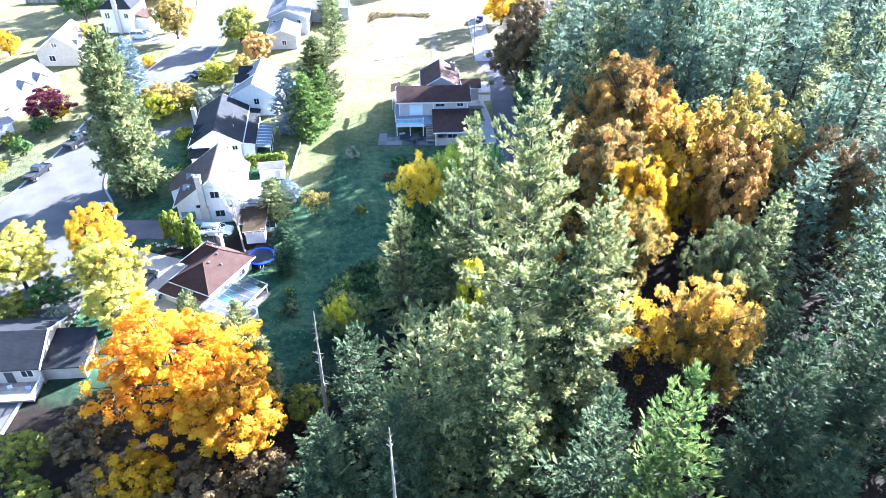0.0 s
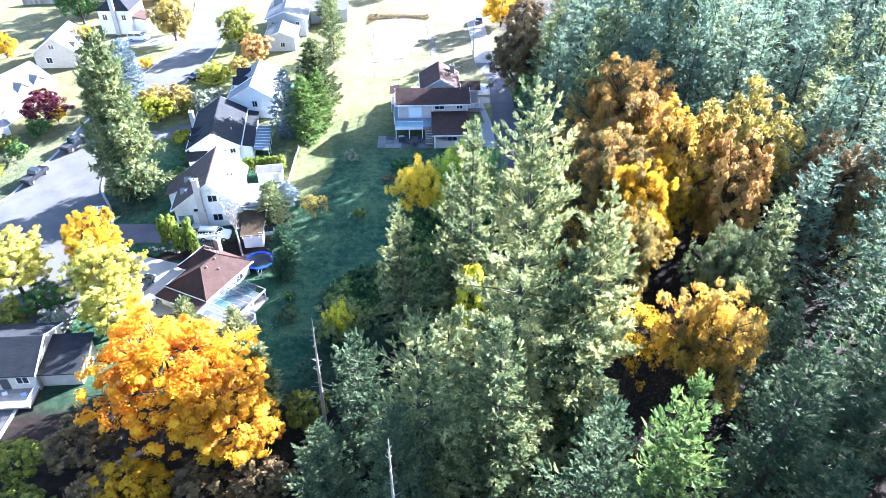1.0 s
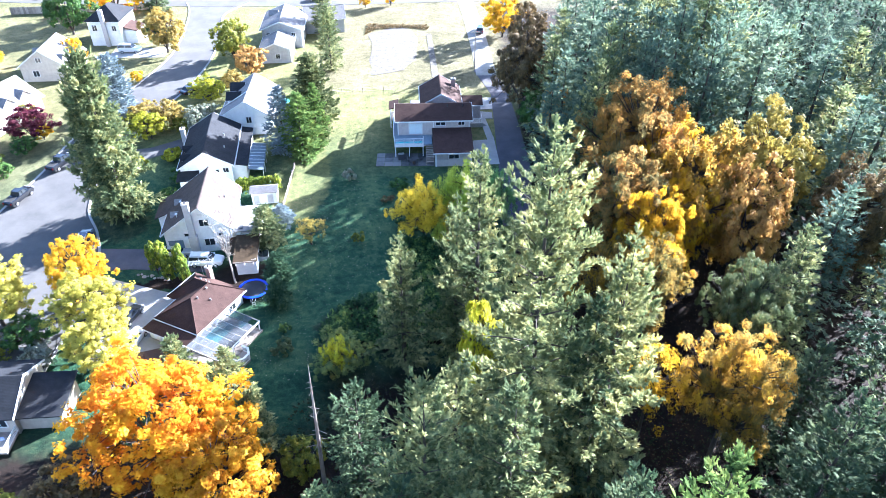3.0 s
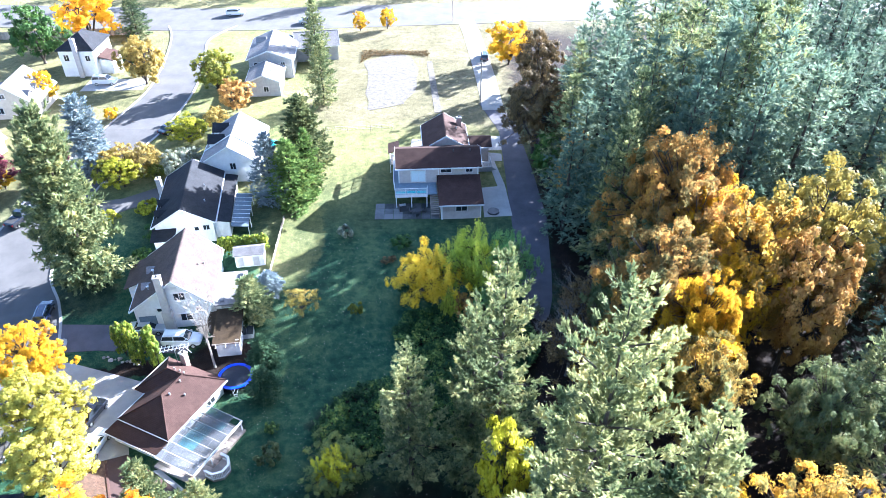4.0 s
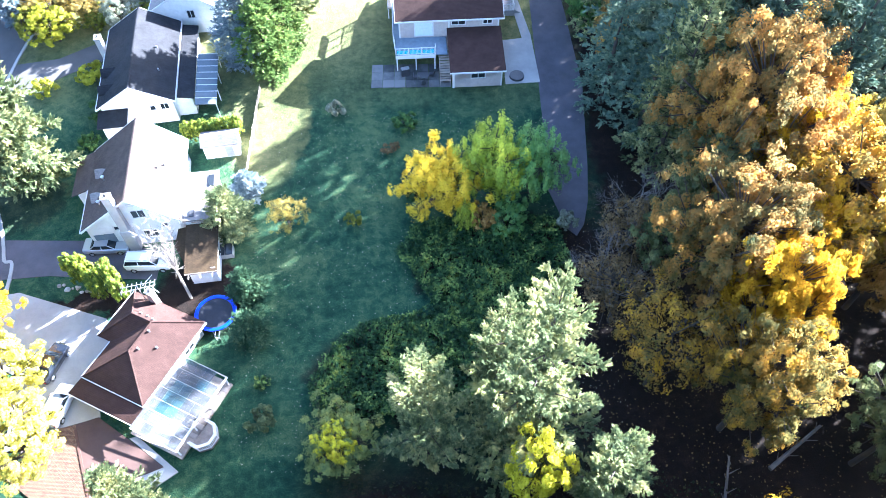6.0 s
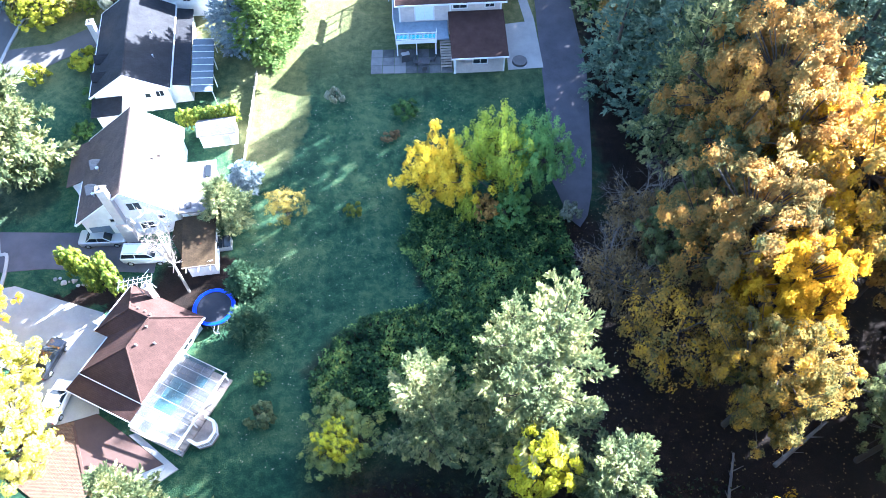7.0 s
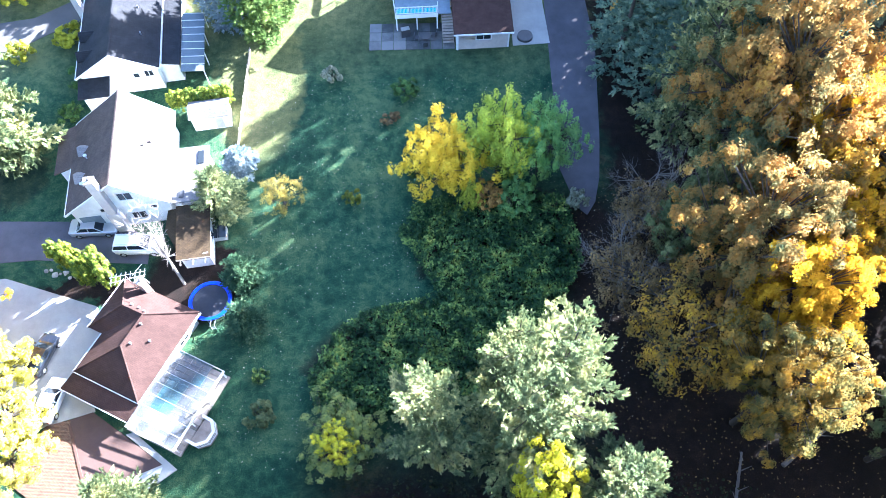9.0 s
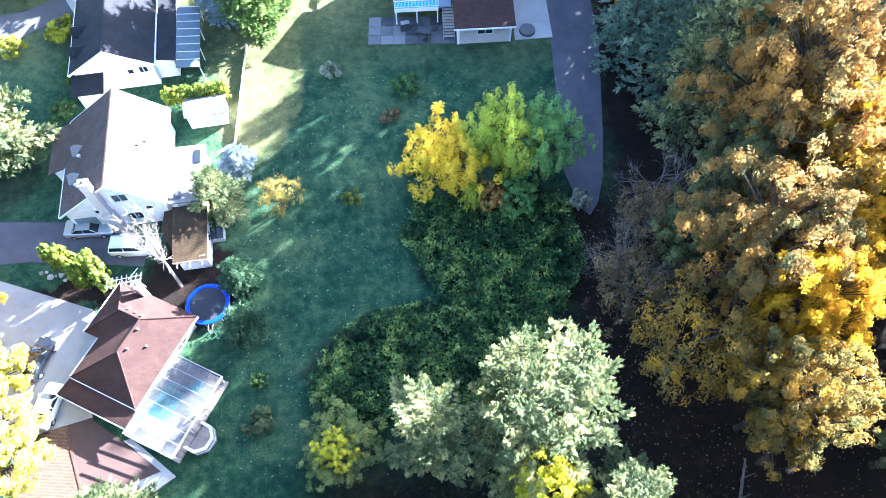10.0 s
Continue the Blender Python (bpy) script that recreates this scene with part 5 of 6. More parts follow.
slopes(hl, ROOF_DARK, 0.16, [(-13.5, -0.5, 2.95), (0.3, -0.5, 2.95), (0.3, 4.0, 5.0), (-13.5, 4.0, 5.0)], [(-13.5, 4.0, 5.0), (0.3, 4.0, 5.0), (0.3, 8.5, 2.95), (-13.5, 8.5, 2.95)])
part("gable", slabs(1.9, [(-0.1, 0.05, 2.9), (-0.01, 0.05, 2.9), (-0.01, 4.0, 4.85), (-0.1, 4.0, 4.85)], [(-0.1, 4.0, 4.85), (-0.01, 4.0, 4.85), (-0.01, 7.95, 2.9), (-0.1, 7.95, 2.9)]), CREAM_SIDING, hl)
part("bargeboard", slabs(0.25, [(0.3, -0.5, 2.97), (0.37, -0.5, 2.97), (0.37, 4.0, 5.02), (0.3, 4.0, 5.02)], [(0.3, 4.0, 5.02), (0.37, 4.0, 5.02), (0.37, 8.5, 2.97), (0.3, 8.5, 2.97)]), TRIM, hl)
part("wing_wall", boxes((0.01, 4.6, 0.6, 5.6, -0.4, 2.3)), CREAM_SIDING, hl)
part("wing_roof", slabs(0.15, [(0.05, 0.1, 2.35), (5.0, 0.1, 2.35), (5.0, 6.1, 3.2), (0.05, 6.1, 3.2)]), ROOF_DARK, hl)
window(hl, -1.6, 0, 1.3, 1.3, 1.0, "S")
part("door", boxes((-4.2, -3.2, -0.05, 0.02, 0.0, 2.1)), METAL_DARK, hl)
window(hl, -7.0, 0, 1.0, 2.2, 1.2, "S")
fd = thing("deck", "grey timber deck with a white railing", "deck", -50.6, 54.9, 0.0, 4.0)
for k in range(10):
    part("board", boxes((-8.0, 3.6, -1.5 + k * 0.32, -1.2 + k * 0.32, 0.2, 0.45)), WOOD_GREY, fd)
rails(fd, [(-8, -1.45), (3.55, -1.45), (3.55, 1.6)], 0.45, 0.95, 0.2)

# ---- small outbuildings, fences, yard things ----
sh = thing("garden_shed", "small white double-door garden shed", "shed", -28.7, 101.3, None, 8.0)
part("wall", boxes((-2.0, 2.0, 0, 2.2, -0.2, 2.1)), WHITE_SIDING, sh)
slopes(sh, ROOF_GREY, 0.1, [(-2.2, -0.2, 2.15), (2.2, -0.2, 2.15), (2.2, 1.1, 2.75), (-2.2, 1.1, 2.75)], [(-2.2, 1.1, 2.75), (2.2, 1.1, 2.75), (2.2, 2.4, 2.15), (-2.2, 2.4, 2.15)])
for xx in (-1.3, 0.9):
    d = part("door", boxes((xx - 0.55, xx + 0.55, -0.05, -0.005, 0.05, 1.85)), TRIM, sh)
    part("door_panel", boxes((xx - 0.42, xx + 0.42, -0.075, -0.055, 0.2, 1.7)), GREY_SIDING, d)
fe = thing("board_fence", "pale weathered board fence along the lawn", "fence", -25.7, 98.5, 0.8, 0)
for k in range(46):
    y0 = k * 0.3
    part("board", boxes((-0.02, 0.02, y0, y0 + 0.28, -0.2 + y0 * 0.06, 0.7 + y0 * 0.06 + 0.03 * math.sin(k * 2.3))), WOOD_GREY, fe)
for k in range(7):
    y0 = k * 2.2
    part("post", boxes((-0.1, -0.02, y0, y0 + 0.1, -0.2 + y0 * 0.06, 0.8 + y0 * 0.06)), WOOD_PALE, fe)
wf = thing("wire_fence", "low wire fence on thin posts across the field", "fence", -22.4, 138.0, 3.2, 6.0)
for k in range(7):
    bm = bmesh.new()
    tube(bm, (k * 2.1, 0, -0.1), (k * 2.1, 0, 1.2), 0.04, 0.04, 6)
    part("post", bm, WOOD_GREY, wf)
for zz in (0.5, 0.8, 1.1):
    bm = bmesh.new()
    tube(bm, (0, 0, zz), (12.6, 0, zz), 0.012, 0.012, 4)
    part("wire", bm, METAL, wf)
bf = thing("back_fence", "brown board fence beside the main road", "fence", -110.0, 186.5, 3.3, 6.0)
for k in range(60):
    part("board", boxes((k * 0.62, k * 0.62 + 0.6, -0.02, 0.02, -0.1, 1.8)), WOOD_GREY, bf)

tr = thing("trampoline", "round trampoline with a blue pad and black mat", "trampoline", -26.3, 80.3, 0.0, 0)
bm = bmesh.new()
N = 40
vs = []
for k in range(N):
    a = k * math.tau / N
    vs.append([bm.verts.new((math.cos(a) * r, math.sin(a) * r, z)) for r, z in ((1.72, 0.84), (1.75, 0.9), (2.08, 0.9), (2.13, 0.84))])
for k in range(N):
    j = (k + 1) % N
    for q in range(4):
        bm.faces.new((vs[k][q], vs[j][q], vs[j][(q + 1) % 4], vs[k][(q + 1) % 4]))
part("pad", bm, PAD_BLUE, tr, "blue vinyl spring pad")
bm = bmesh.new()
bmesh.ops.create_circle(bm, cap_ends=True, segments=40, radius=1.73, matrix=Matrix.Translation((0, 0, 0.82)))
part("mat", bm, MAT_BLACK, tr, "black jumping mat")
for k in range(8):
    a = k * math.tau / 8
    bm = bmesh.new()
    tube(bm, (math.cos(a) * 2.05, math.sin(a) * 2.05, 0), (math.cos(a) * 2.05, math.sin(a) * 2.05, 0.84), 0.03, 0.03, 6)
    part("leg", bm, METAL, tr)
ld = boxes((0.35, 0.4, -2.7, -2.66, 0, 0.85), (0.75, 0.8, -2.7, -2.66, 0, 0.85), (0.4, 0.75, -2.69, -2.64, 0.25, 0.3), (0.4, 0.75, -2.69, -2.64, 0.55, 0.6), (0.35, 0.4, -2.7, -2.1, 0.82, 0.86), (0.75, 0.8, -2.7, -2.1, 0.82, 0.86))
part("ladder", ld, METAL, tr)

for x, y, h in ((2.6, 198.5, 9.5), (6.9, 151.0, 8.5)):
    up = thing("utility_pole", "weathered wooden utility pole with a crossarm", "utility pole", x, y, None, 0, "utility poles")
    bm = bmesh.new()
    tube(bm, (0, 0, -0.1), (0, 0, h), 0.15, 0.1, 8)
    part("pole", bm, WOOD_GREY, up)
    part("crossarm", boxes((-0.9, 0.9, -0.06, 0.06, h - 0.7, h - 0.56)), WOOD_GREY, up)

# patio slabs and clutter below the balcony
for i in range(7):
    for j in range(3):
        x0, y0 = -11.7 + i * 1.45, 112.0 + j * 1.35
        tagged(patch("patio_slab", [(x0, y0), (x0 + 1.4, y0 + 0.06), (x0 + 1.4, y0 + 1.36), (x0, y0 + 1.3)], 0.06, SLAB), "stained concrete patio slab", "paving slab", "patio slabs")
pt = thing("patio_table", "dark round patio table", "table", -5.0, 113.4)
bm = bmesh.new()
tube(bm, (0, 0, 0.7), (0, 0, 0.74), 0.6, 0.6, 20)
part("tabletop", bm, METAL_DARK, pt)
bm = bmesh.new()
tube(bm, (0, 0, 0.0), (0, 0, 0.7), 0.06, 0.06, 8)
part("pedestal", bm, METAL_DARK, pt)


def patio_chair(x, y, rz, mat, label):
    c = thing("patio_chair", label, "chair", x, y, None, rz, "patio chairs")
    part("seat", boxes((-0.27, 0.27, -0.27, 0.27, 0.38, 0.44)), mat, c)
    part("backrest", boxes((-0.27, 0.27, 0.24, 0.3, 0.44, 0.95)), mat, c)
    for a in (-0.23, 0.23):
        for b in (-0.23, 0.23):
            part("leg", boxes((a - 0.025, a + 0.025, b - 0.025, b + 0.025, 0, 0.38)), mat, c)


for x, y, rz in ((-6.1, 113.5, 80), (-4.0, 113.9, 250), (-5.1, 112.4, 190)):
    patio_chair(x, y, rz, METAL_DARK, "dark metal patio chair on the slabs")
patio_chair(-50.4, 55.2, 30, TRIM, "white plastic garden chair on the deck")
patio_chair(-48.4, 55.6, 200, plain("pale_blue_plastic", (0.30, 0.38, 0.60), 0.5), "pale blue garden chair on the deck")
gr = thing("barbecue", "covered grey barbecue on the patio", "barbecue", -7.4, 114.2, None, 15)
part("cover", boxes((-0.55, 0.55, -0.3, 0.3, 0.0, 1.05)), METAL_DARK, gr)
part("lid", slabs(0.1, [(-0.5, -0.26, 1.15), (0.5, -0.26, 1.15), (0.5, 0.26, 1.15), (-0.5, 0.26, 1.15)]), METAL, gr)
rs = thing("fire_pit_cover", "round dark cover lying on the concrete apron", "cover", 6.8, 113.6)
bm = bmesh.new()
tube(bm, (0, 0, 0.05), (0, 0, 0.32), 0.95, 0.9, 24)
part("rim", bm, METAL_DARK, rs)
cf = thing("cold_frame", "low blue-grey garden frame with a glass lid", "garden frame", -27.0, 87.9, 0.2, 8.0)
part("frame", boxes((-1.3, 1.3, -0.6, 0.6, -0.1, 0.7)), GREY_SIDING, cf)
for k in range(3):
    part("lid_pane", slabs(0.04, [(-1.28 + k * 0.86, -0.66, 0.76), (-0.46 + k * 0.86, -0.66, 0.76), (-0.46 + k * 0.86, 0.66, 0.98), (-1.28 + k * 0.86, 0.66, 0.98)]), GLASS, cf)
um = thing("garden_umbrella", "teal canvas garden umbrella", "umbrella", -30.6, 131.5)
bm = bmesh.new()
tube(bm, (0, 0, 0), (0, 0, 2.4), 0.03, 0.03, 6)
part("pole", bm, METAL, um)
bm = bmesh.new()
tube(bm, (0, 0, 1.95), (0, 0, 2.5), 1.2, 0.05, 8)
part("canopy", bm, TEAL, um)
for k in range(10):
    s = thing("garden_stone", "pale rounded garden stone edging the drive", "stone", -43.6 + k * 0.52, 84.3 - 0.12 * k + 0.25 * math.sin(k * 2.1), None, k * 40, "garden stones")
    bm = bmesh.new()
    bmesh.ops.create_icosphere(bm, subdivisions=2, radius=0.22 + 0.09 * math.sin(k * 3.7))
    for v in bm.verts:
        v.co = v.co * (1 + 0.5 * noise.noise(v.co * 3 + Vector((k * 7, 0, 0))))
        v.co.z = v.co.z * 0.7 + 0.1
    part("stone", bm, STONE, s)


# ---- vehicles ----
def car(label, category, x, y, rz, paint, length=4.6, width=1.8, height=1.45, style="sedan", group=""):
    """A car along +x: a lofted body, a glazed cabin with its roof, wheels, lamps and bumpers."""
    ob = thing("car", label, category, x, y, ground_z(x, y) + 0.06, rz, group)
    L, W, H = length, width / 2, height
    hood = {"sedan": 0.62, "suv": 0.66, "van": 0.62, "pickup": 0.66}[style] * H
    tail = {"sedan": 0.66, "suv": 0.68, "van": 0.66, "pickup": 0.62}[style] * H
    cab = {"sedan": (0.15, 0.30, 0.58, 0.74), "suv": (0.02, 0.08, 0.60, 0.75), "van": (0.01, 0.05, 0.66, 0.82), "pickup": (0.38, 0.42, 0.62, 0.74)}[style]
    secs = [(0.0, 0.30 * H, tail * 0.86, 0.86), (0.03, 0.2 * H, tail, 0.95), (0.2, 0.17 * H, tail, 1.0), (0.5, 0.17 * H, (tail + hood) / 2, 1.0), (0.78, 0.17 * H, hood, 0.99), (0.95, 0.2 * H, hood * 0.88, 0.92), (1.0, 0.3 * H, hood * 0.72, 0.78)]
    bm = bmesh.new()
    rings = []
    for f, z0, z1, w in secs:
        xx = (f - 0.5) * L
        w *= W
        rings.append([bm.verts.new((xx, a * w, z)) for a, z in ((-0.94, z0), (-1, (z0 + z1) * 0.5), (-0.98, z1 * 0.94), (-0.86, z1), (0.86, z1), (0.98, z1 * 0.94), (1, (z0 + z1) * 0.5), (0.94, z0))])
    for a, b in zip(rings, rings[1:]):
        for k in range(8):
            j = (k + 1) % 8
            bm.faces.new((a[k], b[k], b[j], a[j]))
    bm.faces.new(rings[0]), bm.faces.new(rings[-1][::-1])
    bmesh.ops.recalc_face_normals(bm, faces=bm.faces)
    body = part("body", bm, paint, ob)
    bm = bmesh.new()
    zb, zt = min(hood, tail) * 0.97, H
    lower = [((cab[0] - 0.5) * L, 0.88), ((cab[3] - 0.5) * L, 0.86)]
    upper = [((cab[1] - 0.5) * L, 0.72), ((cab[2] - 0.5) * L, 0.72)]
    lo = [bm.verts.new((lower[i][0], s * W * lower[i][1], zb)) for i, s in ((0, -1), (1, -1), (1, 1), (0, 1))]
    hi = [bm.verts.new((upper[i][0], s * W * upper[i][1], zt - 0.05)) for i, s in ((0, -1), (1, -1), (1, 1), (0, 1))]
    for k in range(4):
        j = (k + 1) % 4
        bm.faces.new((lo[k], lo[j], hi[j], hi[k]))
    bm.faces.new(hi)
    bmesh.ops.recalc_face_normals(bm, faces=bm.faces)
    part("cabin_glass", bm, GLASS, ob)
    bm = slabs(0.06, [(upper[0][0] - 0.05, -W * 0.74, zt), (upper[1][0] + 0.03, -W * 0.74, zt), (upper[1][0] + 0.03, W * 0.74, zt), (upper[0][0] - 0.05, W * 0.74, zt)])
    rf = part("roof_panel", bm, paint, ob)
    for i, s in ((0, -1), (1, -1), (1, 1), (0, 1)):
        bm = bmesh.new()
        part("pillar", tube(bm, (lower[i][0], s * W * lower[i][1], zb), (upper[i][0], s * W * upper[i][1], zt - 0.03), 0.05, 0.045, 5), paint, ob)
    for s in (-1, 1):
        xm = (upper[0][0] + upper[1][0]) / 2
        bm = bmesh.new()
        part("pillar", tube(bm, (xm, s * W * 0.885, zb), (xm, s * W * 0.735, zt - 0.03), 0.05, 0.04, 5), paint, ob)
    if style == "suv":
        for s in (-1, 1):
            part("roof_rack", boxes((upper[0][0] + 0.2, upper[1][0] - 0.2, s * W * 0.6 - 0.03, s * W * 0.6 + 0.03, zt, zt + 0.07)), METAL, rf)
    if style == "pickup":
        part("bed_liner", boxes((-0.47 * L, -0.13 * L, -W * 0.74, W * 0.74, tail, tail + 0.012)), RUBBER, ob)
    for f in (0.19, 0.81):
        for s in (-1, 1):
            bm = bmesh.new()
            wx, r = (f - 0.5) * L, 0.22 * min(H, 1.6)
            tube(bm, (wx, s * (W - 0.2), r - 0.06), (wx, s * (W + 0.015), r - 0.06), r, r, 16)
            wh = part("wheel", bm, RUBBER, ob)
            bm = bmesh.new()
            tube(bm, (wx, s * (W + 0.01), r - 0.06), (wx, s * (W + 0.03), r - 0.06), r * 0.62, r * 0.55, 12)
            part("rim", bm, METAL, wh)
    for s in (-1, 1):
        part("headlight", boxes((0.455 * L, 0.488 * L, s * W * 0.62 - 0.17, s * W * 0.62 + 0.17, hood * 0.66, hood * 0.82)), LAMP_GLASS, ob)
        part("tail_light", boxes((-0.502 * L, -0.485 * L, s * W * 0.72 - 0.12, s * W * 0.72 + 0.12, tail * 0.62, tail * 0.85)), LAMP_RED, ob)
        part("mirror", boxes((lower[1][0] - 0.35, lower[1][0] - 0.15, s * (W + 0.08) - 0.08, s * (W + 0.08) + 0.08, zb, zb + 0.16)), paint, ob)
    return ob


car("silver-white sedan parked on the black driveway", "car", -39.4, 88.9, 2, PAINT_SILVER, 4.8, 1.85, 1.42)
car("white sport utility vehicle on the black driveway", "car", -34.4, 86.7, 0, PAINT_WHITE, 4.9, 1.9, 1.75, "suv")
car("white hatchback parked on the concrete driveway", "car", -39.4, 70.8, 80, PAINT_WHITE, 4.2, 1.75, 1.5)
car("black car parked on the concrete driveway", "car", -41.4, 75.2, 75, PAINT_BLACK, 4.3, 1.75, 1.45)
car("navy car parked at the kerb by the driveway", "car", -53.9, 91.8, 100, PAINT_NAVY, 4.4, 1.8, 1.5, "suv")
car("black pickup truck parked at the kerb", "truck", -66.0, 112.6, 75, PAINT_BLACK, 5.6, 1.95, 1.8, "pickup")
car("dark pickup truck parked at the kerb", "truck", -68.6, 102.6, 78, PAINT_BLACK, 5.4, 1.9, 1.75, "pickup")
car("white van parked on the pale driveway", "van", -70.5, 160.6, 2, PAINT_WHITE, 4.9, 1.9, 1.85, "suv")
car("black car parked on the street", "car", -50.8, 139.0, 60, PAINT_BLACK, 4.4, 1.8, 1.45)
car("silver car on the main road", "car", -33.5, 197.5, 3, PAINT_SILVER, 4.6, 1.8, 1.5)
car("white sport utility vehicle on the main road", "car", -53.0, 204.0, 3, PAINT_WHITE, 4.8, 1.9, 1.75, "suv")
car("dark car parked on the gravel lane", "car", 9.2, 173.5, 85, PAINT_NAVY, 4.5, 1.8, 1.5, "suv")
car("white van parked behind the fence", "van", -101.0, 150.0, 0, PAINT_WHITE, 5.2, 1.95, 2.1, "van")


# ---- woodland ----
FIR_LABEL = "tall fir with drooping blue-green boughs"
BIG_FIRS = [(6.7, 47.0, 42.5, 7.0), (4.4, 38.3, 28, 4.6), (3.2, 65.1, 31.0, 5.4), (1.1, 68.5, 23.7, 3.4), (-5.0, 65.8, 20.3, 4.4), (11.6, 47.3, 27.5, 5.0),
            (17.3, 33.0, 28, 4.6), (12.2, 33.8, 24, 4.6), (-1.9, 37.7, 29, 4.8), (-8.0, 46.7, 18.7, 4.2), (8.8, 60.2, 19.0, 4.4),
            (-3.6, 35.0, 22, 4.2), (-10.4, 38.3, 16, 4.2), (0.5, 45.5, 22, 4.6), (9.5, 54.5, 17, 4.6), (13.4, 47.4, 33.5, 5.4)]
for k, (x, y, h, r) in enumerate(BIG_FIRS):
    grow(FIR_GIANT if k == 0 else FIRS_NEAR if k in (2, 3, 4, 10, 15) else FIRS, x, y, h, r, FIR_MOSS if k == 6 else FIR_DARK if k in (5, 7, 9, 11, 12, 14) else FIR, k, "fir_tree", FIR_LABEL, "tree", "woodland firs")
# the 38 to 44 m ones are unseen, added to shade the eastern firs
EAST_FIRS = [(29.9, 40.2, 24, 5.0), (38.9, 67.3, 20, 4.4), (31.4, 33.4, 18, 4.2), (46.0, 55.0, 33, 6.0), (54.0, 89.8, 24.5, 5.4), (38.0, 43.6, 21, 4.8),
             (46.0, 74.0, 21, 4.8), (35.0, 53.0, 17, 4.4), (52.0, 66.0, 33, 6.2), (58.0, 76.0, 24, 5.4), (48.0, 44.0, 34, 6.0), (56.0, 98.0, 22, 6.0), (63.0, 97.0, 24, 6.2), (70.0, 104.0, 25, 6.2), (66.0, 89.0, 24, 6.2), (74.0, 97.0, 25, 6.2), (62.0, 84.0, 23, 6.0), (62.0, 58.0, 42, 8.0), (70.0, 66.0, 42, 8.0), (57.0, 48.0, 38, 8.0), (70.0, 55.0, 44, 8.0), (21.5, 98.5, 25, 4.8), (29.5, 100.5, 31, 5.4), (24.0, 105.0, 28, 5.2), (36.5, 98.5, 31, 5.2)]
for k, (x, y, h, r) in enumerate(EAST_FIRS):
    # the southern firs take the dark needles to paint the shade they stand in
    grow(FIRS_FAR if x > 44 else FIRS, x, y, h, r, FIR_DARK if y < 60 else (FIR_BLUE, FIR)[k % 2], k + 3, "fir_tree", FIR_LABEL, "tree", "woodland firs")
EDGE_FIRS = [(17.0, 109.0, 17, 4.6), (19.5, 113.5, 20, 5.0), (18.5, 119.5, 20, 5.0), (24.5, 121.0, 26, 5.8), (25.5, 128.0, 26, 5.8), (30.0, 117.0, 25, 5.8), (26.0, 109.5, 22.5, 5.2), (20.5, 103.5, 19, 5.0),
             (38.0, 121.0, 26, 6.0), (46.0, 104.0, 29, 6.4), (41.0, 106.0, 32, 6.0), (33.0, 128.0, 26, 6.0), (52.0, 116.0, 25, 6.0), (58.0, 108.0, 24, 6.0), (64.0, 112.0, 24, 6.0), (34.0, 106.0, 33, 6.0), (37.0, 113.0, 33, 6.4), (44.0, 113.0, 34, 6.4), (31.0, 111.0, 28, 6.0), (28.5, 115.0, 27.5, 6.2), (34.0, 119.0, 30.5, 6.4), (41.0, 119.0, 32, 6.4), (25.0, 112.5, 26, 5.6), (38.0, 108.0, 35, 6.2), (48.0, 121.0, 34, 6.4), (19.0, 127.5, 17, 4.4), (22.0, 133.5, 19, 4.8), (23.5, 140.0, 19, 4.8), (29.5, 135.5, 25, 5.4), (31.0, 143.0, 25, 5.4), (36.0, 138.0, 29, 5.8), (27.0, 149.0, 20, 5.0)]
for k, (x, y, h, r) in enumerate(EDGE_FIRS):
    grow(FIRS_FAR, x, y, h, r, (FIR_BLUE, FIR_BLUE, FIR)[k % 3], k + 5, "fir_tree", FIR_LABEL, "tree", "woodland firs")
rng = random.Random(11)
placed = [(x, y) for x, y, h, r in EAST_FIRS + EDGE_FIRS]
for j in range(16):
    for i in range(15):
        x, y = 23 + i * 8.4 + rng.uniform(-2.8, 2.8), 98 + j * 8.0 + rng.uniform(-2.8, 2.8)
        if x > 22 + (y - 20) * 0.62 or (x < 50 and y < 116) or (x < 44 and y > 134) or min(math.hypot(x - a, y - b) for a, b in placed) < 5.8 or (x < 42 and y > 172) or y > 184:
            continue
        placed.append((x, y))
        grow(FIRS_FAR, x, y, rng.uniform(15, 21) if x < 45 else rng.uniform(18, 31), rng.uniform(4.4, 5.8), rng.choice((FIR_BLUE, FIR_BLUE, FIR)), rng.randrange(90), "fir_tree", FIR_LABEL, "tree", "woodland firs")

# the wood goes on to the south: unseen firs, added to block sky light
rng = random.Random(23)
for j in range(8):
    for i in range(13):
        x, y = -32 + i * 9.5 + rng.uniform(-3, 3), 19 - j * 9.5 + rng.uniform(-3, 3)
        grow(FIRS_DEEP, x, y, rng.uniform(20, 29), rng.uniform(4.8, 6.2), FIR, rng.randrange(90), "fir_tree", FIR_LABEL, "tree", "woodland firs")
for k in range(8):
    grow(FIRS_FAR, -92 + k * 13.5 + 4 * math.sin(k * 2.7), 224 + 3 * math.cos(k * 1.9), 13 + 3 * math.sin(k * 1.3), 4.2, FIR, k, "fir_tree", "fir on the far side of the main road", "tree", "roadside firs")

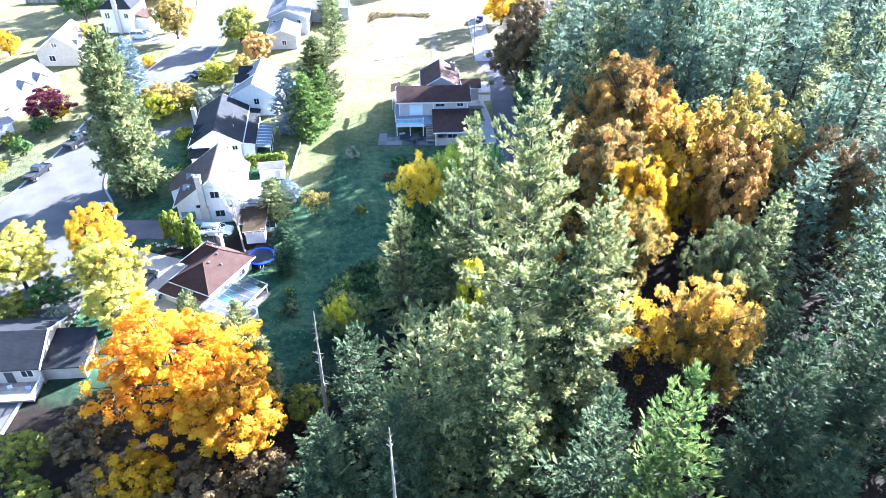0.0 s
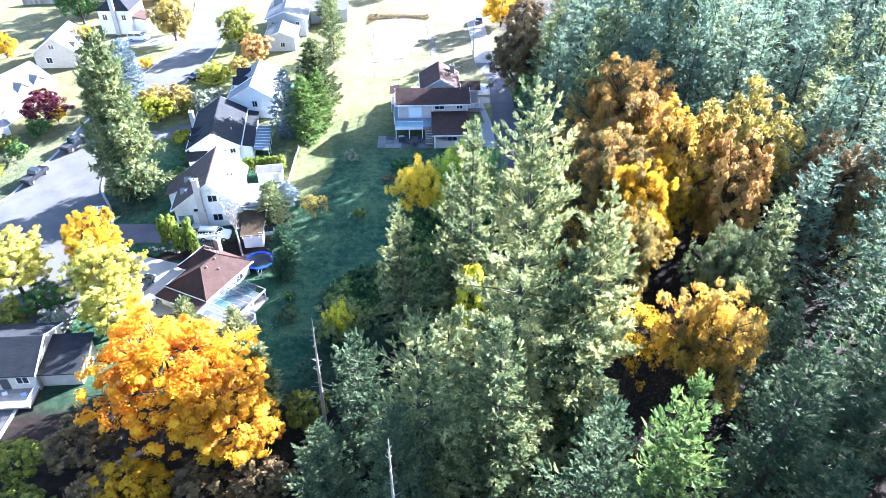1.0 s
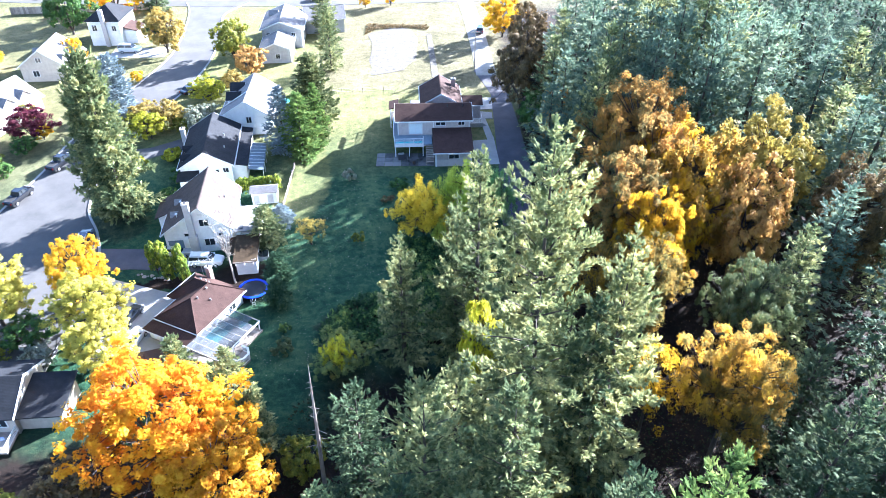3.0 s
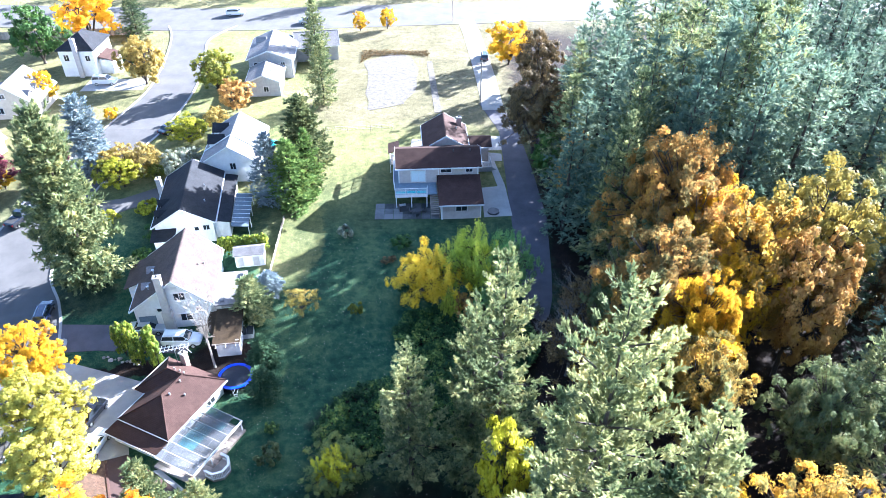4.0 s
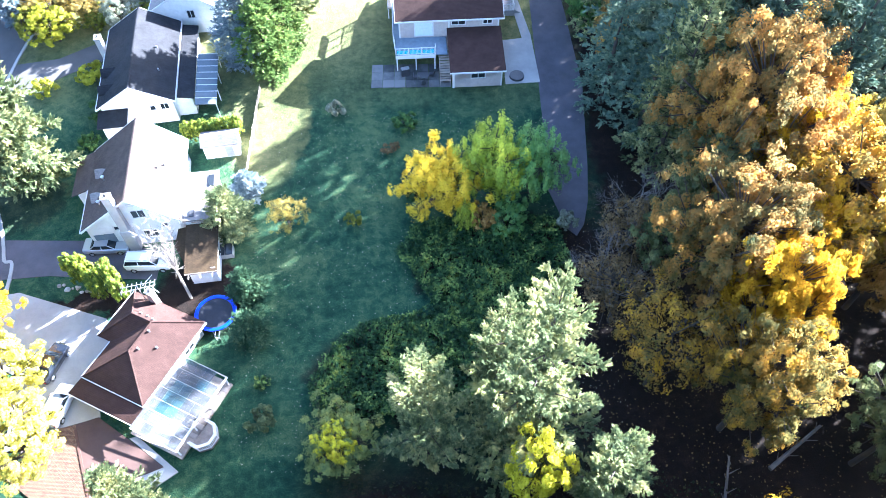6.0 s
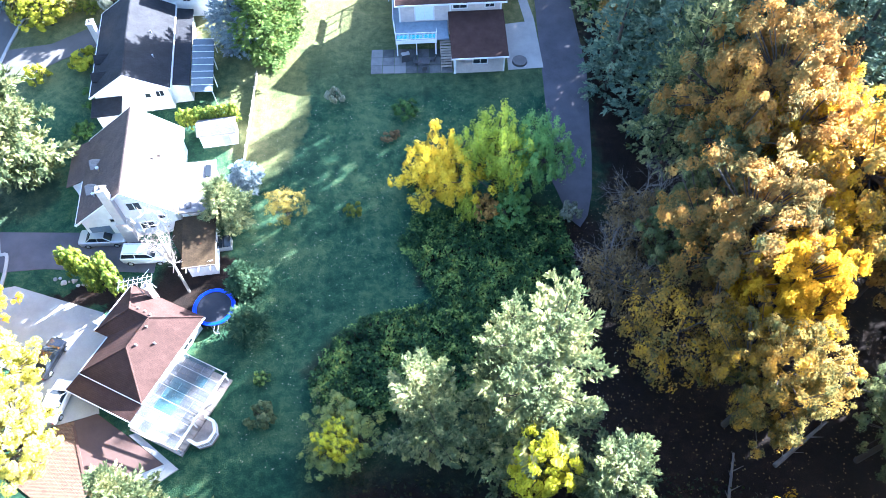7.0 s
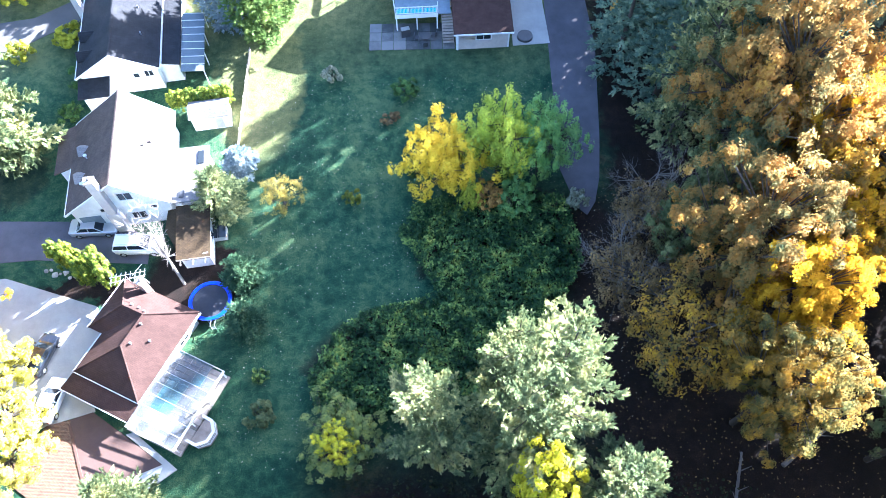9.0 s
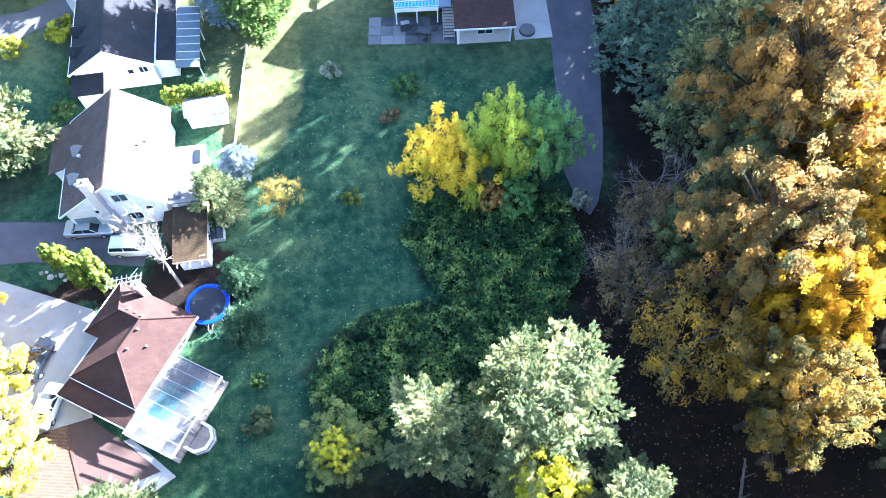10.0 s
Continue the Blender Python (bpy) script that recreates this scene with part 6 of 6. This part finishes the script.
MAPLE_ROWS = [(26.0, 91.5, 25.5, 7.8, LEAF_RUST, "large rust-brown maple"), (21.5, 78.6, 22.5, 6.4, LEAF_RUST, "large rust-brown maple"), (24.6, 74.0, 20.6, 4.6, LEAF_GOLD, "maple with gold and brown leaves"),
              (22.0, 67.5, 18.5, 5.0, LEAF_AMBER, "maple with amber and gold leaves"), (32.0, 83.0, 23.5, 7.0, LEAF_AMBER, "large maple in amber and gold"), (42.0, 88.5, 23, 7.6, LEAF_STRAW, "large maple turning straw yellow"), (38.0, 80.0, 20.5, 5.6, LEAF_PEACH, "maple with peach leaves"),
              (16.0, 72.0, 14.5, 5.2, LEAF_AMBER, "maple with thinning amber leaves"), (26.5, 51.0, 20, 4.8, LEAF_AMBER, "maple with gold leaves"), (33.0, 64.0, 17.5, 4.6, LEAF_OLIVE, "dull olive-green maple"), (52.0, 80.0, 20, 6.4, LEAF_DULL, "dull brown maple"), (20.6, 55.2, 14.5, 3.8, LEAF_GOLD, "maple with gold leaves"),
              (22.3, 86.6, 18.0, 4.2, LEAF_OLIVE, "dull olive-green maple"), (18.6, 83.0, 14.5, 3.8, LEAF_OLIVE, "dull olive-green maple"), (29.5, 88.5, 21.5, 4.0, LEAF_GOLD, "maple with gold and brown leaves"), (28.6, 79.6, 18.5, 4.0, LEAF_GOLD, "maple with gold and brown leaves")]
for k, (x, y, h, r, mat, label) in enumerate(MAPLE_ROWS):
    grow(THIN_MAPLES if k in (7, 11) else MAPLES if k in (4, 5, 6, 10) else HIGH_MAPLES, x, y, h, r, mat, k, "maple_tree", label + " at the edge of the wood", "tree", "woodland maples")
grow(THIN_MAPLES, 15.4, 85.5, 11, 3.6, LEAF_DULL, 1, "thin_tree", "half-bare brown tree by the driveway", "tree")
grow(THIN_MAPLES, 13.6, 79.0, 10, 4.6, LEAF_DULL, 2, "thin_tree", "half-bare brown tree by the driveway", "tree")
grow(MAPLES, 14.6, 128.5, 16.4, 5.6, LEAF_DULL, 2, "maple_tree", "dull brown maple beside the driveway", "tree")
grow(SMALL_TREES, 18.5, 156.0, 13, 4.4, LEAF_DULL, 1, "leafy_tree", "dull brown tree beside the gravel lane", "tree")
grow(SMALL_TREES, 14.2, 170.0, 10, 5.0, LEAF_GOLD, 0, "maple_tree", "golden maple beside the gravel lane", "tree")
grow(SMALL_TREES, 16.5, 122.0, 9, 3.2, LEAF_GREEN, 1, "leafy_tree", "green leafy tree at the edge of the driveway", "tree")
grow(SMALL_TREES, 19.0, 117.0, 13, 2.6, LEAF_PEACH, 2, "leafy_tree", "peach-coloured tree at the edge of the wood", "tree")

# the group on the lawn
grow(FINE_TREES, -3.3, 93.8, 8.4, 4.2, BIRCH_YELLOW, 0, "leafy_tree", "yellow-leaved tree on the lawn", "tree", "trees on the lawn")
grow(FINE_TREES, 2.4, 95.0, 10.8, 3.8, BIRCH_LIME, 1, "leafy_tree", "yellow-green tree on the lawn", "tree", "trees on the lawn")
grow(FINE_TREES, 6.9, 95.0, 9.8, 3.6, BIRCH_GREEN, 2, "leafy_tree", "green tree on the lawn", "tree", "trees on the lawn")
grow(SMALL_TREES, 1.2, 90.6, 4.2, 1.6, LEAF_PEACH, 1, "leafy_tree", "small orange-brown tree under the yellow ones", "tree", "trees on the lawn")
grow(SMALL_TREES, 4.0, 90.2, 4.6, 2.1, BIRCH_GREEN, 2, "leafy_tree", "small green tree under the yellow ones", "tree", "trees on the lawn")
grow(FINE_TREES, -0.6, 90.4, 4.8, 1.1, BIRCH_LIME, 0, "leafy_tree", "small lime sapling under the yellow trees", "tree", "trees on the lawn")
grow(SMALL_TREES, 3.8, 61.7, 15.0, 2.6, LEAF_LEMON, 1, "leafy_tree", "bright yellow sapling among the firs", "tree")
grow(FINE_TREES, -12.6, 66.5, 4.0, 3.3, BIRCH_OLIVE, 2, "leafy_tree", "dull green small tree at the lawn's edge", "tree")
grow(FINE_TREES, -13.0, 65.8, 5.0, 1.8, LEAF_LEMON, 1, "leafy_tree", "small tree turning yellow at the lawn's edge", "tree")

# ---- gardens and street trees ----
grow(MAPLES, -28.6, 51.6, 15.0, 7.6, LEAF_ORANGE, 1, "maple_tree", "large maple in bright orange and yellow leaf", "tree")
grow(MAPLES, -21.8, 47.2, 11.4, 5.4, LEAF_AUTUMN, 2, "maple_tree", "golden maple beside the orange one", "tree")
grow(MAPLES, -48.0, 78.0, 10.5, 3.9, LEAF_GOLD, 0, "leafy_tree", "golden tree beside the street", "tree")
grow(MAPLES, -44.2, 72.0, 9.5, 4.6, LEAF_CREAM, 1, "leafy_tree", "pale yellow tree beside the street", "tree")
grow(MAPLES, -40.8, 66.2, 7.5, 4.2, LEAF_CREAM, 2, "leafy_tree", "yellow-green tree in a garden", "tree")
grow(MAPLES, -57.5, 74.0, 9.5, 5.0, LEAF_CREAM, 2, "leafy_tree", "pale yellow tree beside the street", "tree")
for k, (x, y, h, r) in enumerate([(-29.8, 61.2, 10.2, 2.5), (-23.0, 58.0, 11.6, 2.5), (-20.6, 54.5, 8.5, 2.6), (-25.6, 59.4, 7.8, 2.2)]):
    grow(FIRS_SMALL, x, y, h, r, FIR, k, "fir_tree", "grey-green fir beside the brown-roofed house", "tree", "garden firs")
for k, (x, y, h, r, mat) in enumerate([(-49.2, 97.2, 27.0, 4.5, FIR), (-52.0, 99.2, 24.0, 3.2, FIR), (-59.8, 126.5, 13.5, 3.4, SPRUCE_BLUE)]):
    grow(FIRS_STREET, x, y, h, r, mat, k + 1, "conifer", "tall conifer beside the street", "tree", "street conifers")
grow(FIRS_SMALL, -28.0, 116.5, 12.5, 3.2, SPRUCE_BLUE, 0, "blue_spruce", "silvery blue spruce beside the awning", "tree")
grow(FIRS_SMALL, -24.6, 115.2, 12.0, 3.6, FIR_GREEN, 1, "conifer", "bright green conifer at the lawn's corner", "tree")
grow(FIRS_STREET, -23.2, 121.5, 15.5, 4.2, FIR_OLIVE, 0, "conifer", "green conifer at the lawn's edge", "tree")
grow(FIRS_SMALL, -22.4, 118.5, 12.0, 2.4, FIR_GREEN, 1, "conifer", "green conifer at the lawn's edge", "tree")
grow(FIRS_SMALL, -23.8, 150.0, 14.0, 3.0, FIR, 0, "conifer", "dark conifer at the field's corner", "tree")
grow(FIRS_SMALL, -73.0, 188.5, 11.0, 3.6, FIR_DARK, 0, "conifer", "dark conifer near the main road", "tree")
grow(FIRS_SMALL, -27.8, 171.0, 14.0, 3.0, FIR, 1, "conifer", "dark conifer behind the grey house", "tree")
grow(FIRS_SMALL, -25.0, 96.0, 3.6, 1.9, SPRUCE_BLUE, 1, "blue_spruce", "small round blue spruce", "tree")
grow(FIRS_SMALL, -26.2, 91.0, 7.0, 2.8, FIR, 0, "conifer", "pale green conifer by the sunroom", "tree")
grow(FIRS_SMALL, -23.2, 82.6, 5.2, 2.0, FIR_YOUNG, 1, "conifer", "young conifer by the trampoline", "tree", "young conifers")
grow(FIRS_SMALL, -22.3, 77.6, 5.0, 2.0, FIR_YOUNG, 0, "conifer", "young conifer by the trampoline", "tree", "young conifers")
grow(THIN_MAPLES, -19.9, 91.0, 4.6, 2.3, LEAF_STRAW, 2, "shrub", "tall straw-coloured thinning shrub on the lawn", "shrub")
SHRUB_ROWS = [(-7.3, 105.7, 1.5, 1.7, LEAF_GREEN, "round green shrub on the lawn"), (-15.8, 107.4, 2.4, 1.1, LEAF_PALE, "silvery pampas shrub on the lawn"), (-12.9, 91.6, 1.7, 1.0, LEAF_LIME, "small yellow shrub on the lawn"),
              (-20.7, 72.6, 1.3, 0.9, LEAF_BRAMBLE, "dark green shrub on the lawn"), (-20.2, 68.9, 1.9, 1.5, LEAF_OLIVE, "thin olive shrub on the lawn"), (-9.1, 101.9, 0.9, 1.2, LEAF_DULL, "low brown shrub on the lawn"),
              (-52.4, 111.9, 2.0, 1.7, LEAF_CHARTREUSE, "clipped yellow shrub in a garden"), (-47.1, 114.0, 2.2, 1.9, LEAF_CHARTREUSE, "clipped yellow-green garden shrub"), (-44.0, 107.6, 2.2, 1.9, LEAF_GREEN, "leafy green garden shrub by the house"), (-44.7, 103.2, 1.7, 1.5, LEAF_GREEN, "leafy green garden shrub by the house"),
              (-6.0, 95.0, 1.6, 1.8, LEAF_BRAMBLE, "dark green shrub under the trees"), (-63.2, 144.0, 2.4, 1.7, LEAF_GOLD, "golden shrub by the kerb"), (10.4, 90.4, 3.0, 1.3, LEAF_PALE, "thin shrub with pale leaves beside the driveway")]
for k, (x, y, h, r, mat, label) in enumerate(SHRUB_ROWS):
    grow(SHRUBS, x, y, h, r, mat, k, "shrub", label, "shrub", "garden shrubs")
TOWN_ROWS = [(-45.5, 124.2, 5.0, 2.6, LEAF_PALE), (-50.2, 125.0, 5.5, 3.2, LEAF_TAN), (-56.2, 122.6, 4.5, 2.4, LEAF_LIME), (-43.8, 127.0, 4.2, 2.2, LEAF_PALE), (-46.4, 136.0, 4.6, 3.8, LEAF_CHARTREUSE), (-42.5, 140.5, 4.2, 2.4, LEAF_TAN),
             (-40.4, 147.6, 6.5, 3.6, LEAF_PEACH), (-46.0, 156.5, 9.0, 4.4, LEAF_LIME), (-62.0, 160.6, 10.5, 4.6, LEAF_TAN), (-74.4, 121.0, 6.6, 4.2, LEAF_PURPLE), (-78.5, 152.0, 6.5, 2.6, LEAF_GOLD), (-83.0, 187.0, 12.5, 8.0, LEAF_ORANGE), (-53.2, 121.4, 5.5, 3.2, LEAF_CHARTREUSE), (-48.4, 123.6, 3.4, 2.0, LEAF_LIME), (-55.3, 125.8, 5.0, 3.4, LEAF_TAN), (-43.2, 125.2, 3.0, 1.8, LEAF_LIME)]
for k, (x, y, h, r, mat) in enumerate(TOWN_ROWS):
    name = {LEAF_LIME: "yellow-green", LEAF_PALE: "silvery green", LEAF_PEACH: "peach-brown", LEAF_TAN: "tan-gold", LEAF_GOLD: "golden", LEAF_PURPLE: "dark purple", LEAF_ORANGE: "bright orange", LEAF_CHARTREUSE: "bright yellow-green"}[mat]
    grow(SMALL_TREES, x, y, h, r, mat, k, "garden_tree", name + " garden tree among the houses", "tree", "garden trees")
TOWN_ROWS2 = [(-88.0, 172.0, 13.0, 5.5, LEAF_GREEN), (-78.5, 128.0, 3.4, 2.2, LEAF_LIME), (-73.8, 116.5, 3.4, 2.4, LEAF_GREEN), (-74.0, 108.5, 3.4, 2.2, LEAF_GREEN), (-72.5, 121.0, 3.4, 1.8, LEAF_GOLD), (-77.5, 112.0, 2.6, 2.0, LEAF_LIME),
              (-76.0, 103.0, 2.0, 2.4, LEAF_LIME), (-96.0, 150.0, 6.0, 3.0, LEAF_GOLD), (-13.5, 203.0 - 10, 5.5, 2.0, LEAF_GOLD), (-20.0, 191.5, 5.0, 2.0, LEAF_GOLD), (-66.0, 128.5, 3.0, 1.8, LEAF_PURPLE)]
for k, (x, y, h, r, mat) in enumerate(TOWN_ROWS2):
    name = {LEAF_LIME: "yellow-green", LEAF_GREEN: "green", LEAF_GOLD: "golden", LEAF_PURPLE: "dark purple"}[mat]
    grow(SMALL_TREES, x, y, h, r, mat, k + 1, "garden_tree", name + " garden tree among the houses", "tree", "garden trees")
LOW_ROWS = [(-37.7, 47.0, 5.5, 3.6, LEAF_DULL), (-43.5, 45.0, 4.6, 3.0, LEAF_LIME), (-30.5, 41.5, 5.0, 4.2, LEAF_GOLD), (-40.8, 39.5, 3.6, 3.2, LEAF_LIME), (-15.0, 51.5, 4.6, 2.6, LEAF_LIME), (-34.0, 41.0, 4.0, 3.6, LEAF_DULL), (-24.0, 41.0, 4.6, 3.6, LEAF_DULL), (-52.0, 70.0, 5.0, 3.0, LEAF_GREEN), (-56.0, 67.0, 4.0, 3.2, LEAF_LIME), (-49.5, 67.0, 3.0, 2.4, LEAF_PALE), (-18.0, 42.5, 5.0, 3.4, LEAF_DULL)]
for k, (x, y, h, r, mat) in enumerate(LOW_ROWS):
    name = {LEAF_LIME: "yellow-green", LEAF_DULL: "dull brown", LEAF_GOLD: "golden", LEAF_GREEN: "green", LEAF_PALE: "silvery"}[mat]
    grow(SMALL_TREES, x, y, h, r, mat, k + 2, "leafy_bush", name + " tall bush below the houses", "bush", "bushes")
for k, (x, y, h) in enumerate([(-40.3, 84.5, 5.4), (-39.0, 83.9, 6.2), (-38.2, 82.6, 4.6), (-37.1, 83.5, 5.8), (-36.4, 82.2, 4.4)]):
    grow(COLUMNS, x + (x + 38.2) * 0.25, y, h + 0.6, 0.95, LEAF_CYPRESS, k, "cypress", "yellow-green columnar cypress by the driveway", "tree", "columnar cypresses")
for k in range(4):
    grow(COLUMNS, -66.5 + k * 1.1, 164.5 + k * 0.4, 6.0, 0.9, LEAF_GREEN, k, "cypress", "green columnar cypress beside the pale house", "tree", "columnar cypresses")
for k in range(7):
    grow(COLUMNS, -33.0 + k * 0.95, 103.9 + 0.12 * k, 3.3, 0.85, LEAF_CYPRESS, k, "hedge_plant", "clipped yellow-topped hedge plant by the white house", "hedge", "hedge")


def dead_tree(x, y, h, r, lean, seed, label, fork=0):
    """A bleached bare trunk with broken boughs."""
    ob = thing("dead_tree", label, "dead tree", x, y)
    rg = random.Random(seed)
    bm = bmesh.new()
    top = Vector((lean[0], lean[1], h))
    tube(bm, (0, 0, -0.1), top * 0.5, r, r * 0.7)
    tube(bm, top * 0.5, top, r * 0.7, 0.03)
    part("trunk", bm, BARK_PALE, ob)
    for k in range(22):
        f = rg.uniform(0.35, 0.98)
        p = top * f
        a = rg.uniform(0, math.tau)
        l = rg.uniform(0.4, 1.6) * (1.2 - f)
        bm = bmesh.new()
        tube(bm, p, p + Vector((math.cos(a) * l, math.sin(a) * l, rg.uniform(-0.2, 0.3))), 0.04, 0.012, 4)
        part("bough", bm, BARK_PALE, ob)
    for k in range(fork):
        bm = bmesh.new()
        a = k * math.tau / fork + rg.uniform(-0.3, 0.3)
        q = top * 0.5
        for s in range(5):
            e = q + Vector((math.cos(a) * 0.3 + rg.uniform(-0.15, 0.15) - 0.1, math.sin(a) * 0.3 + rg.uniform(-0.15, 0.15) + 0.2, 1.15))
            tube(bm, q, e, 0.06 - 0.012 * s, 0.048 - 0.012 * s, 5)
            for w in range(6):
                b = rg.uniform(0, math.tau)
                tube(bm, e, e + Vector((math.cos(b) * 0.6, math.sin(b) * 0.6, rg.uniform(0.2, 0.9))), 0.022, 0.008, 3)
            q = e
        part("limb", bm, BARK_PALE, ob)


dead_tree(-12.7, 50.0, 17.2, 0.24, (0.2, 0.3), 1, "bare bleached snag above the dark undergrowth")
dead_tree(-3.4, 30.0, 25.0, 0.26, (-0.2, 0.1), 2, "bare bleached snag among the firs")
dead_tree(-29.4, 82.6, 7.6, 0.16, (-0.9, 1.6), 3, "bare pale tree with upswept limbs beside the white house", 11)


def bare_tree(x, y, h, spread, seed):
    """A leafless tree: a grey trunk that forks again and again into fine twigs."""
    ob = thing("bare_tree", "almost leafless grey tree at the edge of the wood", "tree", x, y)
    rg = random.Random(seed)
    bm = bmesh.new()
    tube(bm, (0, 0, -0.1), (0.2, 0.1, h * 0.3), 0.22, 0.17)
    part("trunk", bm, BARK_GREY, ob)

    def fork(bm, p, d, l, r, depth):
        e = p + d * l
        tube(bm, p, e, r, r * 0.6, 5 if depth > 2 else 3)
        if depth:
            for k in range(3 if depth > 1 else 4):
                w = Vector((rg.gauss(0, 0.55), rg.gauss(0, 0.55), rg.gauss(0.12, 0.35)))
                fork(bm, p.lerp(e, rg.uniform(0.55, 1.0)), (d + w).normalized(), l * rg.uniform(0.6, 0.85), r * 0.55, depth - 1)
    for k in range(7):
        a = k * math.tau / 7 + rg.uniform(-0.3, 0.3)
        bm = bmesh.new()
        fork(bm, Vector((0.2, 0.1, h * 0.3 - 0.2)), Vector((math.cos(a) * spread, math.sin(a) * spread, 1.0)).normalized(), h * 0.25, 0.1, 4)
        part("limb", bm, BARK_GREY, ob)


bare_tree(13.2, 80.5, 12.0, 0.8, 8)
bare_tree(16.6, 87.6, 12.5, 0.85, 21)

# brambles and litter
rng = np.random.default_rng(5)


def thicket(name, label, outline, hmin, hmax, count, leaf, mat, seed):
    """Low tangled growth over an outlined area: leaves over uneven mounds."""
    rg = np.random.default_rng(seed)
    poly = np.array(outline)
    lo, hi = poly.min(0), poly.max(0)
    pts = []
    while len(pts) < count:
        q = rg.uniform(lo, hi, (4000, 2))
        inside = np.zeros(len(q), bool)
        for a, b in zip(poly, np.roll(poly, -1, 0)):
            crosses = (a[1] > q[:, 1]) != (b[1] > q[:, 1])
            inside ^= crosses & (q[:, 0] < (b[0] - a[0]) * (q[:, 1] - a[1]) / (b[1] - a[1] + 1e-9) + a[0])
        pts += list(q[inside])
    pts = np.array(pts[:count])
    base = np.empty((count, 3))
    for i, (x, y) in enumerate(pts):
        mound = 0.5 + 0.5 * noise.noise(Vector((x * 0.45, y * 0.45, seed)))
        lump = 0.5 + 0.5 * noise.noise(Vector((x * 1.5, y * 1.5, seed + 3)))
        gap = noise.noise(Vector((x * 0.8, y * 0.8, seed + 9)))
        top = hmin + (hmax - hmin) * (0.45 * mound + 0.75 * lump * lump * 1.4)
        base[i] = x, y, ground_z(x, y) + top * rg.uniform(0.55, 1.0) * (0.35 if gap > 0.42 else 1)
    nrm = unit(rg.normal(0, 0.6, (count, 3)) + (0, 0, 0.9))
    t = unit(np.cross(nrm, rg.normal(0, 1, (count, 3))))
    ln = leaf * rg.uniform(0.6, 1.4, count)[:, None]
    me = kites(name, base, t * ln, np.cross(nrm, t) * ln * 0.42, rg)
    ob = shared(name, me, mat)
    return tagged(ob, label, "undergrowth", "", "stuff")


thicket("bramble_thicket", "tangled dark green bramble thicket at the lawn's edge", [(-16.2, 72.5), (-13.8, 77), (-10.8, 79), (-4, 80.4), (-6.5, 85), (-8.2, 87.2), (-6, 91), (2, 92.5), (9.5, 91), (10.5, 84), (6, 76), (2, 71), (-5, 69), (-15.2, 69)], 0.3, 2.3, 42000, 0.27, LEAF_BRAMBLE, 3)
thicket("undergrowth", "undergrowth on the woodland floor, its leaves darkened with shade", [(-20, 40), (-18, 60), (-12, 64), (8, 62), (14, 64), (30, 60), (45, 60), (45, 36), (10, 30), (-20, 34)], 0.1, 0.7, 9000, 0.3, LEAF_SHADE, 7)
thicket("dry_weeds", "dry weeds along the edge of the bare dirt", [(-18.5, 171), (-18.5, 178.5), (-3.5, 178), (-3.5, 174.5), (-8, 176), (-16, 175)], 0.05, 0.4, 1400, 0.35, LEAF_DULL, 9)
n = 2000
pos = np.stack([rng.uniform(-24, 14, n), rng.uniform(64, 108, n), np.zeros(n)], 1)
pos[:, 2] = [ground_z(x, y) + 0.03 for x, y, z in pos]
nrm = unit(rng.normal(0, 0.25, (n, 3)) + (0, 0, 1))
t = unit(np.cross(nrm, rng.normal(0, 1, (n, 3))))
ln = rng.uniform(0.05, 0.15, n)[:, None]
tagged(shared("fallen_leaves", kites("fallen_leaves", pos, t * ln, np.cross(nrm, t) * ln * 0.45, rng), LITTER), "pale fallen leaves scattered over the lawn", "leaves", "", "stuff")
n = 3000
pos = np.stack([rng.uniform(6, 42, n), rng.uniform(50, 92, n), np.zeros(n)], 1)
pos[:, 2] = [ground_z(x, y) + 0.04 for x, y, z in pos]
nrm = unit(rng.normal(0, 0.3, (n, 3)) + (0, 0, 1))
t = unit(np.cross(nrm, rng.normal(0, 1, (n, 3))))
ln = rng.uniform(0.08, 0.22, n)[:, None]
tagged(shared("leaf_litter", kites("leaf_litter", pos, t * ln, np.cross(nrm, t) * ln * 0.5, rng), LEAF_DULL), "brown leaf litter on the dark woodland floor", "leaves", "", "stuff")


def fallen_log(x, y, rz, length, r):
    ob = thing("fallen_log", "fallen grey trunk with broken stubs on the woodland floor", "log", x, y, None, rz, "fallen logs")
    bm = bmesh.new()
    tube(bm, (-length / 2, 0, r), (length / 2, 0.2, r * 0.8), r, r * 0.55, 9)
    part("trunk", bm, BARK_GREY, ob)
    for k in range(5):
        a = -length / 2 + length * (k + 0.7) / 5.5
        bm = bmesh.new()
        tube(bm, (a, 0, r), (a + 0.5, 0.6 * (-1) ** k, r + 0.7), 0.06, 0.02, 5)
        part("stub", bm, BARK_GREY, ob)


fallen_log(28.5, 65.5, 32, 7.0, 0.22)
fallen_log(21.5, 62.5, 68, 5.0, 0.16)
